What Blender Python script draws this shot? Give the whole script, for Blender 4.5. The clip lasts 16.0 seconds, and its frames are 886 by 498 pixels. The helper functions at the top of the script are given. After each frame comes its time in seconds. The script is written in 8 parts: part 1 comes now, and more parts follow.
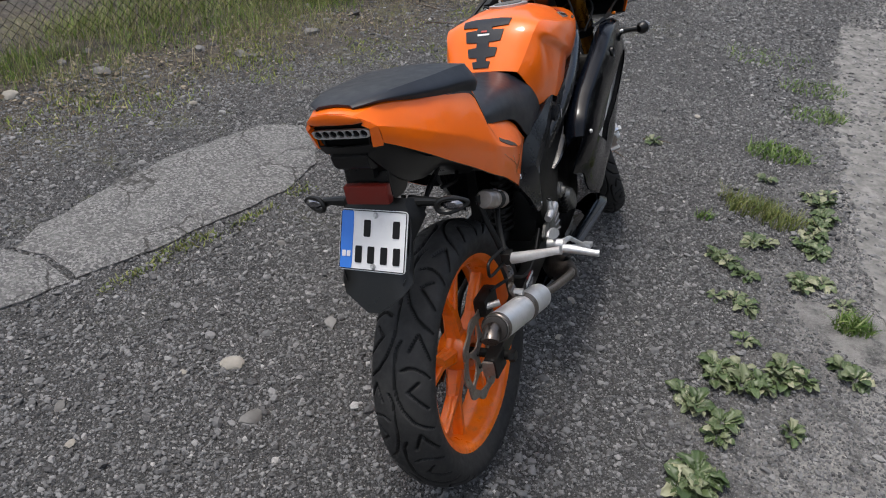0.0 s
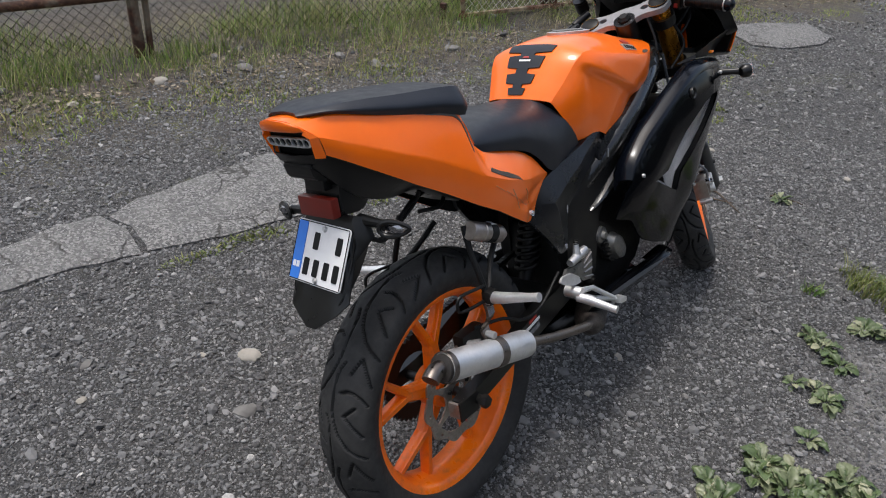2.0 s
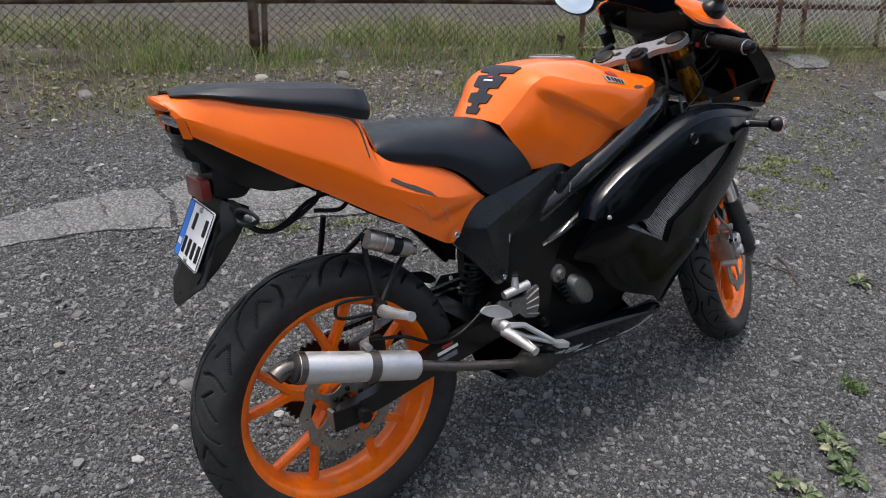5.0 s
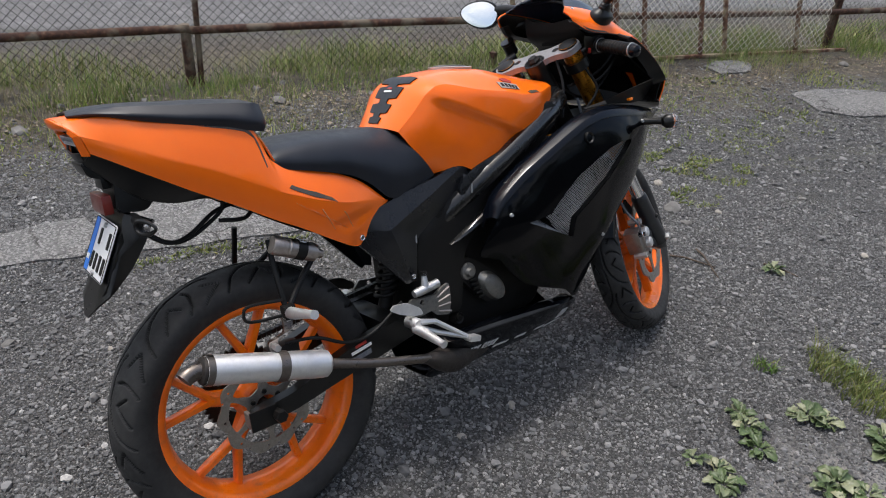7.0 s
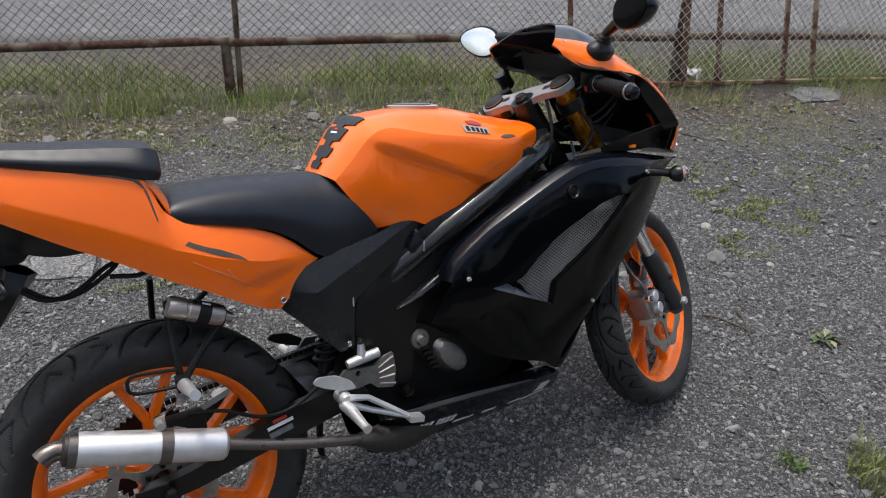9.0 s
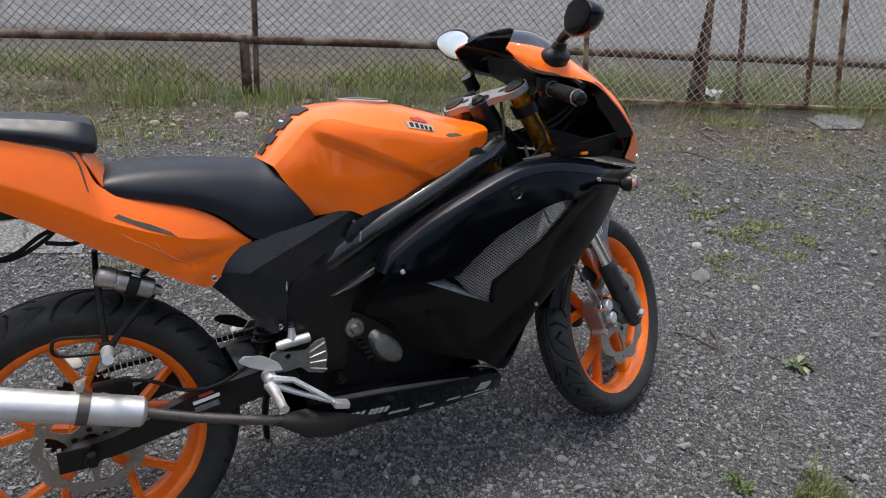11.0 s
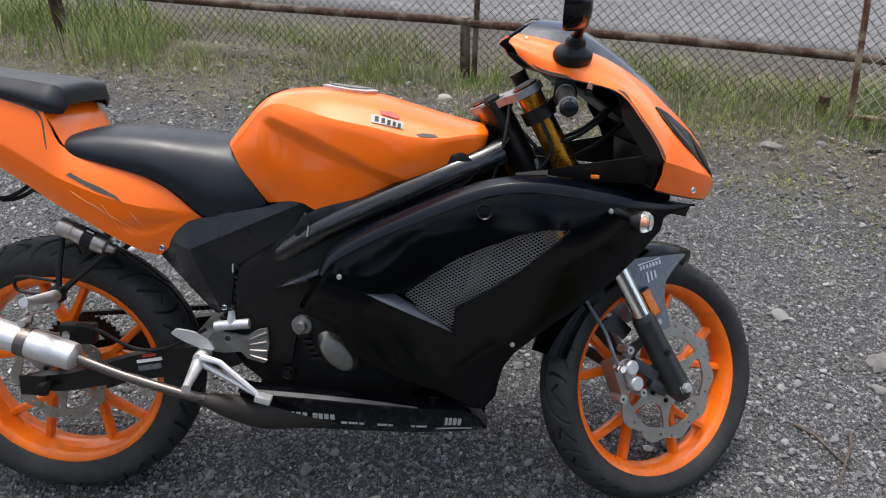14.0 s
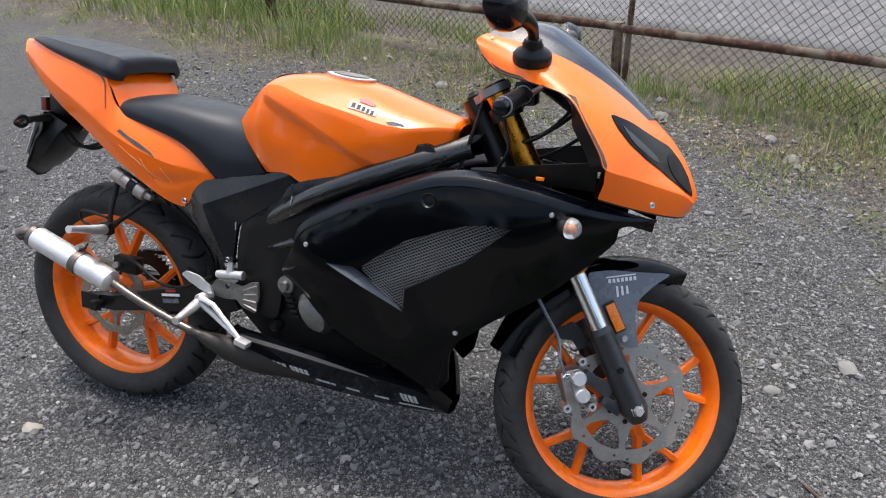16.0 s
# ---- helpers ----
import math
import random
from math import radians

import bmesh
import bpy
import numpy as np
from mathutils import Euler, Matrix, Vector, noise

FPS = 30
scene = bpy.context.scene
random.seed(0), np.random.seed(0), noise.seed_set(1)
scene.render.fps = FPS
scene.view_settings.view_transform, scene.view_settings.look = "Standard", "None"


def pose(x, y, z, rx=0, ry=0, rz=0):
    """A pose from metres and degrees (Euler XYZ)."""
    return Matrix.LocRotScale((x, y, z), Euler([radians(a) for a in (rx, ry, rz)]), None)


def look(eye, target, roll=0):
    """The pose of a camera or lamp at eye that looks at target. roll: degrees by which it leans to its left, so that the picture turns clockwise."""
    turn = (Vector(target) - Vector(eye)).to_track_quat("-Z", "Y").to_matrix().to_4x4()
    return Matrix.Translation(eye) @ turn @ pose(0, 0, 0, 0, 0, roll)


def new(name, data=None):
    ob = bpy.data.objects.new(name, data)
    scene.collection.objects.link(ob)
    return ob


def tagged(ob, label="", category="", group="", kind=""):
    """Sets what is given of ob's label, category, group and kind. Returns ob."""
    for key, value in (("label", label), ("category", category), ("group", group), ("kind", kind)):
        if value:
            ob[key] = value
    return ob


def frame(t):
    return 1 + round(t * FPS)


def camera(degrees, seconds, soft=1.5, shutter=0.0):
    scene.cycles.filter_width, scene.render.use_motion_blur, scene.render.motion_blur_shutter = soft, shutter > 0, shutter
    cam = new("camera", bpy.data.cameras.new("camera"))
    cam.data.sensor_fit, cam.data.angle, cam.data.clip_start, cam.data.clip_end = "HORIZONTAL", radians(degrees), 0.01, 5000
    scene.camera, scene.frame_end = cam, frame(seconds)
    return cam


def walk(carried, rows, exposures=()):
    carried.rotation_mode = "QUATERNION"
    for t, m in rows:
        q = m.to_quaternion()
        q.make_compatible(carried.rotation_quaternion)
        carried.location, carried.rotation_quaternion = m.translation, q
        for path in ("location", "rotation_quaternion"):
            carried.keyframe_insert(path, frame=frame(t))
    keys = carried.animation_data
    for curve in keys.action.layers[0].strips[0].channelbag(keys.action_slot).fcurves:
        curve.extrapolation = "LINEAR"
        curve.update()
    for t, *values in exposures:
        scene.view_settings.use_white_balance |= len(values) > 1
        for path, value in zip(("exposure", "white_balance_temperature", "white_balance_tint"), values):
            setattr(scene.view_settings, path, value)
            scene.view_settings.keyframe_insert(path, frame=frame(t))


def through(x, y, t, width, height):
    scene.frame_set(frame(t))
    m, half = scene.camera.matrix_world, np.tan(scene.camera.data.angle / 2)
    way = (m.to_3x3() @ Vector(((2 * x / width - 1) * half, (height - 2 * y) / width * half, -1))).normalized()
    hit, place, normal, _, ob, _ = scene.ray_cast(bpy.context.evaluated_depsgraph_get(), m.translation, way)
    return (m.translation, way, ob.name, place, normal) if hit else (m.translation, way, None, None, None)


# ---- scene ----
# The camera, carried round the machine at eye height.
cam = camera(62.57, 16.0, soft=1.05)
PATH = [
    (0, -0.0029, -0.0029, 1.4369, 55.15, -5.46, 3.79),
    (0.5, 0.0448, 0.0248, 1.444, 56.52, -5.06, 5),
    (1, 0.1401, 0.1142, 1.4382, 57.25, -7.98, 8.43),
    (1.5, 0.2201, 0.1553, 1.4365, 55.45, -5.03, 12.36),
    (2, 0.38, 0.1482, 1.4411, 55.39, -4.87, 20.34),
    (2.5, 0.4994, 0.1502, 1.4273, 54.33, -3.6, 24.63),
    (3, 0.554, 0.2272, 1.412, 54.09, -4.26, 28.32),
    (3.5, 0.6134, 0.3508, 1.415, 53.84, -5.51, 31.28),
    (6, 0.9397, 0.4085, 1.4507, 58.46, -5.1, 36.87),
    (6.5, 0.9682, 0.3924, 1.4524, 58.81, -4.9, 34.63),
    (7, 1.0017, 0.404, 1.4506, 58.52, -4.07, 32.26),
    (7.5, 1.0013, 0.4552, 1.4438, 58.59, -3.58, 33.91),
    (8, 1.0248, 0.6002, 1.4437, 59.42, -4.82, 36.24),
    (8.5, 1.0562, 0.7165, 1.4616, 58.37, -3.43, 38.53),
    (11, 1.3027, 0.9182, 1.4582, 59.11, -4.76, 44.74),
    (11.5, 1.3038, 0.9132, 1.4575, 59.49, -4.17, 45.25),
    (12, 1.3304, 0.9808, 1.4479, 59.16, -3.06, 47.42),
    (12.5, 1.3277, 1.1593, 1.438, 58.08, -4.41, 52.97),
    (13, 1.3607, 1.3023, 1.4422, 57.84, -2.71, 56.57),
    (13.5, 1.4792, 1.5061, 1.4462, 58.36, -0.93, 66),
    (14, 1.546, 1.659, 1.4391, 57.04, -0.23, 71.34),
    (14.5, 1.5028, 1.8235, 1.4288, 56.44, -2.99, 75.92),
    (15, 1.5115, 1.9264, 1.4373, 56.72, -1.64, 79.57),
    (15.5, 1.6158, 2.0802, 1.443, 57.35, -0.58, 86.59),
    (16, 1.7169, 2.1866, 1.4426, 57.56, 2.4, 90.2),
]
walk(cam, [(t, pose(x, y, z, rx, ry, rz)) for t, x, y, z, rx, ry, rz in PATH], [(0.0, -0.18), (0.5, -0.11), (1.0, -0.33), (1.5, -0.32), (2.0, -0.08), (2.5, -0.16), (3.0, -0.02), (3.5, 0.0), (6.0, -0.01), (7.0, 0.02), (8.5, 0.04), (11.0, 0.14), (12.5, 0.11), (13.5, 0.36), (14.0, 0.38), (15.0, 0.52), (16.0, 0.54)])

# ---- light: high sun behind thin cloud, bright sky ----
SUN_FROM = Vector((-0.23, 0.03, 0.97)).normalized()
world = bpy.data.worlds.new("sky")
scene.world = world
world.use_nodes = True
wn = world.node_tree
sky = wn.nodes.new("ShaderNodeTexSky")
sky.sky_type, sky.sun_disc = "NISHITA", False
sky.sun_elevation = math.asin(SUN_FROM.z)
sky.sun_rotation = math.atan2(SUN_FROM.x, SUN_FROM.y)
sky.air_density, sky.dust_density, sky.ozone_density = 1.0, 4.2, 1.0
# broken cloud all over the sky
drift = wn.nodes.new("ShaderNodeTexNoise")
drift.inputs["Scale"].default_value, drift.inputs["Detail"].default_value, drift.inputs["Roughness"].default_value = 2.6, 7.0, 0.58
cover = wn.nodes.new("ShaderNodeMapRange")
cover.inputs[1].default_value, cover.inputs[2].default_value, cover.inputs[4].default_value = 0.44, 0.62, 0.72
pale_sky = wn.nodes.new("ShaderNodeRGBToBW")
bright = wn.nodes.new("ShaderNodeMath")
bright.operation = "MULTIPLY"
bright.inputs[1].default_value = 2.1
veil = wn.nodes.new("ShaderNodeMix")
veil.data_type = "RGBA"
wn.links.new(drift.outputs[0], cover.inputs[0])
wn.links.new(sky.outputs[0], pale_sky.inputs[0])
wn.links.new(pale_sky.outputs[0], bright.inputs[0])
wn.links.new(cover.outputs[0], veil.inputs[0])
wn.links.new(sky.outputs[0], veil.inputs[6])
wn.links.new(bright.outputs[0], veil.inputs[7])
wn.links.new(veil.outputs[2], wn.nodes["Background"].inputs[0])
wn.nodes["Background"].inputs[1].default_value = 0.205
sun = new("sun", bpy.data.lights.new("sun", "SUN"))
sun.data.energy = 2.0
sun.data.angle, sun.data.color = radians(9.0), (1.0, 0.98, 0.955)
sun.matrix_world = look(SUN_FROM * 20, (0, 0, 0))


# ---- materials ----
class Nodes:
    """A small writer of node materials."""

    def __init__(self, name):
        self.m = bpy.data.materials.new(name)
        self.m.use_nodes = True
        self.t = self.m.node_tree
        self.b = self.t.nodes["Principled BSDF"]

    def n(self, kind, **k):
        x = self.t.nodes.new("ShaderNode" + kind)
        for key, v in k.items():
            if key in x.inputs:
                self.put(x.inputs[key], v)
        return x

    def put(self, socket, v):
        if isinstance(v, bpy.types.NodeSocket):
            self.t.links.new(v, socket)
        else:
            socket.default_value = v

    def set(self, **k):
        for key, v in k.items():
            self.put(self.b.inputs[key.replace("_", " ")], v)
        return self

    def coords(self):
        return self.n("TexCoord").outputs["Object"]

    def noise(self, scale, detail=4, rough=0.6, at=None):
        x = self.n("TexNoise", Scale=scale, Detail=detail, Roughness=rough)
        self.t.links.new(at or self.coords(), x.inputs["Vector"])
        return x.outputs["Fac"]

    def voronoi(self, scale, out="Distance", feature="F1", at=None):
        x = self.n("TexVoronoi", Scale=scale)
        x.feature = feature
        self.t.links.new(at or self.coords(), x.inputs["Vector"])
        return x.outputs[out]

    def ramp(self, fac, stops):
        x = self.n("ValToRGB")
        self.t.links.new(fac, x.inputs[0])
        e = x.color_ramp.elements
        while len(e) < len(stops):
            e.new(0.5)
        for s, (p, c) in zip(e, stops):
            s.position, s.color = p, (*c, 1) if len(c) == 3 else c
        return x.outputs[0]

    def mix(self, fac, a, b, kind="MIX"):
        x = self.n("Mix")
        x.data_type, x.blend_type = "RGBA", kind
        for i, v in ((0, fac), (6, a), (7, b)):
            self.put(x.inputs[i], (*v, 1) if isinstance(v, tuple) and len(v) == 3 else v)
        return x.outputs[2]

    def math(self, op, a, b=0.5):
        x = self.n("Math")
        x.operation = op
        self.put(x.inputs[0], a)
        self.put(x.inputs[1], b)
        return x.outputs[0]

    def span(self, v, a, b, c, d):
        x = self.n("MapRange")
        for i, q in enumerate((v, a, b, c, d)):
            self.put(x.inputs[i], q)
        return x.outputs[0]

    def bump(self, height, strength=0.3, distance=0.002):
        x = self.n("Bump", Strength=strength, Distance=distance)
        self.t.links.new(height, x.inputs["Height"])
        self.t.links.new(x.outputs[0], self.b.inputs["Normal"])
        return self


def grey(v):
    return (v, v, v)


def painted(name, base, dark, rough=0.25, coat=0.6, dirt=(0.2, 0.17, 0.13), dirty=0.25, metal=0.0, scale=9, gloss=0.5):
    """Paint or plastic with dust, faint scratches and uneven gloss."""
    k = Nodes(name)
    big, fine = k.noise(scale, 5), k.noise(160, 3)
    col = k.mix(k.span(big, 0.35, 0.7, 0, 1), base, dark)
    dust = k.math("MULTIPLY", k.span(k.noise(26, 6, 0.7), 0.52, 0.8, 0, 1), dirty)
    col = k.mix(dust, col, dirt)
    k.set(Base_Color=col, Metallic=metal, Coat_Weight=coat, Coat_Roughness=0.04, Specular_IOR_Level=gloss)
    k.set(Roughness=k.math("ADD", k.span(big, 0.3, 0.7, rough * 0.8, rough * 1.3), k.math("MULTIPLY", dust, 0.9)))
    k.bump(fine, 0.06, 0.001)
    return k.m


def metal(name, base, rough, dirt=(0.12, 0.1, 0.08), dirty=0.3, metallic=1.0, scale=30):
    k = Nodes(name)
    d = k.math("MULTIPLY", k.span(k.noise(scale, 6, 0.7), 0.45, 0.75, 0, 1), dirty)
    fine = k.noise(220, 3)
    k.set(Base_Color=k.mix(d, base, dirt), Metallic=k.math("SUBTRACT", metallic, d))
    k.set(Roughness=k.math("ADD", k.span(fine, 0.3, 0.7, rough * 0.75, rough * 1.3), k.math("MULTIPLY", d, 0.5)))
    k.bump(fine, 0.08, 0.001)
    return k.m


ORANGE = painted("orange_paint", (0.94, 0.158, 0.002), (0.9, 0.145, 0.002), 0.34, 0.65, (0.6, 0.24, 0.08), 0.1, gloss=0.25)
WHEEL = painted("orange_wheel_paint", (0.93, 0.18, 0.004), (0.74, 0.12, 0.003), 0.3, 0.35, (0.17, 0.1, 0.06), 0.6, scale=11, gloss=0.35)
GLOSS = painted("black_gloss_plastic", (0.001, 0.0013, 0.002), (0.0016, 0.002, 0.003), 0.1, 0.04, (0.02, 0.02, 0.02), 0.05, gloss=0.14)
POLISHED = painted("polished_black_paint", (0.002, 0.003, 0.006), (0.003, 0.004, 0.007), 0.2, 0.03, (0.03, 0.03, 0.03), 0.04, gloss=0.3)
DIRTY_WHITE = painted("dirty_white_plastic", grey(0.45), grey(0.3), 0.5, 0.0)
MATT = painted("black_matt_plastic", grey(0.0032), grey(0.0055), 0.32, 0.0, (0.034, 0.035, 0.037), 0.16, gloss=0.42)
DUSTY = painted("dusty_black_plastic", (0.006, 0.0068, 0.0085), (0.010, 0.011, 0.0135), 0.27, 0.0, (0.036, 0.037, 0.04), 0.16, gloss=0.42)
DARK = painted("dark_greasy_metal", (0.008, 0.0075, 0.007), (0.004, 0.0038, 0.0035), 0.45, 0.0, (0.05, 0.037, 0.027), 0.3, gloss=0.3)
WORN = painted("worn_black_metal", (0.011, 0.012, 0.014), (0.02, 0.022, 0.025), 0.34, 0.1, (0.09, 0.09, 0.09), 0.5, gloss=0.55)
RUBBED = painted("rubbed_black_alloy", grey(0.0045), grey(0.009), 0.24, 0.7, (0.05, 0.051, 0.054), 0.07, gloss=0.4, scale=16)
SOOT = metal("dark_exhaust_steel", (0.05, 0.044, 0.04), 0.5, (0.035, 0.02, 0.013), 0.6, 0.6)
ALU = metal("cast_aluminium", (0.6, 0.6, 0.6), 0.45, (0.2, 0.19, 0.17), 0.4)
GREASY_ALU = metal("oily_aluminium", (0.26, 0.255, 0.24), 0.45, (0.04, 0.035, 0.03), 0.75)
BRUSHED = metal("bright_aluminium", (0.74, 0.74, 0.74), 0.46, (0.4, 0.39, 0.37), 0.35)
STEEL = metal("brake_disc_steel", (0.38, 0.36, 0.33), 0.42, (0.24, 0.16, 0.1), 0.6)
RUSTY_DISC = metal("brown_brake_disc", (0.36, 0.33, 0.29), 0.45, (0.12, 0.07, 0.04), 0.7)
TINTED = metal("stained_aluminium", (0.42, 0.38, 0.35), 0.36, (0.14, 0.1, 0.08), 0.5)
CHROME = metal("chrome", (0.85, 0.86, 0.88), 0.08, grey(0.3), 0.1)
YOKE = metal("dull_alloy", (0.27, 0.27, 0.28), 0.42, (0.1, 0.097, 0.094), 0.5, 0.4)
GOLD = metal("gold_anodised", (0.5, 0.21, 0.02), 0.28, (0.2, 0.1, 0.02), 0.35)
BROWNED = metal("heat_browned_steel", (0.17, 0.15, 0.135), 0.3, (0.04, 0.027, 0.02), 0.6)
WHITE = painted("white_print", grey(0.75), grey(0.68), 0.4, 0.0, grey(0.3), 0.2)
BLUE = painted("blue_print", (0.03, 0.19, 0.66), (0.03, 0.16, 0.58), 0.4, 0.0, grey(0.3), 0.1)
INK = painted("black_print", grey(0.004), grey(0.006), 0.45, 0.0, grey(0.05), 0.08, gloss=0.25)
SLATE = painted("grey_plastic", (0.1, 0.11, 0.128), (0.125, 0.136, 0.155), 0.25, 0.5, grey(0.2), 0.2)
REDDISH = painted("red_reflector", (0.16, 0.014, 0.008), (0.11, 0.012, 0.008), 0.3, 0.3, (0.09, 0.04, 0.03), 0.3)
AMBER = painted("amber_reflector", (0.85, 0.22, 0.01), (0.75, 0.17, 0.01), 0.25, 0.4, (0.3, 0.12, 0.03), 0.2)
LOGO = painted("logo_red", (0.42, 0.035, 0.025), (0.36, 0.03, 0.025), 0.4, 0.1)
MIRROR = metal("mirror_glass", grey(0.9), 0.015, grey(0.5), 0.02)
SCRATCH = painted("scraped_paint", grey(0.035), (0.06, 0.055, 0.05), 0.6, 0.0, (0.3, 0.15, 0.08), 0.4)
NEEDLE = metal("lamp_chrome_smoked", (0.3, 0.3, 0.32), 0.16, grey(0.1), 0.1)


def rubber():
    k = Nodes("tyre_rubber")
    d = k.span(k.noise(18, 6, 0.7), 0.42, 0.75, 0, 0.6)
    k.set(Base_Color=k.mix(d, grey(0.019), (0.046, 0.045, 0.043)), Roughness=k.span(k.noise(60), 0.3, 0.7, 0.55, 0.8), Specular_IOR_Level=0.35)
    k.bump(k.noise(240, 3), 0.2, 0.001)
    return k.m


def vinyl():
    k = Nodes("seat_vinyl")
    col = k.mix(k.span(k.noise(20, 5), 0.4, 0.75, 0, 1), (0.008, 0.0102, 0.0155), (0.0125, 0.015, 0.021))
    k.set(Base_Color=col, Roughness=k.span(k.noise(40, 4), 0.3, 0.7, 0.36, 0.48), Specular_IOR_Level=0.4)
    k.bump(k.voronoi(330), 0.06, 0.001)
    return k.m


def glassy(name, tint, rough=0.04, through=0.75, ior=1.42):
    k = Nodes(name)
    k.set(Base_Color=(*tint, 1), Roughness=rough, Transmission_Weight=through, IOR=ior)
    return k.m


RUBBER, VINYL = rubber(), vinyl()
SMOKED = glassy("smoked_screen", (0.02, 0.026, 0.04), 0.03, 0.3, 1.75)
CLEAR = glassy("clear_lens", (0.9, 0.9, 0.9), 0.05, 0.85)


def gravel_ground():
    """Dark crushed stone trodden into grey earth, with pale dusty and mossy stretches."""
    k = Nodes("gravel_ground")
    p = k.coords()
    stones = k.voronoi(215, "Color", at=p)
    size = k.voronoi(215, at=p)
    val = k.n("SeparateColor")
    k.t.links.new(stones, val.inputs[0])
    pebble = k.ramp(val.outputs[0], [(0.0, (0.018, 0.018, 0.019)), (0.5, (0.07, 0.07, 0.07)), (0.85, (0.14, 0.14, 0.139)), (1.0, (0.3, 0.296, 0.288))])
    # earth colour darkened to hold the shade in gaps between stones
    earth = k.mix(k.noise(3.0, 6, 0.65, p), (0.026, 0.0255, 0.025), (0.072, 0.07, 0.067))
    col = k.mix(k.span(size, 0.3, 0.6, 1.0, 0.15), earth, pebble)
    grit = k.mix(k.span(k.noise(380, 4, 0.8, p), 0.5, 0.72, 0, 0.5), col, (0.18, 0.179, 0.177))
    sep = k.n("SeparateXYZ")
    k.t.links.new(p, sep.inputs[0])
    # pale trodden dust on the weedy side
    away = k.math("SUBTRACT", k.math("MULTIPLY", sep.outputs[0], 0.86), k.math("MULTIPLY", sep.outputs[1], 0.42))
    dusty = k.span(k.math("ADD", away, k.math("MULTIPLY", k.noise(2.2, 5, 0.7, p), 0.9)), 0.46, 0.76, 0, 0.72)
    dusty = k.math("MULTIPLY", dusty, k.span(k.noise(9, 5, 0.7, p), 0.36, 0.52, 0.1, 1))
    dusty = k.math("MULTIPLY", dusty, k.span(away, 0.9, 1.5, 1, 0))
    col = k.mix(dusty, grit, k.mix(k.noise(70, 5, 0.7, p), (0.27, 0.26, 0.245), (0.47, 0.455, 0.43)))
    # straw, soil and moss towards the fence
    along = k.math("ADD", k.math("MULTIPLY", sep.outputs[0], -0.812), k.math("MULTIPLY", sep.outputs[1], 0.584))
    verge = k.math("MULTIPLY", k.span(k.math("ADD", along, k.math("MULTIPLY", k.noise(1.6, 5, 0.7, p), 1.1)), 2.95, 3.6, 0, 1), k.span(along, 4.2, 4.9, 1, 0))
    soil = k.mix(k.span(k.noise(16, 5, 0.7, p), 0.35, 0.65, 0, 1), (0.045, 0.037, 0.027), (0.15, 0.125, 0.09))
    col = k.mix(k.math("MULTIPLY", verge, 0.85), col, soil)
    moss = k.math("MULTIPLY", k.span(k.noise(2.6, 6, 0.75, p), 0.52, 0.64, 0, 1), k.span(along, 1.3, 2.7, 0, 0.75))
    col = k.mix(k.math("MULTIPLY", moss, k.span(k.noise(60, 4, 0.7, p), 0.4, 0.6, 0, 1)), col, (0.16, 0.17, 0.05))
    # bare road surface behind the fence
    road = k.span(along, 4.75, 4.95, 0, 1)
    tar = k.mix(k.span(k.noise(240, 3, 0.7, p), 0.35, 0.7, 0, 1), (0.14, 0.139, 0.14), (0.225, 0.223, 0.223))
    tar = k.mix(k.span(k.noise(1.3, 5, 0.6, p), 0.4, 0.7, 0, 0.5), tar, (0.2, 0.198, 0.195))
    tar = k.mix(k.span(k.noise(14, 7, 0.8, p), 0.45, 0.66, 0, 0.75), tar, (0.085, 0.085, 0.085))
    tar = k.mix(k.span(k.noise(5.5, 7, 0.75, p), 0.5, 0.7, 0, 0.6), tar, (0.33, 0.328, 0.325))
    col = k.mix(road, col, tar)
    k.set(Base_Color=col, Roughness=0.9)
    h = k.math("ADD", k.math("MULTIPLY", k.math("SUBTRACT", 1.0, size), 0.8), k.math("MULTIPLY", k.noise(300, 4, 0.7, p), 0.6))
    k.bump(h, 1.0, 0.009)
    return k.m


def loose_stone(name="crushed_stone"):
    k = Nodes(name)
    r = k.n("NewGeometry").outputs["Random Per Island"]
    col = k.ramp(r, [(0.0, (0.035, 0.035, 0.036)), (0.3, (0.095, 0.095, 0.096)), (0.75, (0.18, 0.18, 0.181)), (0.985, (0.27, 0.268, 0.262)), (1.0, (0.46, 0.45, 0.43))])
    k.set(Base_Color=k.mix(k.span(k.noise(180, 4), 0.35, 0.7, 0, 0.5), col, (0.135, 0.132, 0.13)), Roughness=0.85)
    k.bump(k.noise(500, 3), 0.3, 0.001)
    return k.m


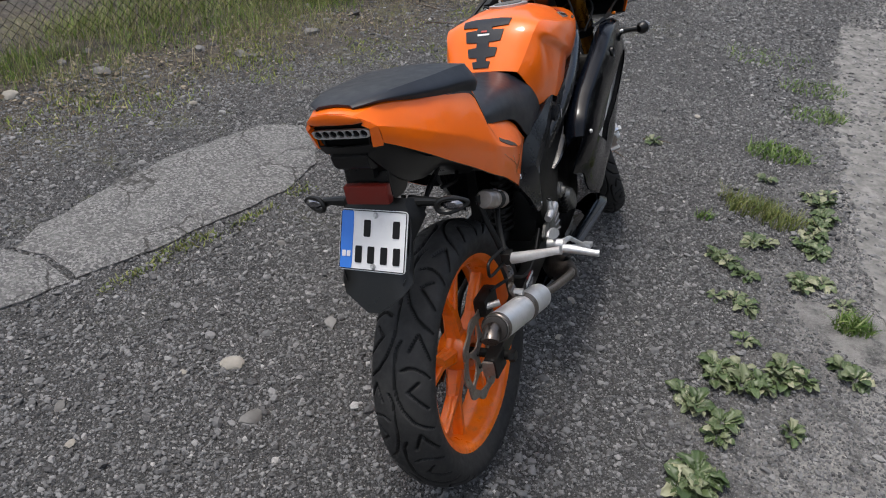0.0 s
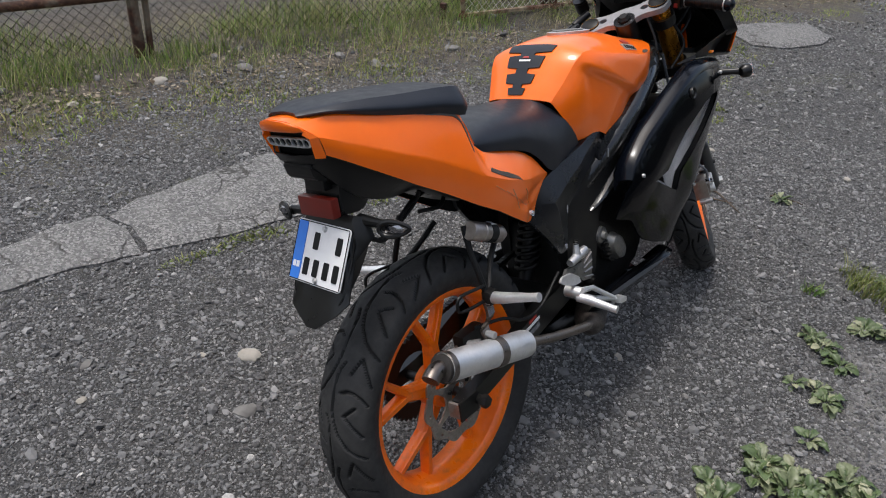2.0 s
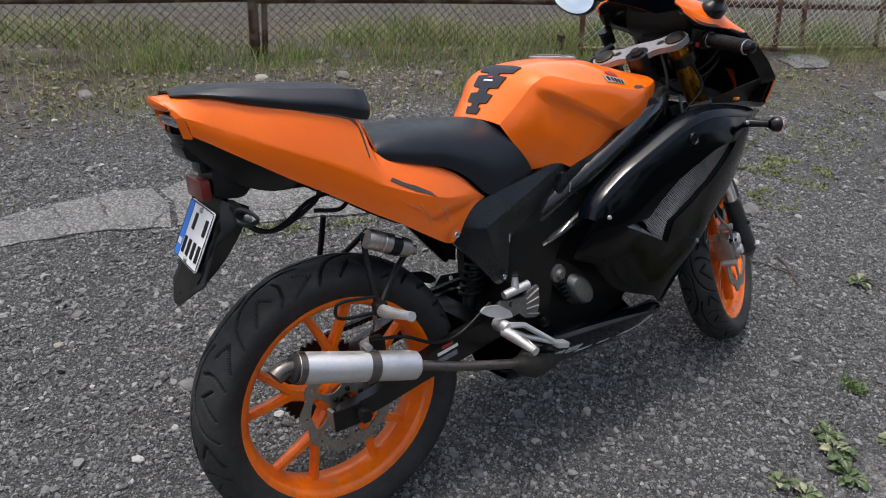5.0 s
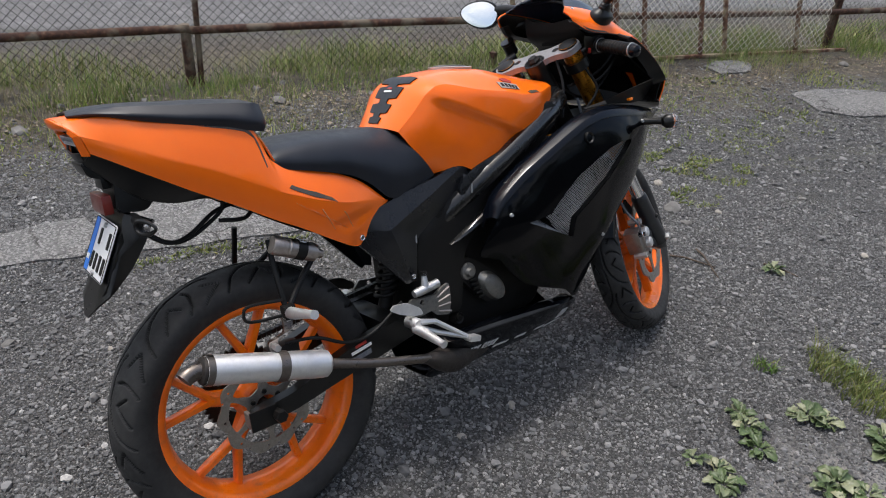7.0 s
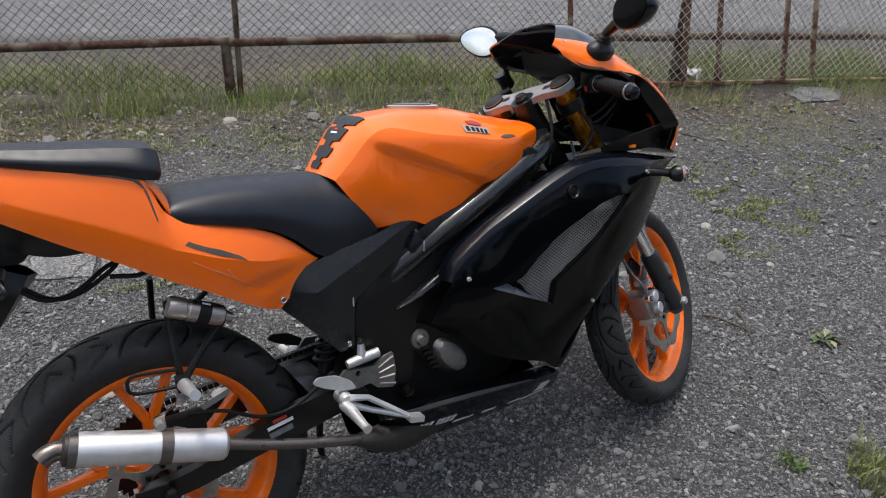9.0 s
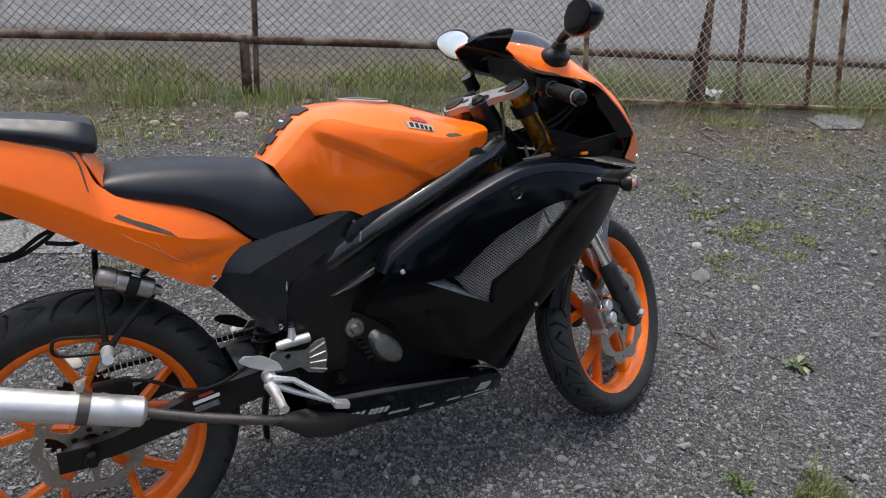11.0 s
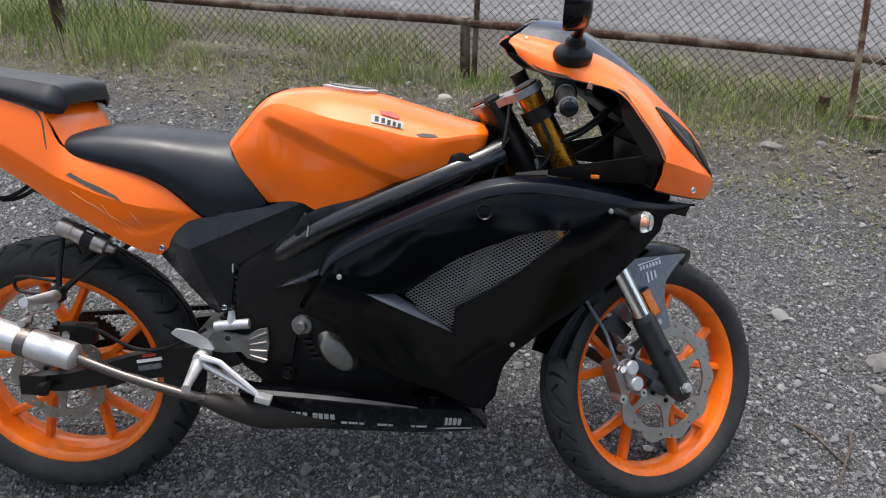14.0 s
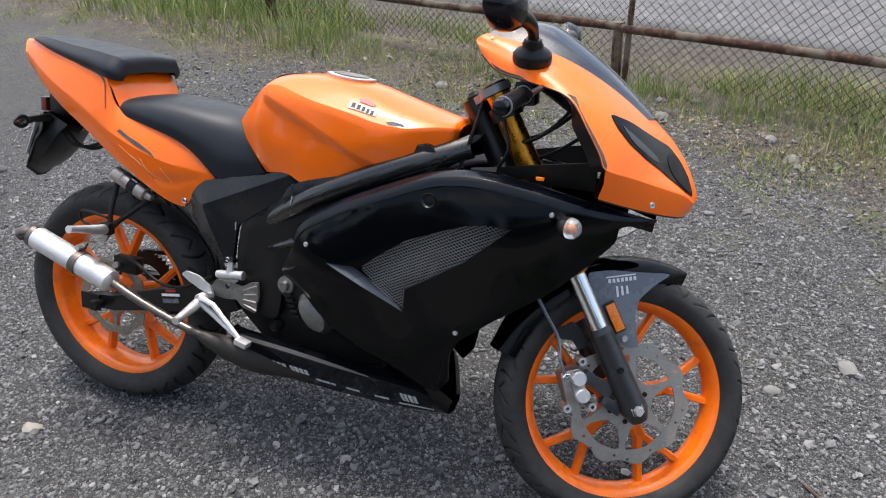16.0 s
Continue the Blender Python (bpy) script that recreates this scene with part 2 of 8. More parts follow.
def slab_asphalt():
    k = Nodes("old_asphalt")
    st = k.n("SeparateColor")
    k.t.links.new(k.voronoi(150, "Color"), st.inputs[0])
    col = k.ramp(st.outputs[0], [(0.0, grey(0.06)), (0.55, (0.125, 0.124, 0.121)), (1.0, (0.26, 0.257, 0.25))])
    col = k.mix(k.span(k.noise(5, 6, 0.7), 0.45, 0.75, 0, 0.5), col, (0.18, 0.178, 0.172))
    warp = k.n("VectorMath")
    warp.operation = "ADD"
    nz = k.n("TexNoise", Scale=7.0, Detail=5.0)
    k.t.links.new(k.coords(), nz.inputs["Vector"])
    sc = k.n("VectorMath")
    sc.operation = "SCALE"
    sc.inputs[3].default_value = 0.16
    k.t.links.new(nz.outputs["Color"], sc.inputs[0])
    k.t.links.new(k.coords(), warp.inputs[0])
    k.t.links.new(sc.outputs[0], warp.inputs[1])
    rim = k.voronoi(4.2, "Distance", "DISTANCE_TO_EDGE", warp.outputs[0])
    crack = k.math("MULTIPLY", k.span(rim, 0.006, 0.02, 1, 0), k.span(k.noise(2.3, 3), 0.45, 0.52, 0, 1))
    col = k.mix(k.math("MULTIPLY", crack, 0.85), col, (0.03, 0.028, 0.024))
    k.set(Base_Color=col, Roughness=0.88)
    k.bump(k.math("SUBTRACT", k.math("ADD", k.voronoi(150), k.noise(300, 3)), k.math("MULTIPLY", crack, 2.0)), 0.7, 0.004)
    return k.m


def rusty(name, flake=0.45, lift=1.0):
    k = Nodes(name)
    a = k.noise(35, 6, 0.7)
    tones = [(0.3, (0.03, 0.017, 0.012)), (0.5, (0.068, 0.032, 0.02)), (0.62, (0.125, 0.06, 0.035)), (0.75, (0.22, 0.18, 0.14))]
    col = k.ramp(a, [(at, tuple(v * lift for v in c)) for at, c in tones])
    col = k.mix(k.span(k.noise(7, 5), 0.5, 0.62, 0, flake), col, (0.3, 0.27, 0.2) if flake < 0.5 else (0.5, 0.41, 0.27))
    k.set(Base_Color=col, Roughness=0.85, Metallic=0.15)
    k.bump(a, 0.5, 0.003)
    return k.m


def wire(name, base, worn):
    k = Nodes(name)
    k.set(Base_Color=k.mix(k.span(k.noise(14, 5), 0.4, 0.65, 0, 1), base, worn), Roughness=0.6, Metallic=0.35)
    return k.m


def leafy(name, stops, rough=0.6):
    k = Nodes(name)
    geo = k.n("NewGeometry").outputs["Random Per Island"]
    obj = k.n("ObjectInfo").outputs["Random"]
    r = k.math("FRACT", k.math("ADD", geo, obj))
    col = k.mix(k.span(k.noise(70, 4), 0.35, 0.7, 0, 0.45), k.ramp(r, stops), k.ramp(r, [(p, tuple(v * 0.55 for v in c)) for p, c in stops]))
    k.set(Base_Color=col, Roughness=rough, Subsurface_Weight=0.0)
    k.bump(k.noise(150, 3), 0.25, 0.001)
    return k.m


GROUND, STONE, ASPHALT = gravel_ground(), loose_stone(), slab_asphalt()
RUST, RUST_PALE = rusty("rusty_iron"), rusty("rusty_iron_flaking", 0.9, 2.4)
WIRE_DARK = painted("dark_greasy_metal", (0.014, 0.013, 0.012), (0.007, 0.0065, 0.006), 0.5, 0.0, (0.07, 0.05, 0.035), 0.35, gloss=0.35)
WIRE_PALE = wire("pale_wire", (0.82, 0.8, 0.74), (0.62, 0.56, 0.47))
GRASS = leafy("verge_grass", [(0.0, (0.1, 0.19, 0.03)), (0.45, (0.22, 0.33, 0.06)), (0.75, (0.36, 0.39, 0.12)), (1.0, (0.52, 0.46, 0.26))])
WEED = leafy("weed_leaf", [(0.0, (0.045, 0.075, 0.022)), (0.5, (0.085, 0.125, 0.045)), (0.8, (0.15, 0.175, 0.09)), (1.0, (0.32, 0.32, 0.2))], 0.42)
LOW_MOSS = leafy("olive_moss", [(0.0, (0.1, 0.14, 0.03)), (0.6, (0.18, 0.22, 0.05)), (1.0, (0.27, 0.25, 0.1))])
MOSS = leafy("low_green_weed", [(0.0, (0.15, 0.23, 0.03)), (0.6, (0.28, 0.35, 0.06)), (1.0, (0.4, 0.37, 0.13))])
STRAW = leafy("dry_grass", [(0.0, (0.17, 0.17, 0.06)), (0.5, (0.28, 0.25, 0.12)), (1.0, (0.42, 0.36, 0.22))])
TUFT = leafy("tuft_green", [(0.0, (0.07, 0.14, 0.025)), (0.6, (0.13, 0.22, 0.045)), (1.0, (0.24, 0.29, 0.1))])
LITTER = leafy("leaf_litter", [(0.0, (0.05, 0.035, 0.022)), (0.5, (0.14, 0.1, 0.06)), (1.0, (0.32, 0.27, 0.19))])


# ---- mesh tools ----
def V(*p):
    return Vector(p)


def part(name, bm, material, parent=None, label="", sharp=35):
    """One mesh object from a bmesh, under its thing or part."""
    bmesh.ops.recalc_face_normals(bm, faces=bm.faces)
    me = bpy.data.meshes.new(name)
    bm.to_mesh(me)
    bm.free()
    me.polygons.foreach_set("use_smooth", [True] * len(me.polygons))
    me.set_sharp_from_angle(angle=radians(sharp))
    me.materials.append(material)
    ob = new(name, me)
    ob.parent = parent
    if label:
        tagged(ob, label)
    return ob


def raw(name, verts, faces, material, parent=None, smooth=False):
    me = bpy.data.meshes.new(name)
    me.from_pydata(verts, [], faces)
    me.polygons.foreach_set("use_smooth", [smooth] * len(me.polygons))
    me.materials.append(material)
    ob = new(name, me)
    ob.parent = parent
    return ob


def fresh():
    return bmesh.new()


def shifted(bm, m):
    bmesh.ops.transform(bm, matrix=m, verts=bm.verts)
    return bm


def ring_faces(bm, rings, closed=True, cap=True, loop=False):
    n = len(rings[0])
    span = range(n) if closed else range(n - 1)
    pairs = list(zip(rings, rings[1:])) + ([(rings[-1], rings[0])] if loop else [])
    for a, b in pairs:
        for i in span:
            j = (i + 1) % n
            vs = []
            for v in (a[i], a[j], b[j], b[i]):
                if v not in vs:
                    vs.append(v)
            if len(vs) > 2:
                try:
                    bm.faces.new(vs)
                except ValueError:
                    pass
    if cap and closed and not loop:
        for r in (rings[0], rings[-1]):
            try:
                bm.faces.new(r)
            except ValueError:
                pass


def tube(bm, pts, r, n=10, cap=True, loop=False):
    """A round bar along points; r: one radius or one for each point."""
    pts = [Vector(p) for p in pts]
    rs = r if isinstance(r, (list, tuple)) else [r] * len(pts)
    rings, side = [], None
    for i, p in enumerate(pts):
        a = pts[i - 1] if i or loop else p
        b = pts[(i + 1) % len(pts)] if i < len(pts) - 1 or loop else p
        d = (b - a).normalized()
        if side is None:
            side = d.orthogonal().normalized()
        side = (side - d * side.dot(d)).normalized()
        up = d.cross(side)
        rings.append([bm.verts.new(p + rs[i] * (side * math.cos(q) + up * math.sin(q))) for q in (2 * math.pi * k / n for k in range(n))])
    ring_faces(bm, rings, True, cap, loop)
    return bm


def curve(pts, n=8):
    """Points on a smooth line through the given ones."""
    p = np.array([tuple(q) for q in pts], float)
    return [Vector(q) for q in smooth_rows(p[:, None, :], n)[:, 0, :]]


def smooth_rows(rows, n):
    """Rows of points carried smoothly from one to the next, n steps between two."""
    a = np.asarray(rows, float)
    ext = np.concatenate([[2 * a[0] - a[1]], a, [2 * a[-1] - a[-2]]])
    out = []
    for i in range(1, len(ext) - 2):
        p0, p1, p2, p3 = ext[i - 1], ext[i], ext[i + 1], ext[i + 2]
        for s in np.linspace(0, 1, n, endpoint=False):
            out.append(0.5 * (2 * p1 + (p2 - p0) * s + (2 * p0 - 5 * p1 + 4 * p2 - p3) * s * s + (3 * p1 - p0 - 3 * p2 + p3) * s ** 3))
    out.append(ext[-2])
    return np.array(out)


def smooth_both(rows, nu=6, nv=4):
    a = smooth_rows(rows, nu)
    return smooth_rows(a.transpose(1, 0, 2), nv).transpose(1, 0, 2)


def sheet(bm, rows, thick=0.0):
    """A sheet over a grid of points; with thick it has an inner face and edges."""
    g = np.asarray(rows, float)
    outer = [[bm.verts.new(p) for p in r] for r in g]
    if thick == 0:
        ring_faces(bm, outer, False, False)
        return bm
    du, dv = np.gradient(g, axis=0), np.gradient(g, axis=1)
    nrm = np.cross(du, dv)
    nrm /= np.linalg.norm(nrm, axis=2, keepdims=True) + 1e-12
    inner = [[bm.verts.new(p) for p in r] for r in g - nrm * thick]
    ring_faces(bm, outer, False, False)
    ring_faces(bm, inner, False, False)
    rim = [[o[0] for o in outer], [o[0] for o in inner]], [[o[-1] for o in outer], [o[-1] for o in inner]], [outer[0], inner[0]], [outer[-1], inner[-1]]
    for a, b in rim:
        ring_faces(bm, [a, b], False, False)
    return bm


def mirrored(rows):
    a = np.asarray(rows, float).copy()
    a[..., 1] *= -1
    return a


def across(half):
    """A row from the right edge over the middle to the left one, from its right half (x, half width, z)."""
    right = [(x, -h, z) for x, h, z in half]
    left = [(x, h, z) for x, h, z in half[::-1] if h > 1e-6]
    return right + left


def lathe(bm, prof, m, n=24, loop=False):
    """Turns (radius, height) round the z axis of m."""
    rings = []
    for r, h in prof:
        if r < 1e-6:
            v = bm.verts.new(m @ V(0, 0, h))
            rings.append([v] * n)
        else:
            rings.append([bm.verts.new(m @ V(r * math.cos(q), r * math.sin(q), h)) for q in (2 * math.pi * k / n for k in range(n))])
    ring_faces(bm, rings, True, prof[0][0] > 1e-6 and not loop, loop)
    return bm


def aim(p, d):
    """A pose at p whose z axis points along d."""
    return Matrix.Translation(p) @ Vector(d).normalized().to_track_quat("Z", "Y").to_matrix().to_4x4()


def box(bm, c, s, m=None, bevel=0.003):
    r = bmesh.ops.create_cube(bm, size=1, matrix=(m or Matrix()) @ Matrix.Translation(c) @ Matrix.Diagonal((*s, 1)))
    if bevel:
        vs = set(r["verts"])
        bmesh.ops.bevel(bm, geom=[e for e in bm.edges if e.verts[0] in vs and e.verts[1] in vs], offset=bevel, segments=2, affect="EDGES", profile=0.7)
    return bm


def prism(bm, outline, y0, y1, m=None, bevel=0.0):
    """An outline in x, z drawn out from y0 to y1."""
    m = m or Matrix()
    a = [bm.verts.new(m @ V(x, y0, z)) for x, z in outline]
    b = [bm.verts.new(m @ V(x, y1, z)) for x, z in outline]
    ring_faces(bm, [a, b])
    if bevel:
        vs = set(a + b)
        bmesh.ops.bevel(bm, geom=[e for e in bm.edges if e.verts[0] in vs and e.verts[1] in vs], offset=bevel, segments=2, affect="EDGES", profile=0.7)
    return bm


def inside(p, poly):
    c, x, y = False, p[0], p[1]
    for (ax, ay), (bx, by) in zip(poly, poly[1:] + poly[:1]):
        if (ay > y) != (by > y) and x < (bx - ax) * (y - ay) / (by - ay) + ax:
            c = not c
    return c


def dense(poly, step):
    out = []
    for a, b in zip(poly, poly[1:] + poly[:1]):
        k = max(1, int(math.hypot(b[0] - a[0], b[1] - a[1]) / step))
        out += [(a[0] + (b[0] - a[0]) * i / k, a[1] + (b[1] - a[1]) * i / k) for i in range(k)]
    return out


def rounded(poly, n=4, keep=0.25):
    """The outline with its corners cut round."""
    out = []
    for i, p in enumerate(poly):
        a, b = Vector(poly[i - 1]), Vector(poly[(i + 1) % len(poly)])
        p = Vector(p)
        s, e = p + (a - p) * keep, p + (b - p) * keep
        for k in range(n + 1):
            t = k / n
            q = s * (1 - t) ** 2 + p * 2 * t * (1 - t) + e * t * t
            out.append((q.x, q.y))
    return out


class Surface:
    """A smooth half width over x, z through a few control places."""

    def __init__(self, places):
        p = np.array(places, float)
        self.q = p[:, :2]
        n = len(p)
        k = self.kernel(np.linalg.norm(self.q[:, None] - self.q, axis=2)) + 1e-4 * np.eye(n)
        a = np.zeros((n + 3, n + 3))
        a[:n, :n], a[:n, n], a[:n, n + 1:], a[n, :n], a[n + 1:, :n] = k, 1, self.q, 1, self.q.T
        self.w = np.linalg.solve(a, np.concatenate([p[:, 2], np.zeros(3)]))

    @staticmethod
    def kernel(r):
        return np.where(r > 1e-9, r * r * np.log(r + 1e-12), 0)

    def __call__(self, x, z):
        k = self.kernel(np.linalg.norm(self.q - (x, z), axis=1))
        n = len(k)
        return float(k @ self.w[:n] + self.w[n] + self.w[n + 1] * x + self.w[n + 2] * z)


def panel(bm, outline, wide, thick=0.004, holes=(), step=0.02, side=-1, soften=0.0):
    """A curved panel in the outline, its half width given by wide(x, z); its rim turns inwards."""
    from mathutils.geometry import delaunay_2d_cdt
    loops = [dense(list(outline), step)] + [dense(list(h), step) for h in holes]
    pts, edges = [], []
    for lp in loops:
        b = len(pts)
        pts += lp
        edges += [(b + i, b + (i + 1) % len(lp)) for i in range(len(lp))]
    xs, zs = [p[0] for p in loops[0]], [p[1] for p in loops[0]]
    for i in range(int((max(xs) - min(xs)) / step) + 1):
        for j in range(int((max(zs) - min(zs)) / step) + 1):
            q = (min(xs) + (i + 0.5 * (j % 2)) * step, min(zs) + j * step)
            if inside(q, loops[0]) and not any(inside(q, h) for h in loops[1:]):
                if min((q[0] - e[0]) ** 2 + (q[1] - e[1]) ** 2 for e in pts[:sum(map(len, loops))]) > (0.45 * step) ** 2:
                    pts.append(q)
    vs, _, fs, _, _, _ = delaunay_2d_cdt([Vector(p) for p in pts], edges, [], 0, 1e-6)
    faces = []
    for f in fs:
        c = (sum(vs[i].x for i in f) / 3, sum(vs[i].y for i in f) / 3)
        if inside(c, loops[0]) and not any(inside(c, h) for h in loops[1:]):
            faces.append(f)
    w = [wide(v.x, v.y) for v in vs]
    for i in range(len(loops[0]) if soften else 0):
        w[i] -= soften
    a = [bm.verts.new((v.x, side * h, v.y)) for v, h in zip(vs, w)]
    b = [bm.verts.new((v.x, side * (h - thick), v.y)) for v, h in zip(vs, w)]
    count = {}
    for f in faces:
        bm.faces.new([a[i] for i in f])
        bm.faces.new([b[i] for i in reversed(f)])
        for i, j in zip(f, f[1:] + f[:1]):
            count[(i, j)] = 1
    for i, j in [e for e in count if (e[1], e[0]) not in count]:
        bm.faces.new((a[j], a[i], b[i], b[j]))
    bmesh.ops.delete(bm, geom=[v for v in bm.verts if not v.link_faces], context="VERTS")
    return bm


def disc_outline(r, n, wave=0.0, lobes=0, phase=0.0):
    return [((r + wave * math.cos(lobes * q + phase)) * math.cos(q), (r + wave * math.cos(lobes * q + phase)) * math.sin(q)) for q in (2 * math.pi * k / n for k in range(n))]


def flat(bm, outline, holes, y0, y1, m=None, step=0.02):
    """A plate in x, z with holes, from y0 to y1."""
    n0 = len(bm.verts)
    panel(bm, outline, lambda x, z: max(-y0, -y1), abs(y1 - y0), holes, step)
    if m:
        bm.verts.ensure_lookup_table()
        bmesh.ops.transform(bm, matrix=m, verts=bm.verts[n0:])
    return bm


def screw(bm, p, d=(0, -1, 0), r=0.007, h=0.004):
    return lathe(bm, [(0, h), (r * 0.5, h), (r * 0.55, h * 0.55), (r * 0.8, h * 0.8), (r, 0), (r, -h)], aim(p, d), 12)


# ---- the motorcycle: x ahead, y to its left, z up; leaning on its side stand, bars turned left ----
bike = new("motorcycle")
bike.matrix_world = pose(0.1416, 1.2215, 0.001, -17.638, 1.354, 70.644)
tagged(bike, "orange and black faired sports motorcycle leaning on its side stand", "motorcycle")
RAKE, STEER, HEAD_Y = radians(30.5), radians(27.0), 0.028
UP = V(-math.sin(RAKE), 0, math.cos(RAKE))
OUT = V(math.cos(RAKE), 0, math.sin(RAKE))
AXIS = OUT * 1.287 + UP * 0.3
TURNED = Matrix.Translation(AXIS) @ Matrix.Rotation(STEER, 4, UP) @ Matrix.Translation(-AXIS)
HUB_F, HUB_R = OUT * 1.317 - UP * 0.424, V(0, 0, 0.3)


def fork(p, y, u):
    """A place on the fork before it is turned: p ahead across the legs, y to the left, u up along them."""
    return OUT * (1.287 + p) + V(0, y, 0) + UP * u


# ---- wheels ----
# grooves of one repeat: along the tread (fractions of the repeat) and out from its middle
TREAD = [
    [(0.59, 0.67), (0.50, 0.40), (0.41, 0.66), (0.32, 0.92)],
    [(0.70, 0.23), (0.73, 0.40), (0.725, 0.57), (0.69, 0.80), (0.63, 1.0)],
    [(0.88, 0.40), (1.045, 0.60), (0.93, 0.80), (0.81, 1.0)],
    [(0.08, 1.0), (0.13, 0.74), (0.19, 0.50), (0.32, 0.23), (0.43, 0.10), (0.54, 0.03), (0.75, 0.0), (0.90, 0.06), (0.97, 0.16)],
]


def tyre_mesh(prof, repeats, broad, cut_half):
    """A tyre with cut grooves; prof: half section (radius, half width) from bead to crown."""
    nu, nv = 960, 108
    half = np.array(prof)
    full = np.concatenate([half * (1, -1), half[::-1][1:]])
    s = np.concatenate([[0], np.cumsum(np.linalg.norm(np.diff(full, axis=0), axis=1))])
    t = np.linspace(0, s[-1], nv)
    dense_p = smooth_rows(full[:, None, :], 8)[:, 0, :]
    sd = np.concatenate([[0], np.cumsum(np.linalg.norm(np.diff(dense_p, axis=0), axis=1))])
    t = np.linspace(0, sd[-1], nv)
    rad, wid = np.interp(t, sd, dense_p[:, 0]), np.interp(t, sd, dense_p[:, 1])
    v = (t - sd[-1] / 2)
    ang = np.linspace(0, 2 * np.pi, nu, endpoint=False)
    crown = half[-1][0]
    A, W = np.meshgrid(ang, v, indexing="ij")
    sgn, av = np.sign(W + 1e-9), np.abs(W)
    pitch = 2 * np.pi / repeats
    depth = np.zeros_like(A)
    run = pitch * crown
    for line in TREAD:
        for (s0, v0), (s1, v1) in zip(line, line[1:]):
            ax, ay, bx, by = s0 * run, v0 * broad, s1 * run, v1 * broad
            length = math.hypot(bx - ax, by - ay)
            px = (-A * crown + np.where(sgn > 0, 0, 0.5 * run) - ax + run / 2) % run - run / 2
            py = av - ay
            t = np.clip((px * (bx - ax) + py * (by - ay)) / length ** 2, 0, 1)
            d = np.hypot(px - t * (bx - ax), py - t * (by - ay))
            depth = np.maximum(depth, np.clip((cut_half - d) / 0.0016 + 0.5, 0, 1))
    r = rad[None, :] - depth * 0.0065
    x, z, y = r * np.cos(A), r * np.sin(A), np.broadcast_to(wid[None, :], A.shape)
    verts = np.stack([x, y, z], -1).reshape(-1, 3)
    i, j = np.meshgrid(np.arange(nu), np.arange(nv - 1), indexing="ij")
    k = (i + 1) % nu
    faces = np.stack([i * nv + j, i * nv + j + 1, k * nv + j + 1, k * nv + j], -1).reshape(-1, 4)
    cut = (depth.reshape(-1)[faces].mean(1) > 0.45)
    return verts, faces, cut


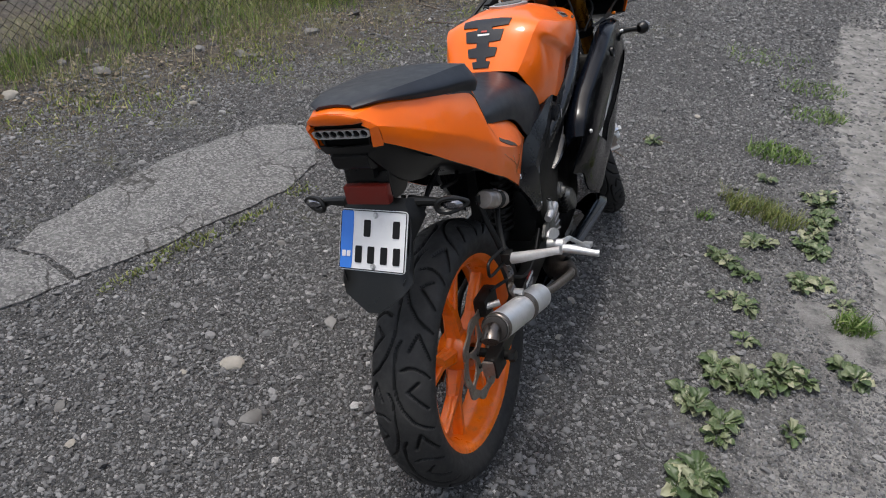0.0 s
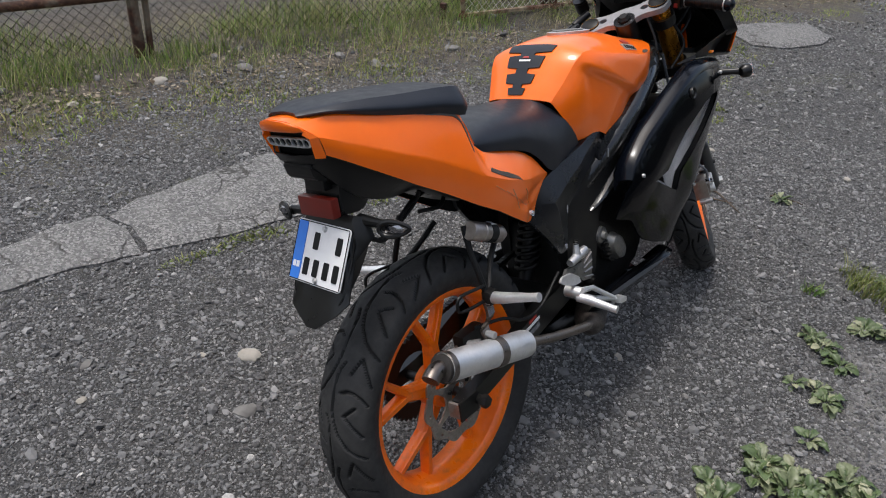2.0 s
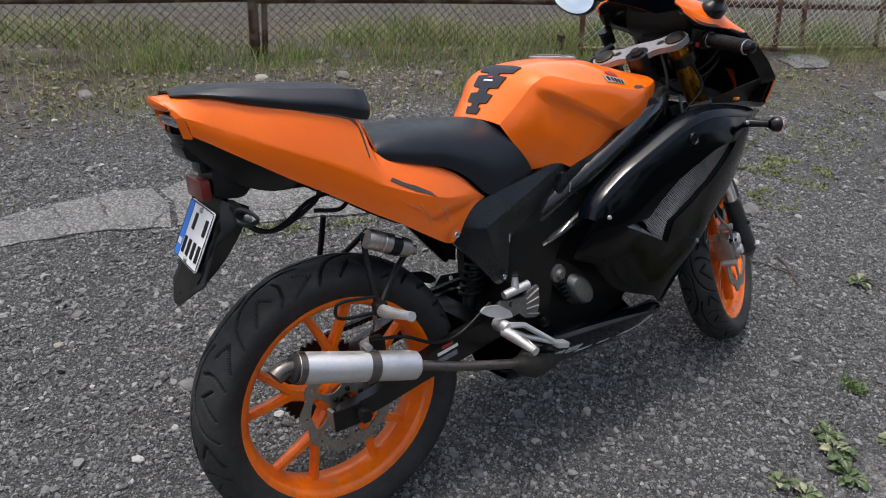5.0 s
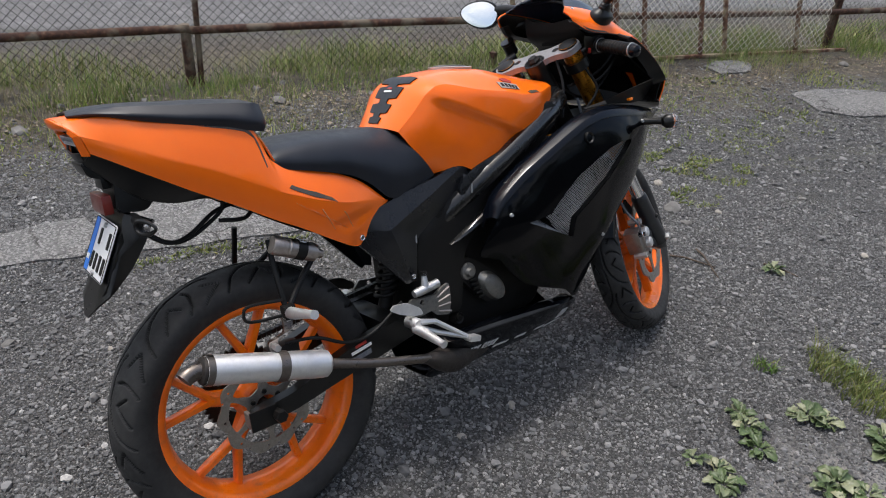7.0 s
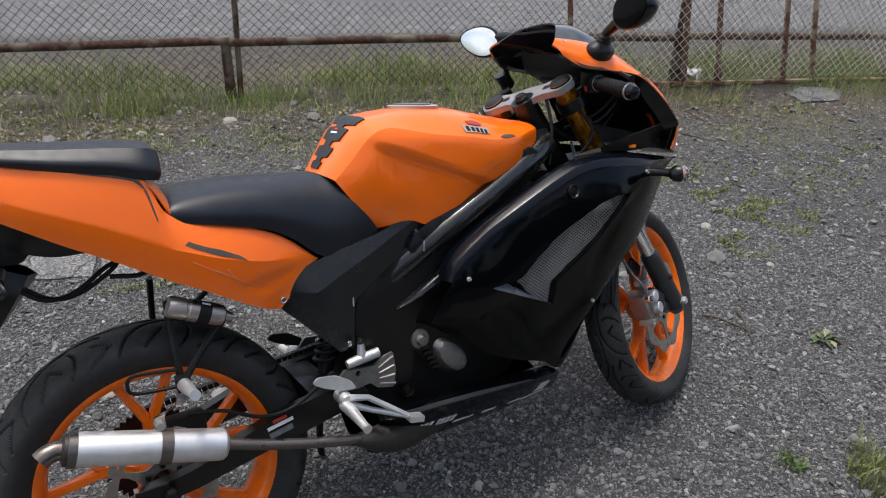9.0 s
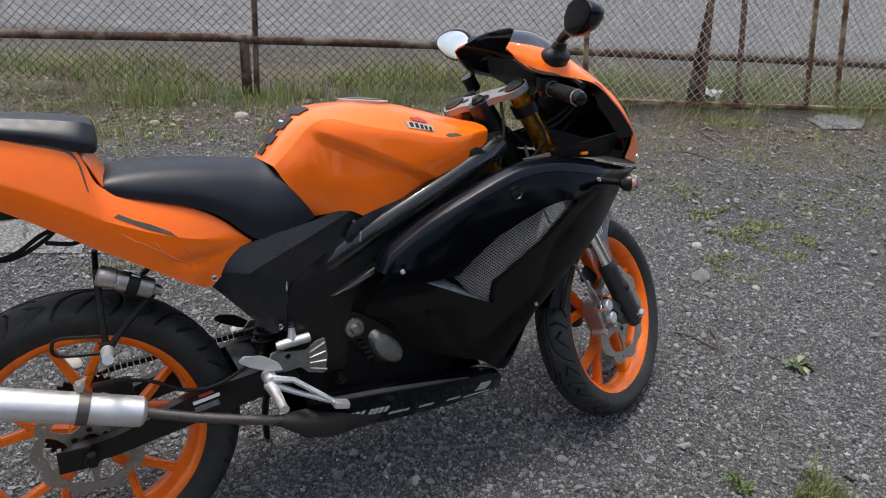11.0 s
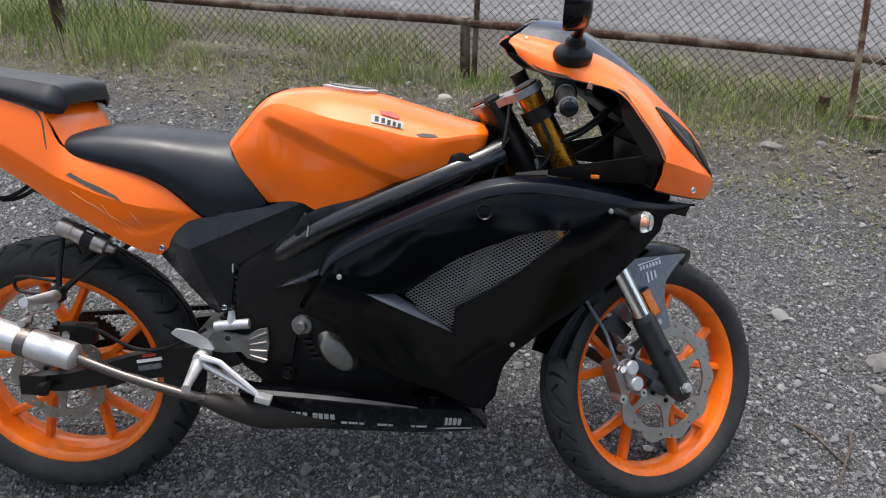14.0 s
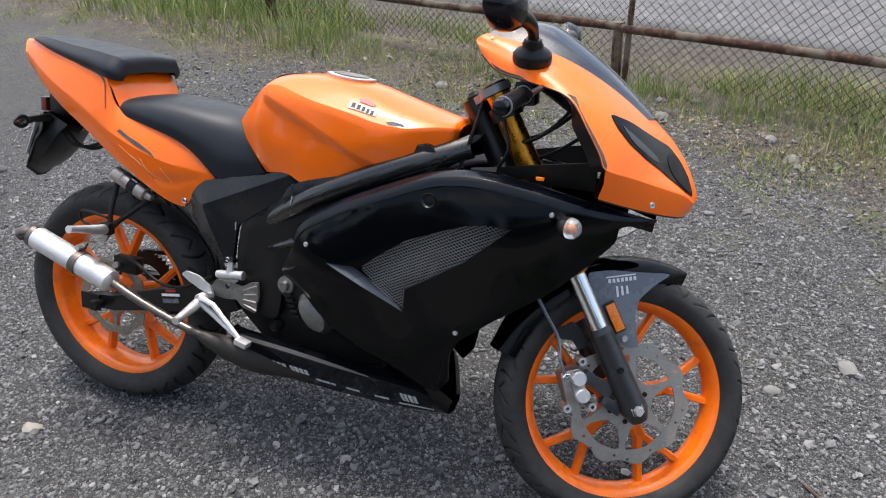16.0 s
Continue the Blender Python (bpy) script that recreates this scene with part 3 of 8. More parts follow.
def wheel(name, m, prof, rim_half, disc_r, disc_y, repeats, label, turn):
    hub = new(name)
    hub.parent = bike
    hub.matrix_basis = m
    tagged(hub, label)
    v, f, cut = tyre_mesh(prof, repeats, 0.074 if name == "rear_wheel" else 0.056, 0.0027 if name == "rear_wheel" else 0.0023)
    ty = raw("tyre", v.tolist(), f.tolist(), RUBBER, hub, True)
    # faces inside the cut grooves are blacker than the tread
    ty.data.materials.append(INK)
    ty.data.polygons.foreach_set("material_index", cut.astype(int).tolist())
    tagged(ty, "dusty black road tyre with curved cut grooves")
    h = rim_half
    bm = fresh()
    turned = Matrix.Rotation(radians(90), 4, "X")
    lathe(bm, [(0.232, h + 0.001), (0.233, h - 0.002), (0.226, h - 0.009), (0.219, h - 0.012), (0.215, 0.01), (0.213, 0), (0.215, -0.01), (0.219, -h + 0.012), (0.226, -h + 0.009), (0.233, -h + 0.002), (0.232, -h - 0.001),
               (0.226, -h - 0.001), (0.215, -h + 0.003), (0.208, -h + 0.012), (0.203, -0.016), (0.200, -0.008), (0.199, 0), (0.200, 0.008), (0.203, 0.016), (0.208, h - 0.012), (0.215, h - 0.003), (0.226, h + 0.001)], turned, 96, loop=True)
    part("rim", bm, WHEEL, hub, "orange painted rim with brake dust")
    bm = fresh()
    lathe(bm, [(0.02, 0.036), (0.034, 0.036), (0.042, 0.03), (0.046, 0.016), (0.05, 0.01), (0.05, -0.01), (0.046, -0.016), (0.042, -0.03), (0.034, -0.036), (0.02, -0.036)], turned, 40, loop=True)
    part("hub", bm, WHEEL, hub)
    for k in range(5):
        bm = fresh()
        fi = turn + 2 * math.pi * k / 5

        def at(r, q, y=0.0):
            return V(r * math.cos(fi + q), y, r * math.sin(fi + q))

        def bar(a, b, wa, wb, ta, tb):
            d = (b - a).normalized()
            s = V(-d.z, 0, d.x)
            rings = []
            for p, w, t in ((a, wa, ta), (a.lerp(b, 0.5), (wa + wb) * 0.47, (ta + tb) * 0.5), (b, wb, tb)):
                rings.append([bm.verts.new(p + s * w * cx + V(0, t * cy, 0)) for cx, cy in ((-1, -0.6), (-0.6, -1), (0.6, -1), (1, -0.6), (1, 0.6), (0.6, 1), (-0.6, 1), (-1, 0.6))])
            ring_faces(bm, rings)

        bar(at(0.042, 0), at(0.112, 0), 0.019, 0.015, 0.020, 0.015)
        bar(at(0.1, 0.02), at(0.204, 0.25), 0.010, 0.0085, 0.015, 0.013)
        bar(at(0.1, -0.02), at(0.204, -0.25), 0.010, 0.0085, 0.015, 0.013)
        part("spoke", bm, WHEEL, hub)
    bm = fresh()
    n_arm = 6
    holes = []
    for k in range(n_arm):
        c = 2 * math.pi * k / n_arm
        hole = []
        for r, q in ((disc_r * 0.42, -0.26), (disc_r * 0.40, 0.0), (disc_r * 0.42, 0.26), (disc_r * 0.66, 0.455), (disc_r * 0.79, 0.45), (disc_r * 0.815, 0.0), (disc_r * 0.79, -0.45), (disc_r * 0.66, -0.455)):
            hole.append((r * math.cos(c + q), r * math.sin(c + q)))
        holes.append(rounded(hole, 2, 0.25))
    holes.append(disc_outline(disc_r * 0.22, 24))
    for k in range(18):
        c = 2 * math.pi * k / 18 + (0.05 if k % 2 else -0.05)
        rr = disc_r * (0.885 if k % 2 else 0.935)
        holes.append([(rr * math.cos(c) + 0.0035 * math.cos(q), rr * math.sin(c) + 0.0035 * math.sin(q)) for q in (0, 1.05, 2.09, 3.14, 4.19, 5.24)])
    flat(bm, disc_outline(disc_r * 0.985, 160, disc_r * 0.042, 10), holes, disc_y - 0.002, disc_y + 0.002, step=0.012)
    part("brake_disc", bm, STEEL if name == "front_wheel" else RUSTY_DISC, hub, "wavy steel brake disc with rusty arms")
    for k in range(6):
        c = 2 * math.pi * (k + 0.5) / 6
        bm = fresh()
        screw(bm, V(disc_r * 0.31 * math.cos(c), disc_y - 0.002, disc_r * 0.31 * math.sin(c)), r=0.006)
        part("disc_bolt", bm, DARK, hub)
    return hub


REAR = [(0.219, 0.040), (0.224, 0.047), (0.236, 0.057), (0.254, 0.0655), (0.270, 0.0665), (0.283, 0.0605), (0.295, 0.045), (0.3035, 0.023), (0.3065, 0.0)]
FRONT = [(0.219, 0.030), (0.224, 0.037), (0.236, 0.0455), (0.250, 0.050), (0.261, 0.0485), (0.272, 0.0415), (0.281, 0.028), (0.2865, 0.013), (0.288, 0.0)]
rear = wheel("rear_wheel", Matrix.Translation(HUB_R), REAR, 0.049, 0.108, -0.062, 9, "orange five-spoke rear wheel with a wide tyre", 1.57)
front = wheel("front_wheel", TURNED @ Matrix.Translation(HUB_F), FRONT, 0.036, 0.137, -0.056, 10, "orange five-spoke front wheel turned to the side", 0.28)
bm = fresh()
flat(bm, disc_outline(0.098, 168, 0.0045, 42), [disc_outline(0.06, 30)], 0.062, 0.068, step=0.012)
part("sprocket", bm, DARK, rear, "greasy black rear sprocket")
bm = fresh()
tube(bm, [HUB_R * 0 + V(0, -0.135, 0), V(0, 0.125, 0)], 0.011, 14)
lathe(bm, [(0, 0.008), (0.013, 0.008), (0.015, 0.004), (0.015, -0.006)], aim(V(0, -0.135, 0), (0, -1, 0)), 6)
part("rear_axle", bm, DARK, rear)

# ---- front fork, in its unturned place and then turned with the bars ----
for side, tag in ((-1, "right"), (1, "left")):
    leg = new("fork_leg")
    leg.parent = bike
    y = 0.095 * side
    bm = shifted(tube(fresh(), [fork(0.03, y, 0.325), fork(0.03, y, 0.300), fork(0.03, y, 0.0), fork(0.03, y, -0.085)], 0.0255, 20), TURNED)
    part("upper_tube", bm, GOLD, leg, "gold anodised fork tube")
    bm = shifted(lathe(fresh(), [(0.019, 0.026), (0.0265, 0.026), (0.0285, 0.02), (0.0285, 0.004), (0.026, 0), (0.019, 0)], aim(fork(0.03, y, -0.106), UP), 24, loop=True), TURNED)
    part("dust_seal", bm, GOLD, leg)
    bm = shifted(tube(fresh(), [fork(0.03, y, -0.09), fork(0.03, y, -0.35)], 0.0195, 18), TURNED)
    part("stanchion", bm, CHROME, leg, "bright chromed fork stanchion")
    bm = fresh()
    for a, b, ra, rb in ((-0.232, -0.245, 0.0205, 0.025), (-0.245, -0.33, 0.025, 0.0262), (-0.33, -0.40, 0.0265, 0.028), (-0.40, -0.43, 0.028, 0.03), (-0.43, -0.456, 0.03, 0.019)):
        tube(bm, [fork(0.03, y, a), fork(0.03, y, b)], [ra, rb], 20)
    box(bm, (0, 0, 0), (0.075, 0.018, 0.026), Matrix.Translation(fork(-0.022, y * 0.92, -0.345)) @ Matrix.Rotation(RAKE, 4, "Y"), 0.004)
    box(bm, (0, 0, 0), (0.05, 0.018, 0.024), Matrix.Translation(fork(-0.012, y * 0.92, -0.40)) @ Matrix.Rotation(RAKE, 4, "Y"), 0.004)
    part("slider", shifted(bm, TURNED), WORN, leg, "scuffed black fork slider")
    bm = fresh()
    lathe(bm, [(0, 0.012), (0.009, 0.012), (0.011, 0.009), (0.011, 0.0), (0.015, 0.0), (0.015, -0.01)], aim(HUB_F + V(0, side * 0.122, 0), (0, side, 0)), 6)
    part("axle_nut", shifted(bm, TURNED), ALU, leg)
    part("slider_bolt", shifted(screw(fresh(), fork(0.03, y + side * 0.028, -0.33), (0, side, 0), 0.008), TURNED), MATT, leg)
bm = fresh()
tube(bm, [HUB_F + V(0, -0.12, 0), HUB_F + V(0, 0.12, 0)], 0.01, 14)
part("front_axle", shifted(bm, TURNED), STEEL, bike)


def yoke_outline(w, d):
    pts = [(-w * 1.1, -d), (-w * 0.45, -d * 0.75), (0, -d * 1.55), (w * 0.45, -d * 0.75), (w * 1.1, -d), (w * 1.36, 0), (w * 1.1, d), (w * 0.45, d * 0.55), (0, d * 0.7), (-w * 0.45, d * 0.55), (-w * 1.1, d), (-w * 1.36, 0)]
    return rounded(pts, 3, 0.3)


def yoke(name, u, thick, mat, label):
    bm = fresh()
    holes = [[(c * 0.058 + 0.011 * math.cos(q), 0.018 * math.sin(q) * 0.55) for q in (i * math.pi / 6 for i in range(12))] for c in (-1, 1)] if name == "top_yoke" else []
    m = Matrix((( OUT.x, 0, UP.x, 0), (0, 1, 0, 0), (OUT.z, 0, UP.z, 0), (0, 0, 0, 1)))
    n = fresh()
    flat(n, yoke_outline(0.097, 0.036), holes, -thick / 2, thick / 2, step=0.015)
    turn = Matrix(((0, 0, 1, 0), (1, 0, 0, 0), (0, 1, 0, 0), (0, 0, 0, 1)))
    shifted(n, Matrix.Translation(OUT * 1.315 + UP * u) @ m @ turn)
    part(name, shifted(n, TURNED), mat, bike, label)
    bm.free()


yoke("top_yoke", 0.312, 0.016, YOKE, "dull aluminium top yoke with oval cut-outs")
yoke("lower_yoke", 0.10, 0.03, MATT, "black lower fork yoke")
for side in (-1, 1):
    bm = lathe(fresh(), [(0, 0.006), (0.019, 0.006), (0.025, 0.003), (0.027, -0.004), (0.027, -0.02)], aim(fork(0.03, 0.095 * side, 0.322), UP), 24)
    part("fork_cap", shifted(bm, TURNED), DARK, bike, "dark fork cap set in the yoke")
bm = lathe(fresh(), [(0, 0.012), (0.012, 0.012), (0.014, 0.008), (0.018, 0.004), (0.018, -0.01)], aim(fork(0.0, 0, 0.322), UP), 6)
part("stem_nut", shifted(bm, TURNED), DARK, bike)
bm = tube(fresh(), [fork(0, 0, 0.32), fork(0, 0, 0.06)], 0.03, 20)
part("steering_head", bm, MATT, bike)

# ---- bars, switches, levers ----
for side in (-1, 1):
    bar = new("clip_on_bar")
    bar.parent = bike
    base = fork(0.03, 0.095 * side, 0.262)
    d = V(0, side, 0) * 0.80 - OUT * 0.58 - UP * 0.08
    d.normalize()
    clamp = base
    base = base + V(0, side * 0.07, 0) + OUT * 0.03 + UP * 0.014 - d * 0.08
    bm = fresh()
    lathe(bm, [(0.026, -0.014), (0.034, -0.014), (0.034, 0.014), (0.026, 0.014)], aim(clamp, UP), 24, loop=True)
    tube(bm, [clamp + OUT * 0.03, base + d * 0.06, base + d * 0.21], 0.011, 12)
    part("bar_tube", shifted(bm, TURNED), MATT, bar)
    bm = fresh()
    prof = [(0.015, 0.075), (0.022, 0.076), (0.023, 0.081), (0.0175, 0.083)]
    for k in range(9):
        prof += [(0.0175, 0.086 + k * 0.011), (0.0168, 0.0885 + k * 0.011), (0.0178, 0.091 + k * 0.011)]
    prof += [(0.019, 0.188), (0.019, 0.193), (0.014, 0.195)]
    lathe(bm, prof, aim(base, d), 20)
    part("grip", shifted(bm, TURNED), INK, bar, "ribbed black rubber grip")
    bm = lathe(fresh(), [(0.012, 0.195), (0.016, 0.197), (0.017, 0.205), (0.014, 0.214), (0.008, 0.218), (0, 0.219)], aim(base, d), 18)
    part("bar_end", shifted(bm, TURNED), POLISHED, bar)
    for at_d in (0.0835, 0.1955):
        bm = lathe(fresh(), [(0.0172, -0.0025), (0.0202, -0.0025), (0.0202, 0.0025), (0.0172, 0.0025)], aim(base + d * at_d, d) @ Matrix.Diagonal((0.94, 0.94, 0.6, 1)), 20, loop=True)
        part("grip_ring", shifted(bm, TURNED), ALU, bar)
    bm = fresh()
    m = aim(base + d * 0.055, d)
    box(bm, (0, 0, 0), (0.042, 0.05, 0.036), m, 0.009)
    part("switch_housing", shifted(bm, TURNED), MATT, bar, "black switch housing")
    bm = box(fresh(), (0, -0.02, 0), (0.014, 0.014, 0.012), aim(base + d * 0.055 + UP * 0.012 - OUT * 0.012, d), 0.002)
    part("stop_switch", shifted(bm, TURNED), LOGO, bar, "red stop switch")
    bm = fresh()
    lev = curve([base + d * 0.045 + OUT * 0.03, base + d * 0.075 + OUT * 0.058, base + d * 0.13 + OUT * 0.062, base + d * 0.185 + OUT * 0.05], 5)
    tube(bm, lev, [0.008] * 6 + [0.006] * (len(lev) - 7) + [0.008], 8)
    part("lever", shifted(bm, TURNED), MATT, bar, "black brake lever")
    bm = fresh()
    tube(bm, [base + OUT * 0.035 + d * 0.005 + UP * 0.01, base + OUT * 0.035 + d * 0.06 + UP * 0.01], 0.012, 12)
    lathe(bm, [(0.017, 0), (0.019, 0.004), (0.019, 0.034), (0.0205, 0.036), (0.0205, 0.043), (0, 0.044)], aim(base + OUT * 0.06 + d * 0.02 + UP * 0.012, UP), 18)
    part("master_cylinder", shifted(bm, TURNED), MATT, bar)

# ---- front mudguard ----
guard = new("front_mudguard")
guard.parent = bike
rows = []
for q, h in ((-14, 0.050), (2, 0.058), (18, 0.063), (36, 0.065), (50, 0.062), (62, 0.054), (71, 0.042), (78, 0.026), (83, 0.008)):
    a = radians(150 - q)
    row = []
    for w, dr in ((-1.0, -0.030), (-0.97, -0.008), (-0.7, 0.010), (-0.35, 0.018), (0, 0.021), (0.35, 0.018), (0.7, 0.010), (0.97, -0.008), (1.0, -0.030)):
        row.append(HUB_F + V(math.cos(a) * (0.300 + dr), w * h, math.sin(a) * (0.300 + dr)))
    rows.append([tuple(p) for p in row])
part("mudguard_shell", shifted(sheet(fresh(), smooth_both(rows, 4, 2), 0.003), TURNED), GLOSS, guard, "gloss black front mudguard with a pointed tip")


def guard_at(p, u, y):
    return fork(p, y, u)


for side in (-1, 1):
    sy = 0.068 * side
    arm = [(0.058, -0.120), (0.110, -0.138), (0.158, -0.165), (0.236, -0.206), (0.185, -0.212), (0.142, -0.224), (0.118, -0.255), (0.107, -0.29), (0.099, -0.318), (0.080, -0.312), (0.060, -0.293), (0.052, -0.2)]
    bm = fresh()
    flat(bm, rounded(arm, 3, 0.22), [], -0.002, 0.002, step=0.02)
    # outline is laid out across and along the fork legs
    for v in bm.verts:
        p, u, t = v.co.x, v.co.z, v.co.y
        bend = 0.012 * max(0, (p - 0.09) / 0.12)
        v.co = fork(p, sy - side * bend + t, u)
    part("side_plate", shifted(bm, TURNED), SLATE, guard, "dark grey mudguard side plate with stickers")
    def decal(p, u, w, h):
        """A thin bar on the side plate, level with its upper edge."""
        e, f = Vector((0.948, -0.319)), Vector((0.319, 0.948))
        bm = fresh()
        quad = [Vector((p, u)) + e * (a * w / 2) + f * (b * h / 2) for a, b in ((-1, -1), (1, -1), (1, 1), (-1, 1))]
        lift = [sy - side * 0.012 * max(0, (q.x - 0.09) / 0.12) + side * 0.0032 for q in quad]
        a = [bm.verts.new(fork(q.x, y, q.y)) for q, y in zip(quad, lift)]
        b = [bm.verts.new(fork(q.x, y - side * 0.001, q.y)) for q, y in zip(quad, lift)]
        ring_faces(bm, [a, b])
        part("sticker_bar", shifted(bm, TURNED), WHITE, guard)

    decal(0.125, -0.1585, 0.068, 0.0028)
    for k in range(7):
        decal(0.097 + k * 0.0092, -0.158 - k * 0.0031, 0.0062, 0.0085)
    for k in range(3):
        decal(0.104 + k * 0.011, -0.186 - k * 0.003, 0.0048, 0.024 - k * 0.003)
    bm = fresh()
    box(bm, (0, 0, 0), (0.026, 0.008, 0.07), Matrix.Translation(fork(0.074, 0.077 * side, -0.232)) @ Matrix.Rotation(-RAKE, 4, "Y"), 0.003)
    part("reflector_frame", shifted(bm, TURNED), MATT, guard)
    bm = fresh()
    box(bm, (0, 0, 0), (0.021, 0.008, 0.062), Matrix.Translation(fork(0.074, 0.080 * side, -0.232)) @ Matrix.Rotation(-RAKE, 4, "Y"), 0.002)
    part("side_reflector", shifted(bm, TURNED), AMBER, guard, "amber side reflector")
    bm = fresh()
    screw(bm, fork(0.076, 0.074 * side, -0.286), (0, side, 0), 0.008)
    part("mudguard_bolt", shifted(bm, TURNED), ALU, guard)
    # rear lug of the mudguard behind the leg
    bm = fresh()
    flat(bm, rounded([(-0.01, -0.205), (-0.055, -0.205), (-0.062, -0.222), (-0.030, -0.240), (-0.024, -0.268), (0.01, -0.262)], 3, 0.15), [], -0.002, 0.002, step=0.02)
    for v in bm.verts:
        v.co = fork(v.co.x, 0.066 * side + v.co.y, v.co.z)
    part("rear_plate", shifted(bm, TURNED), MATT, guard)

# ---- front brake caliper with its hose ----
caliper = new("front_brake_caliper")
caliper.parent = bike
bm = fresh()
cm = Matrix.Translation(fork(-0.070, -0.062, -0.330)) @ Matrix.Rotation(-RAKE + 0.2, 4, "Y")
box(bm, (0, 0, 0), (0.046, 0.05, 0.076), cm, 0.01)
box(bm, (0.01, -0.018, 0), (0.03, 0.03, 0.064), cm, 0.008)
part("caliper_body", shifted(bm, TURNED), TINTED, caliper, "cast aluminium brake caliper")
for dz in (-0.019, 0.019):
    bm = lathe(fresh(), [(0, 0.012), (0.0135, 0.012), (0.016, 0.009), (0.016, -0.012)], aim(cm @ V(0.012, -0.034, dz), (0, -1, 0)), 24)
    part("piston_cover", shifted(bm, TURNED), BRUSHED, caliper, "round bright piston cover")
for dx, dz in ((0.03, 0.05), (0.03, -0.052), (-0.024, -0.042)):
    bm = lathe(fresh(), [(0.004, 0.01), (0.009, 0.01), (0.009, -0.03), (0.004, -0.03)], aim(cm @ V(dx, -0.02, dz), (0, -1, 0)), 16, loop=True)
    part("mounting_lug", shifted(bm, TURNED), ALU, caliper)
bm = tube(fresh(), curve([cm @ V(-0.012, -0.03, 0.026), cm @ V(-0.018, -0.034, 0.07), fork(-0.055, -0.072, -0.22), fork(-0.06, -0.07, -0.12), fork(-0.05, -0.06, 0.02), fork(-0.01, -0.07, 0.18)], 6), 0.004, 8)
part("brake_hose", shifted(bm, TURNED), SLATE, caliper)
bm = lathe(fresh(), [(0, 0.01), (0.008, 0.01), (0.008, 0.004), (0.01, 0.002), (0.01, -0.014)], aim(cm @ V(-0.012, -0.034, 0.026), (0, -1, 0)), 6)
part("hose_bolt", shifted(bm, TURNED), CHROME, caliper)

# ---- fuel tank ----
SILVERY = painted("silver_print", (0.36, 0.345, 0.33), (0.3, 0.27, 0.25), 0.35, 0.2, (0.5, 0.2, 0.1), 0.3)
tank = new("fuel_tank")
tank.parent = bike
half = [
    [(0.489, 0.100, 0.718), (0.467, 0.105, 0.750), (0.436, 0.100, 0.790), (0.414, 0.086, 0.828), (0.404, 0.050, 0.836), (0.402, 0, 0.838)],
    [(0.520, 0.116, 0.722), (0.500, 0.124, 0.775), (0.470, 0.120, 0.832), (0.446, 0.100, 0.862), (0.434, 0.060, 0.872), (0.431, 0, 0.874)],
    [(0.560, 0.124, 0.724), (0.545, 0.136, 0.800), (0.515, 0.134, 0.872), (0.488, 0.116, 0.908), (0.476, 0.066, 0.918), (0.473, 0, 0.920)],
    [(0.600, 0.127, 0.709), (0.595, 0.140, 0.800), (0.566, 0.139, 0.880), (0.532, 0.122, 0.920), (0.520, 0.068, 0.938), (0.517, 0, 0.941)],
    [(0.647, 0.128, 0.727), (0.645, 0.141, 0.796), (0.628, 0.141, 0.864), (0.618, 0.134, 0.898), (0.618, 0.075, 0.938), (0.618, 0, 0.948)],
    [(0.703, 0.126, 0.745), (0.705, 0.137, 0.788), (0.708, 0.139, 0.842), (0.712, 0.134, 0.880), (0.714, 0.080, 0.922), (0.714, 0, 0.937)],
    [(0.765, 0.121, 0.768), (0.765, 0.129, 0.795), (0.766, 0.136, 0.826), (0.772, 0.132, 0.866), (0.780, 0.085, 0.902), (0.780, 0, 0.920)],
    [(0.830, 0.112, 0.782), (0.830, 0.120, 0.803), (0.830, 0.125, 0.834), (0.836, 0.122, 0.862), (0.842, 0.082, 0.888), (0.842, 0, 0.903)],
    [(0.886, 0.092, 0.802), (0.888, 0.098, 0.824), (0.889, 0.100, 0.850), (0.894, 0.096, 0.868), (0.897, 0.066, 0.880), (0.897, 0, 0.889)],
    [(0.914, 0.074, 0.816), (0.921, 0.079, 0.836), (0.925, 0.078, 0.857), (0.927, 0.074, 0.868), (0.928, 0.050, 0.877), (0.928, 0, 0.882)],
    [(0.922, 0.054, 0.828), (0.932, 0.057, 0.843), (0.936, 0.057, 0.857), (0.938, 0.054, 0.864), (0.938, 0.035, 0.870), (0.938, 0, 0.872)],
]


def ridged(rows, at, nu=6, nv=4):
    """Smooth along and across, but with a hard ridge at one place of each half."""
    a = smooth_rows([across(r) for r in rows], nu)
    n = a.shape[1]
    cuts = [(0, at + 1), (at, n - at), (n - at - 1, n)]
    out = [smooth_rows(a[:, i:j].transpose(1, 0, 2), nv) for i, j in cuts]
    return np.concatenate([out[0], out[1][1:], out[2][1:]]).transpose(1, 0, 2)


SOFT, HARD = smooth_both([across(r) for r in half], 18, 14), ridged(half, 3, 18, 14)
TANK = SOFT * 0.4 + HARD * 0.6


def ease(t):
    t = np.clip(t, 0, 1)
    return t * t * (3 - 2 * t)


# a shallow hollow below a crease that runs down and forward over each flank
tx, tz = TANK[..., 0], TANK[..., 2]
below = 0.912 - 0.145 * (tx - 0.48) / 0.32 - tz
TANK[..., 1] -= np.sign(TANK[..., 1]) * 0.013 * ease(below / 0.03) * (1 - 0.6 * ease((below - 0.015) / 0.1)) * ease((tx - 0.47) / 0.06) * ease((0.84 - tx) / 0.06)
part("tank_shell", sheet(fresh(), TANK, 0.004), ORANGE, tank, "orange painted tank with sculpted flanks", 22)


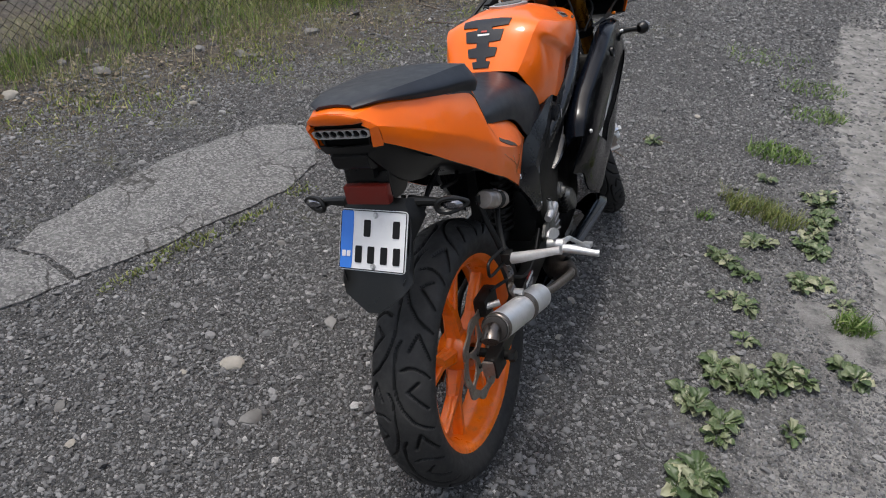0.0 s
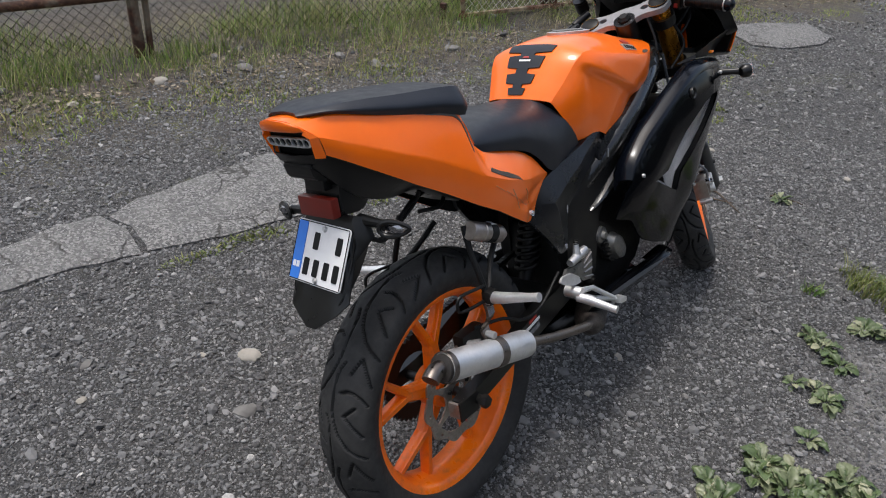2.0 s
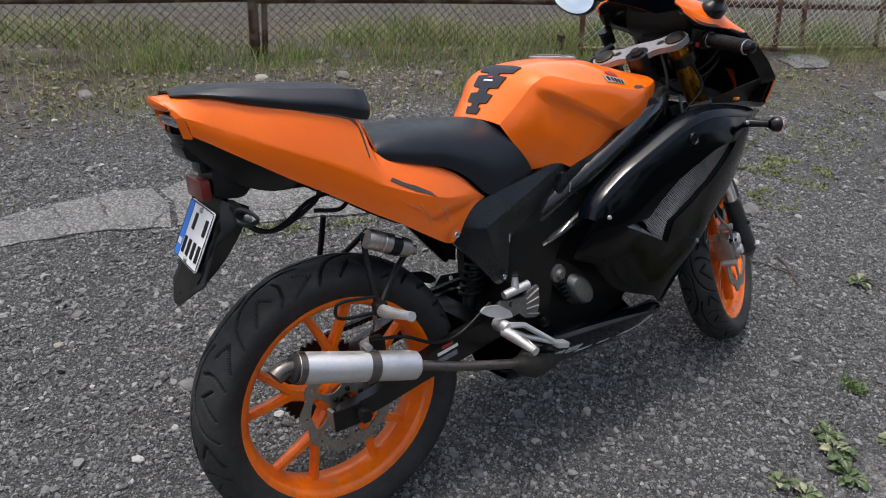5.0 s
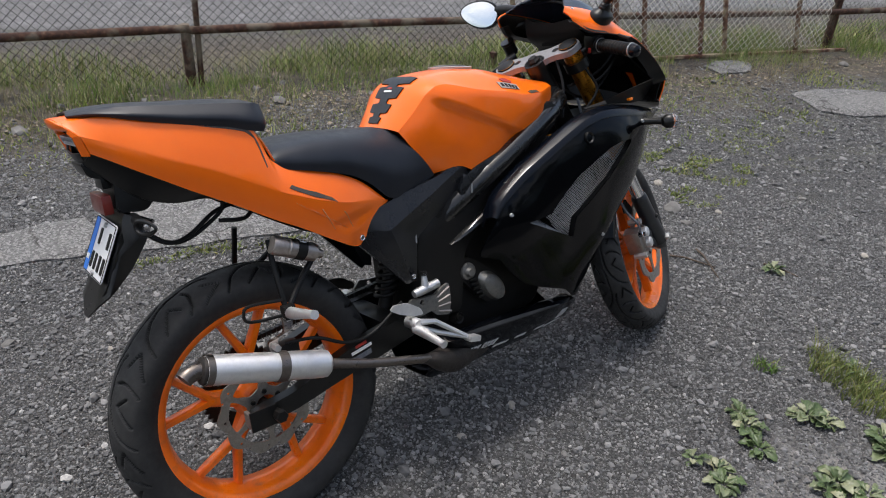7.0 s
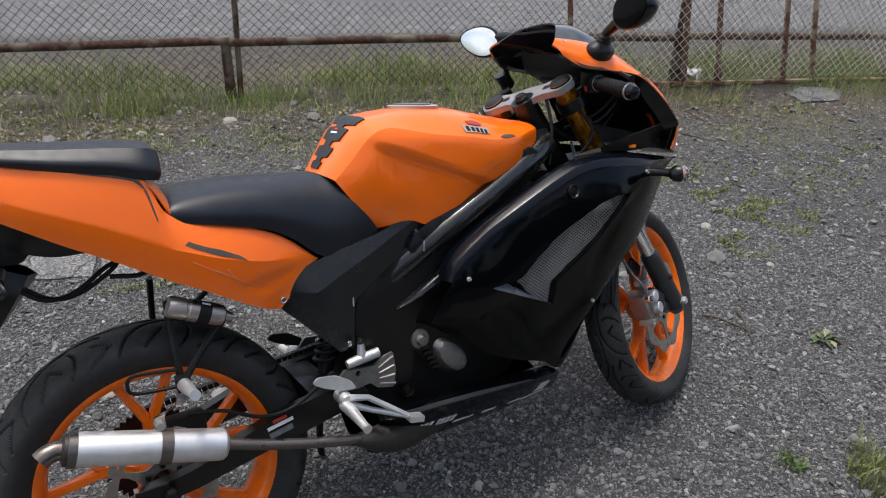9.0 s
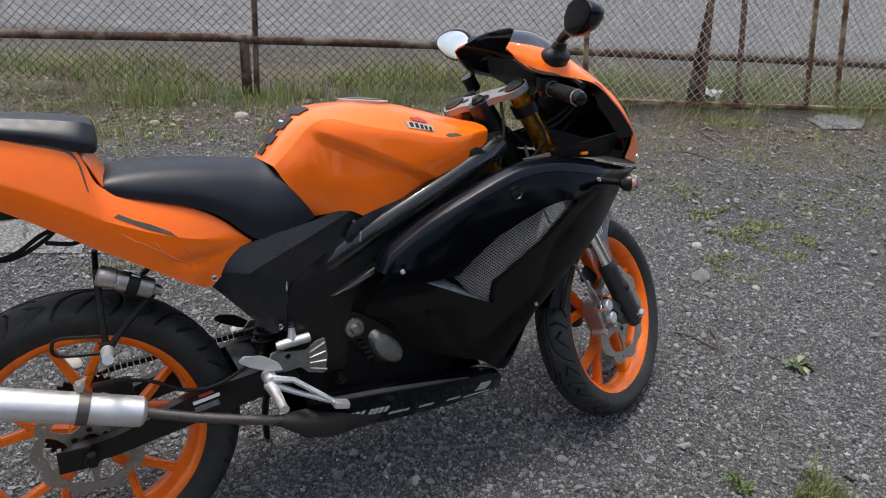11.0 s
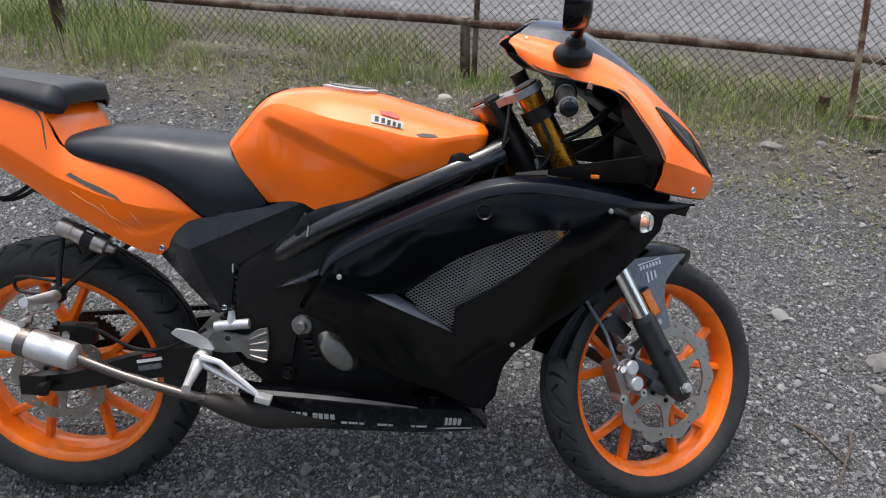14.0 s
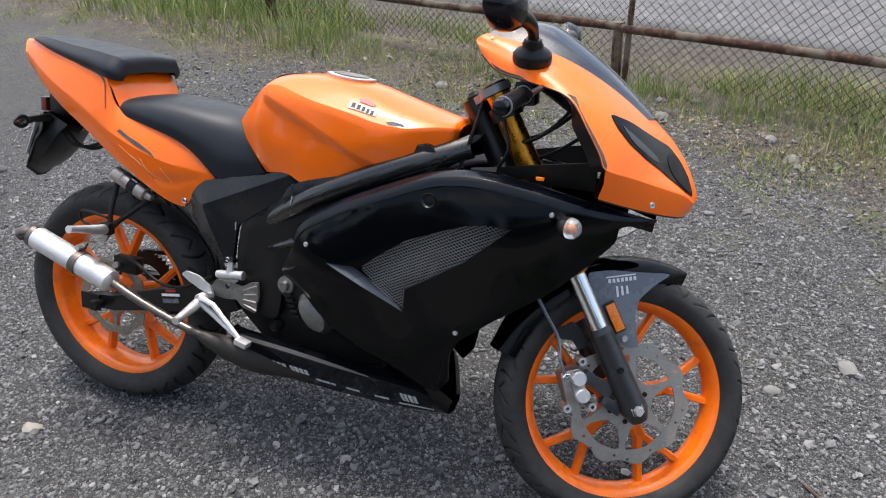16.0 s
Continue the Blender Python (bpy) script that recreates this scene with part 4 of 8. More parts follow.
def on_grid(g, u, v, lift=0.0):
    """A place on a grid surface by its two fractions, lifted off it."""
    n, m = g.shape[0] - 1, g.shape[1] - 1
    a, b = min(max(u, 0), 1) * n, min(max(v, 0), 1) * m
    i, j = min(int(a), n - 1), min(int(b), m - 1)
    s, t = a - i, b - j
    p = (1 - s) * (1 - t) * g[i, j] + s * (1 - t) * g[i + 1, j] + (1 - s) * t * g[i, j + 1] + s * t * g[i + 1, j + 1]
    q = np.cross(g[i + 1, j] - g[i, j], g[i, j + 1] - g[i, j])
    q = q / (np.linalg.norm(q) + 1e-12)
    return p + q * lift


def patch(g, outline, lift, step=0.02, thick=0.0015, sign=1):
    """A thin layer on a grid surface inside an outline of its two fractions."""
    bm = fresh()
    panel(bm, outline, lambda x, z: 0.0, 1.0, (), step)
    for v in bm.verts:
        deep = abs(v.co.y) > 0.5
        v.co = Vector(on_grid(g, v.co.x, v.co.z, sign * (lift - (thick if deep else 0))))
    return bm


def on_tank(outline):
    """Outlines on the tank are laid out over its length without the rounded front end."""
    return [(u * 0.9, v) for u, v in outline]


def outward(g):
    p, q = on_grid(g, 0.4, 0.5), on_grid(g, 0.4, 0.5, 0.01)
    return 1 if q[2] > p[2] else -1


SGN = outward(TANK)
pad = [(0.04, 0.455), (0.04, 0.545), (0.085, 0.55), (0.09, 0.525), (0.115, 0.525), (0.12, 0.57), (0.17, 0.575), (0.175, 0.53), (0.2, 0.53), (0.205, 0.585), (0.265, 0.592), (0.27, 0.535), (0.29, 0.535), (0.30, 0.61), (0.365, 0.615), (0.375, 0.56),
       (0.375, 0.44), (0.365, 0.385), (0.30, 0.39), (0.29, 0.465), (0.27, 0.465), (0.265, 0.408), (0.205, 0.415), (0.2, 0.47), (0.175, 0.47), (0.17, 0.425), (0.12, 0.43), (0.115, 0.475), (0.09, 0.475), (0.085, 0.45)]
pad = [(u * 0.88 - 0.012, 0.508 + (v - 0.5) * 0.8) for u, v in pad]
part("tank_pad", patch(TANK, on_tank(pad), 0.003, 0.015, 0.003, SGN), VINYL, tank, "black notched tank pad")
bm = patch(TANK, on_tank([(0.193, 0.485), (0.193, 0.531), (0.201, 0.531), (0.201, 0.485)]), 0.0045, 0.02, 0.002, SGN)
part("pad_print", bm, WHITE, tank)
bm = patch(TANK, on_tank([(0.209, 0.495), (0.209, 0.52), (0.218, 0.517), (0.218, 0.498)]), 0.0045, 0.02, 0.002, SGN)
part("pad_print", bm, LOGO, tank)
cap = [(0.475 + 0.06 * math.cos(q) * (1.15 if math.cos(q) > 0 else 1), 0.5 + 0.062 * math.sin(q)) for q in (2 * math.pi * k / 28 for k in range(28))]
part("filler_cap", patch(TANK, on_tank(cap), 0.006, 0.03, 0.006, SGN), ALU, tank, "bright aluminium filler cap")
cap = [(0.475 + (u - 0.475) * 0.72, 0.5 + (v - 0.5) * 0.72) for u, v in cap]
part("cap_lid", patch(TANK, on_tank(cap), 0.008, 0.03, 0.004, SGN), GREASY_ALU, tank, "dull grey cap lid")
for flip in (False, True):
    def side_of(o):
        o = [(0.595 + (u - 0.65) * 0.86, 0.345 + (v - 0.36) * 0.8) for u, v in o] if o[0][0] < 0.69 else o
        o = on_tank(o)
        return [(u, 1 - v) for u, v in o] if flip else o
    part("logo_plate", patch(TANK, side_of([(0.585, 0.362), (0.59, 0.325), (0.715, 0.335), (0.71, 0.370)]), 0.0022, 0.02, 0.0015, SGN), SILVERY, tank, "pale logo plate")
    for k in range(5):
        u0 = 0.597 + k * 0.0225
        part("logo_stroke", patch(TANK, side_of([(u0, 0.355), (u0 + 0.002, 0.333), (u0 + 0.015, 0.336), (u0 + 0.013, 0.358)]), 0.0032, 0.02, 0.0015, SGN), INK, tank)
    part("logo_mark", patch(TANK, side_of([(0.612, 0.388), (0.62, 0.372), (0.68, 0.376), (0.69, 0.39), (0.65, 0.402)]), 0.0024, 0.02, 0.0015, SGN), LOGO, tank, "small red mark above the logo")
    part("paint_scrape", patch(TANK, side_of([(0.70, 0.314), (0.715, 0.303), (0.775, 0.306), (0.76, 0.322), (0.72, 0.324)]), 0.0012, 0.02, 0.001, SGN), SCRATCH, tank, "dark scrape in the paint")

# ---- tail unit ----
tail = new("tail_unit")
tail.parent = bike
TAIL = [
    [(-0.290, 0.042, 0.962), (-0.266, 0.070, 0.936), (-0.256, 0.068, 0.903)],
    [(-0.215, 0.071, 0.962), (-0.205, 0.094, 0.909), (-0.198, 0.092, 0.868)],
    [(-0.140, 0.090, 0.940), (-0.133, 0.114, 0.876), (-0.125, 0.108, 0.826)],
    [(-0.050, 0.106, 0.920), (-0.035, 0.130, 0.832), (-0.018, 0.121, 0.764)],
    [(0.045, 0.116, 0.899), (0.050, 0.141, 0.786), (0.062, 0.130, 0.714)],
    [(0.066, 0.118, 0.870), (0.075, 0.144, 0.771), (0.090, 0.133, 0.698)],
    [(0.088, 0.117, 0.824), (0.105, 0.145, 0.757), (0.125, 0.134, 0.678)],
    [(0.150, 0.114, 0.796), (0.165, 0.142, 0.732), (0.175, 0.130, 0.646)],
    [(0.224, 0.111, 0.774), (0.235, 0.133, 0.710), (0.225, 0.121, 0.616)],
    [(0.288, 0.107, 0.741), (0.300, 0.116, 0.697), (0.252, 0.107, 0.603)],
    [(0.350, 0.102, 0.686), (0.352, 0.102, 0.683), (0.264, 0.106, 0.602)],
]


def strip(h_rows, n, m=14):
    """A creased band: smooth along, straight across with a slight belly."""
    a = smooth_rows(h_rows, n)
    out = []
    for r in a:
        row = []
        for i in range(len(r) - 1):
            for t in np.linspace(0, 1, m, endpoint=False):
                p = r[i] * (1 - t) + r[i + 1] * t
                p = p + np.array([0, 0.002 * math.sin(math.pi * t), 0])
                row.append(p)
        row.append(r[-1])
        out.append(row)
    return np.array(out)


SIDE = strip(TAIL, 10)
# a leaf-shaped hollow pressed into the front end of each panel
HOLLOW = [(0.335, 0.683), (0.245, 0.688), (0.165, 0.676), (0.215, 0.640), (0.262, 0.640)]
for row in SIDE:
    for p in row:
        if inside((p[0], p[2]), HOLLOW):
            near = 1.0
            for (ax, az), (bx, bz) in zip(HOLLOW, HOLLOW[1:] + HOLLOW[:1]):
                t = min(1, max(0, ((p[0] - ax) * (bx - ax) + (p[2] - az) * (bz - az)) / ((bx - ax) ** 2 + (bz - az) ** 2)))
                near = min(near, math.hypot(p[0] - ax - t * (bx - ax), p[2] - az - t * (bz - az)))
            p[1] -= 0.006 * float(ease(near / 0.022))
for s in (-1, 1):
    g = SIDE.copy()
    g[..., 1] *= s
    part("tail_panel", sheet(fresh(), g, 0.003 * s), ORANGE, tail, "orange tail panel with a sharp crease and scrapes", 20)
for s in (-1, 1):
    g = SIDE.copy()
    g[..., 1] = s * (g[..., 1] - 0.006)
    part("panel_liner", sheet(fresh(), g, 0.001 * s), MATT, tail, "black inside of the tail panel", 20)
SIDE_R = SIDE.copy()
SIDE_R[..., 1] *= -1
deck = []
for a in smooth_rows(TAIL[:5], 6)[:, 0, :]:
    deck.append(across([(a[0], a[1], a[2]), (a[0] - 0.004, a[1] * 0.7, a[2] + 0.005), (a[0] - 0.006, a[1] * 0.35, a[2] + 0.007), (a[0] - 0.007, 0, a[2] + 0.008)]))
part("tail_deck", sheet(fresh(), deck, 0.003), ORANGE, tail)
wall = []
for x, h, z in ((0.045, 0.116, 0.899), (0.070, 0.117, 0.870), (0.092, 0.116, 0.826), (0.12, 0.112, 0.80)):
    wall.append(across([(x, h, z), (x + 0.008, h * 0.86, z + 0.002), (x + 0.014, h * 0.6, z + 0.002), (x + 0.018, h * 0.3, z), (x + 0.02, 0, z)]))
part("seat_hump_wall", sheet(fresh(), smooth_rows(wall, 4), 0.003), ORANGE, tail)
lip = [across([(-0.290, 0.042, 0.962), (-0.296, 0.028, 0.967), (-0.298, 0, 0.969)]), across([(-0.2842, 0.0488, 0.9556), (-0.2935, 0.036, 0.959), (-0.2985, 0, 0.961)]), across([(-0.2794, 0.0544, 0.9504), (-0.2875, 0.037, 0.950), (-0.2915, 0, 0.951)]), across([(-0.268, 0.052, 0.947), (-0.272, 0.03, 0.947), (-0.273, 0, 0.947)])]
part("tail_lip", sheet(fresh(), smooth_rows(lip, 4), 0.003), ORANGE, tail)
for s in (-1, 1):
    frame_rows = [[(-0.2794, s * 0.0544, 0.9504), (-0.2664, s * 0.0699, 0.9364), (-0.2564, s * 0.0680, 0.903), (-0.256, s * 0.066, 0.899)], [(-0.281, s * 0.050, 0.944), (-0.2765, s * 0.0615, 0.936), (-0.268, s * 0.0545, 0.906), (-0.266, s * 0.053, 0.900)], [(-0.272, s * 0.050, 0.943), (-0.264, s * 0.060, 0.935), (-0.258, s * 0.054, 0.906), (-0.256, s * 0.052, 0.901)]]
    part("lamp_surround", sheet(fresh(), frame_rows, 0.002 * s), ORANGE, tail, "orange edge round the tail light", 20)
low = [across([(-0.262, 0.056, 0.925), (-0.268, 0.05, 0.906), (-0.271, 0.0, 0.903)]), across([(-0.256, 0.066, 0.903), (-0.262, 0.045, 0.890), (-0.264, 0, 0.887)])]
part("tail_lower_lip", sheet(fresh(), low, 0.003), MATT, tail)


def scrape(outline, mat=SCRATCH, label="dark scuff worn through the paint"):
    sg = 1 if (on_grid(SIDE_R, 0.5, 0.5, 0.01) - on_grid(SIDE_R, 0.5, 0.5))[1] < 0 else -1
    part("paint_scrape", patch(SIDE_R, outline, 0.0012, 0.015, 0.0012, sg), mat, tail, label)


scrape([(0.60, 0.40), (0.62, 0.33), (0.66, 0.36), (0.70, 0.37), (0.745, 0.43), (0.76, 0.50), (0.73, 0.47), (0.69, 0.46), (0.65, 0.43)])
scrape([(0.30, 0.015), (0.36, 0.012), (0.405, 0.02), (0.44, 0.1), (0.475, 0.28), (0.46, 0.3), (0.44, 0.22), (0.42, 0.08), (0.39, 0.04)])
pale = painted("pale_scratch", (0.62, 0.36, 0.22), (0.6, 0.25, 0.1), 0.6, 0.0)
for a, b in (((0.66, 0.66), (0.80, 0.80)), ((0.70, 0.62), (0.74, 0.86)), ((0.78, 0.60), (0.83, 0.78)), ((0.60, 0.62), (0.70, 0.72))):
    d = Vector(b) - Vector(a)
    q = Vector((-d.y, d.x)).normalized() * 0.002
    scrape([(a[0] - q.x, a[1] - q.y), (b[0], b[1]), (a[0] + q.x, a[1] + q.y)], pale, "thin pale scratch")

# undertray and tail light
bm = fresh()
under = []
for x, h, top, bot in ((-0.262, 0.045, 0.915, 0.885), (-0.215, 0.055, 0.89, 0.835), (-0.165, 0.062, 0.86, 0.80), (-0.1, 0.07, 0.82, 0.778), (-0.02, 0.08, 0.785, 0.770), (0.08, 0.085, 0.73, 0.712)):
    under.append(across([(x, h, top), (x, h * 0.95, (top + bot) / 2), (x, h * 0.8, bot), (x, 0, bot - 0.004)]))
sheet(bm, smooth_rows(under, 4), 0.003)
part("undertray", bm, MATT, tail, "dusty black plastic undertray")
lamp = new("tail_light")
lamp.parent = tail
bm = fresh()
prism(bm, [(-0.266, 0.945), (-0.256, 0.9), (-0.235, 0.9), (-0.235, 0.945)], -0.059, 0.059, None, 0.004)
part("lamp_housing", bm, INK, lamp, "dark tail light housing")
n = V(-0.97, 0, -0.24).normalized()
cz = V(-0.2700, 0, 0.927)
right = V(0, 1, 0)
upl = n.cross(right).normalized()
if upl.z < 0:
    upl = -upl
mm = Matrix((( right.x, n.x, upl.x, cz.x), (right.y, n.y, upl.y, cz.y), (right.z, n.z, upl.z, cz.z), (0, 0, 0, 1)))
bm = fresh()
holes = [[(-0.045 + k * 0.015 + 0.0070 * math.cos(q), 0.0070 * math.sin(q)) for q in (i * math.pi / 6 for i in range(12))] for k in range(7)]
flat(bm, rounded([(-0.054, -0.009), (0.054, -0.009), (0.058, 0.008), (-0.058, 0.008)], 2, 0.2), holes, -0.001, 0.004, step=0.012)
part("reflector_strip", shifted(bm, mm), BRUSHED, lamp, "silver strip with seven round lights")
for k in range(7):
    bm = lathe(fresh(), [(0, 0.001), (0.003, 0.0015), (0.0063, 0.0), (0.0063, -0.004)], mm @ aim(V(-0.045 + k * 0.015, 0.0005, 0), (0, 1, 0)), 12)
    part("light_cell", bm, GLOSS, lamp)
bm = fresh()
prism(bm, rounded([(-0.272, 0.888), (-0.262, 0.858), (-0.235, 0.85), (-0.215, 0.86), (-0.21, 0.885)], 3, 0.25), -0.036, 0.036, None, 0.004)
box(bm, (-0.232, 0, 0.845), (0.018, 0.05, 0.03), None, 0.004)
prism(bm, rounded([(-0.212, 0.885), (-0.225, 0.83), (-0.232, 0.785), (-0.165, 0.775), (-0.13, 0.80), (-0.16, 0.86)], 3, 0.2), -0.045, 0.045, None, 0.006)
part("plate_bracket", bm, MATT, tail, "black plastic plate bracket")

# ---- plate holder, plate, reflector, indicators ----
PL = Matrix.Translation((-0.2650, -0.006, 0.720)) @ Matrix.Rotation(radians(27), 4, "Y")
flap = new("plate_holder")
flap.parent = bike
bm = fresh()
outline = [(-0.086, 0.078), (-0.1, 0.05), (-0.076, 0.0), (-0.078, -0.075), (-0.06, -0.098), (-0.012, -0.132), (0.012, -0.132), (0.06, -0.098), (0.078, -0.075), (0.076, 0.0), (0.1, 0.05), (0.086, 0.078)]
flat(bm, outline, [], -0.0015, 0.0015, step=0.02)
for v in bm.verts:
    x, t, z = v.co
    fold = max(0, abs(x) - 0.068)
    v.co = PL @ V(0.008 + fold * 1.1 + t, x - (0.4 * fold if x > 0 else -0.4 * fold), z)
part("flap", bm, MATT, flap, "black plastic plate holder with a pointed flap")
bm = fresh()
rows = []
for z, d0, w in ((0.078, 0.10, 0.05), (0.04, 0.085, 0.07), (-0.02, 0.06, 0.072), (-0.08, 0.035, 0.06), (-0.125, 0.012, 0.012)):
    rows.append([tuple(PL @ V(0.010, -w, z)), tuple(PL @ V(d0 * 0.8, -w * 0.8, z)), tuple(PL @ V(d0, 0, z)), tuple(PL @ V(d0 * 0.8, w * 0.8, z)), tuple(PL @ V(0.010, w, z))])
sheet(bm, smooth_rows(rows, 4), 0.003)
part("flap_back", bm, MATT, flap)
plate = new("number_plate")
plate.parent = bike
tagged(plate, "white registration plate with a blue strip")
bm = fresh()
flat(bm, rounded([(-0.070, -0.056), (0.070, -0.056), (0.070, 0.056), (-0.070, 0.056)], 4, 0.07), [], -0.0008, 0.0008, step=0.03)
TURN = Matrix(((0, 1, 0, 0), (-1, 0, 0, 0), (0, 0, 1, 0), (0, 0, 0, 1)))
FACE = PL @ TURN @ Matrix.Rotation(radians(2.5), 4, "Y")
part("plate_sheet", shifted(bm, FACE @ Matrix.Translation((0, -0.001, 0))), WHITE, plate, "white enamelled plate")


def on_plate(x, z, w, h, mat, name, lift=0.003, r=0.12):
    bm = fresh()
    flat(bm, rounded([(x - w / 2, z - h / 2), (x + w / 2, z - h / 2), (x + w / 2, z + h / 2), (x - w / 2, z + h / 2)], 2, r), [], -lift, -lift + 0.001, step=0.05)
    return part(name, shifted(bm, FACE), mat, plate)


on_plate(-0.0545, 0, 0.026, 0.107, BLUE, "blue_strip")
on_plate(-0.0585, -0.026, 0.0075, 0.011, WHITE, "country_bar", 0.0042)
on_plate(-0.0485, -0.026, 0.0075, 0.011, WHITE, "country_bar", 0.0042)
for x, z in ((-0.012, 0.022), (0.048, 0.022), (-0.028, -0.026), (-0.002, -0.026), (0.025, -0.026), (0.051, -0.026)):
    on_plate(x, z, 0.014, 0.031, INK, "character_bar", 0.0034)
for x, z, w, h in ((0, 0.0535, 0.134, 0.0016), (0, -0.0535, 0.134, 0.0016), (0.0675, 0, 0.0016, 0.104), (-0.0675, 0, 0.0016, 0.104)):
    on_plate(x, z, w, h, INK, "border_line", 0.0034)
for z in (0.046, -0.047):
    bm = fresh()
    screw(bm, FACE @ V(0.004, -0.003, z), FACE.to_3x3() @ V(0, -1, 0), 0.0055)
    part("plate_screw", bm, ALU, plate)
bm = fresh()
box(bm, (-0.244, -0.006, 0.804), (0.018, 0.088, 0.036), None, 0.004)
part("rear_reflector", bm, REDDISH, bike, "dark red rear reflector")
for s in (-1, 1):
    sig = new("rear_indicator")
    sig.parent = bike
    y0 = -0.006
    bm = tube(fresh(), [V(-0.205, y0 + s * 0.06, 0.772), V(-0.206, y0 + s * 0.11, 0.772), V(-0.208, y0 + s * 0.122, 0.770)], [0.012, 0.008, 0.010], 10)
    part("stalk", bm, MATT, sig)
    bm = fresh()
    ring = [V(-0.21 + 0.012 * math.cos(q), y0 + s * (0.145 + 0.027 * math.cos(q)), 0.768 + 0.0125 * math.sin(q) * (1 - 0.35 * math.cos(q))) for q in (2 * math.pi * k / 20 for k in range(20))]
    tube(bm, ring, [0.0048 if 3 < k < 17 else 0.0038 for k in range(20)], 8, loop=True)
    part("shell", bm, MATT, sig, "black almond-shaped indicator shell")
    bm = lathe(fresh(), [(0, 0.006), (0.006, 0.005), (0.010, 0.0), (0.006, -0.005), (0, -0.006)], Matrix.Translation((-0.209, y0 + s * 0.144, 0.768)) @ Matrix.Rotation(radians(90), 4, "Y") @ Matrix.Diagonal((0.95, 2.2, 1, 1)), 20)
    part("lens", bm, NEEDLE, sig, "silvery indicator lens")
for k, pts in enumerate(([(-0.19, -0.05, 0.74), (-0.14, -0.05, 0.705), (-0.08, -0.03, 0.70), (-0.02, -0.03, 0.735), (0.03, -0.03, 0.745)], [(-0.18, -0.03, 0.735), (-0.13, -0.03, 0.70), (-0.075, -0.02, 0.693), (-0.01, -0.03, 0.73), (0.0, -0.04, 0.755)], [(-0.02, -0.05, 0.72), (0.03, -0.06, 0.715), (0.06, -0.05, 0.735), (0.07, -0.04, 0.75)])):
    part("wiring", tube(fresh(), curve(pts, 6), 0.0045, 8), INK, bike, "loose black wiring")

# ---- seats ----
def seat(name, rows, label, n=6, at=0):
    g = ridged(rows, at, n) if at else smooth_both([across(r) for r in rows], n, 4)
    bm = sheet(fresh(), g, 0.004)
    return part(name, bm, VINYL, bike, label, 30), g


pillion, PIL = seat("pillion_seat", [
    [(-0.246, 0.036, 0.959), (-0.248, 0.036, 0.963), (-0.246, 0.030, 0.967), (-0.243, 0, 0.969)],
    [(-0.205, 0.070, 0.957), (-0.208, 0.072, 0.963), (-0.200, 0.062, 0.970), (-0.195, 0, 0.973)],
    [(-0.140, 0.091, 0.940), (-0.140, 0.095, 0.951), (-0.138, 0.080, 0.966), (-0.136, 0, 0.971)],
    [(-0.070, 0.104, 0.923), (-0.070, 0.109, 0.938), (-0.068, 0.090, 0.958), (-0.066, 0, 0.964)],
    [(0.010, 0.114, 0.905), (0.010, 0.120, 0.925), (0.014, 0.098, 0.950), (0.016, 0, 0.957)],
    [(0.054, 0.120, 0.892), (0.056, 0.126, 0.914), (0.060, 0.104, 0.944), (0.062, 0, 0.950)],
    [(0.072, 0.118, 0.888), (0.076, 0.122, 0.908), (0.080, 0.100, 0.940), (0.082, 0, 0.946)],
    [(0.082, 0.111, 0.886), (0.088, 0.112, 0.902), (0.091, 0.094, 0.930), (0.093, 0, 0.936)],
    [(0.086, 0.097, 0.885), (0.091, 0.096, 0.892), (0.094, 0.084, 0.902), (0.096, 0, 0.905)],
], "black vinyl pillion pad with a stitched edge", 6, 2)
rider, RID = seat("rider_seat", [
    [(0.078, 0.112, 0.822), (0.076, 0.108, 0.828), (0.078, 0.094, 0.834), (0.086, 0.06, 0.840), (0.090, 0, 0.842)],
    [(0.108, 0.119, 0.806), (0.104, 0.117, 0.826), (0.106, 0.098, 0.842), (0.114, 0.06, 0.850), (0.118, 0, 0.852)],
    [(0.172, 0.119, 0.789), (0.172, 0.119, 0.815), (0.174, 0.098, 0.842), (0.180, 0.055, 0.854), (0.184, 0, 0.857)],
    [(0.255, 0.116, 0.764), (0.255, 0.118, 0.798), (0.252, 0.096, 0.834), (0.250, 0.055, 0.850), (0.250, 0, 0.854)],
    [(0.305, 0.113, 0.735), (0.310, 0.116, 0.778), (0.315, 0.094, 0.822), (0.316, 0.05, 0.843), (0.317, 0, 0.848)],
    [(0.362, 0.110, 0.688), (0.375, 0.114, 0.748), (0.378, 0.092, 0.806), (0.375, 0.05, 0.835), (0.374, 0, 0.842)],
    [(0.425, 0.108, 0.697), (0.426, 0.111, 0.744), (0.414, 0.096, 0.795), (0.402, 0.055, 0.832), (0.400, 0, 0.838)],
    [(0.488, 0.106, 0.716), (0.468, 0.108, 0.748), (0.438, 0.100, 0.788), (0.412, 0.060, 0.828), (0.408, 0, 0.834)],
], "black textured vinyl rider seat")

# ---- frame, side panels, engine ----
def both(name, outline, wide, mat, label, thick=0.004, holes=(), step=0.02, parent=None):
    out = []
    for s in (-1, 1):
        bm = panel(fresh(), outline, wide, thick, holes, step, s, 0.004)
        out.append(part(name, bm, mat, parent or bike, label, 40))
    return out


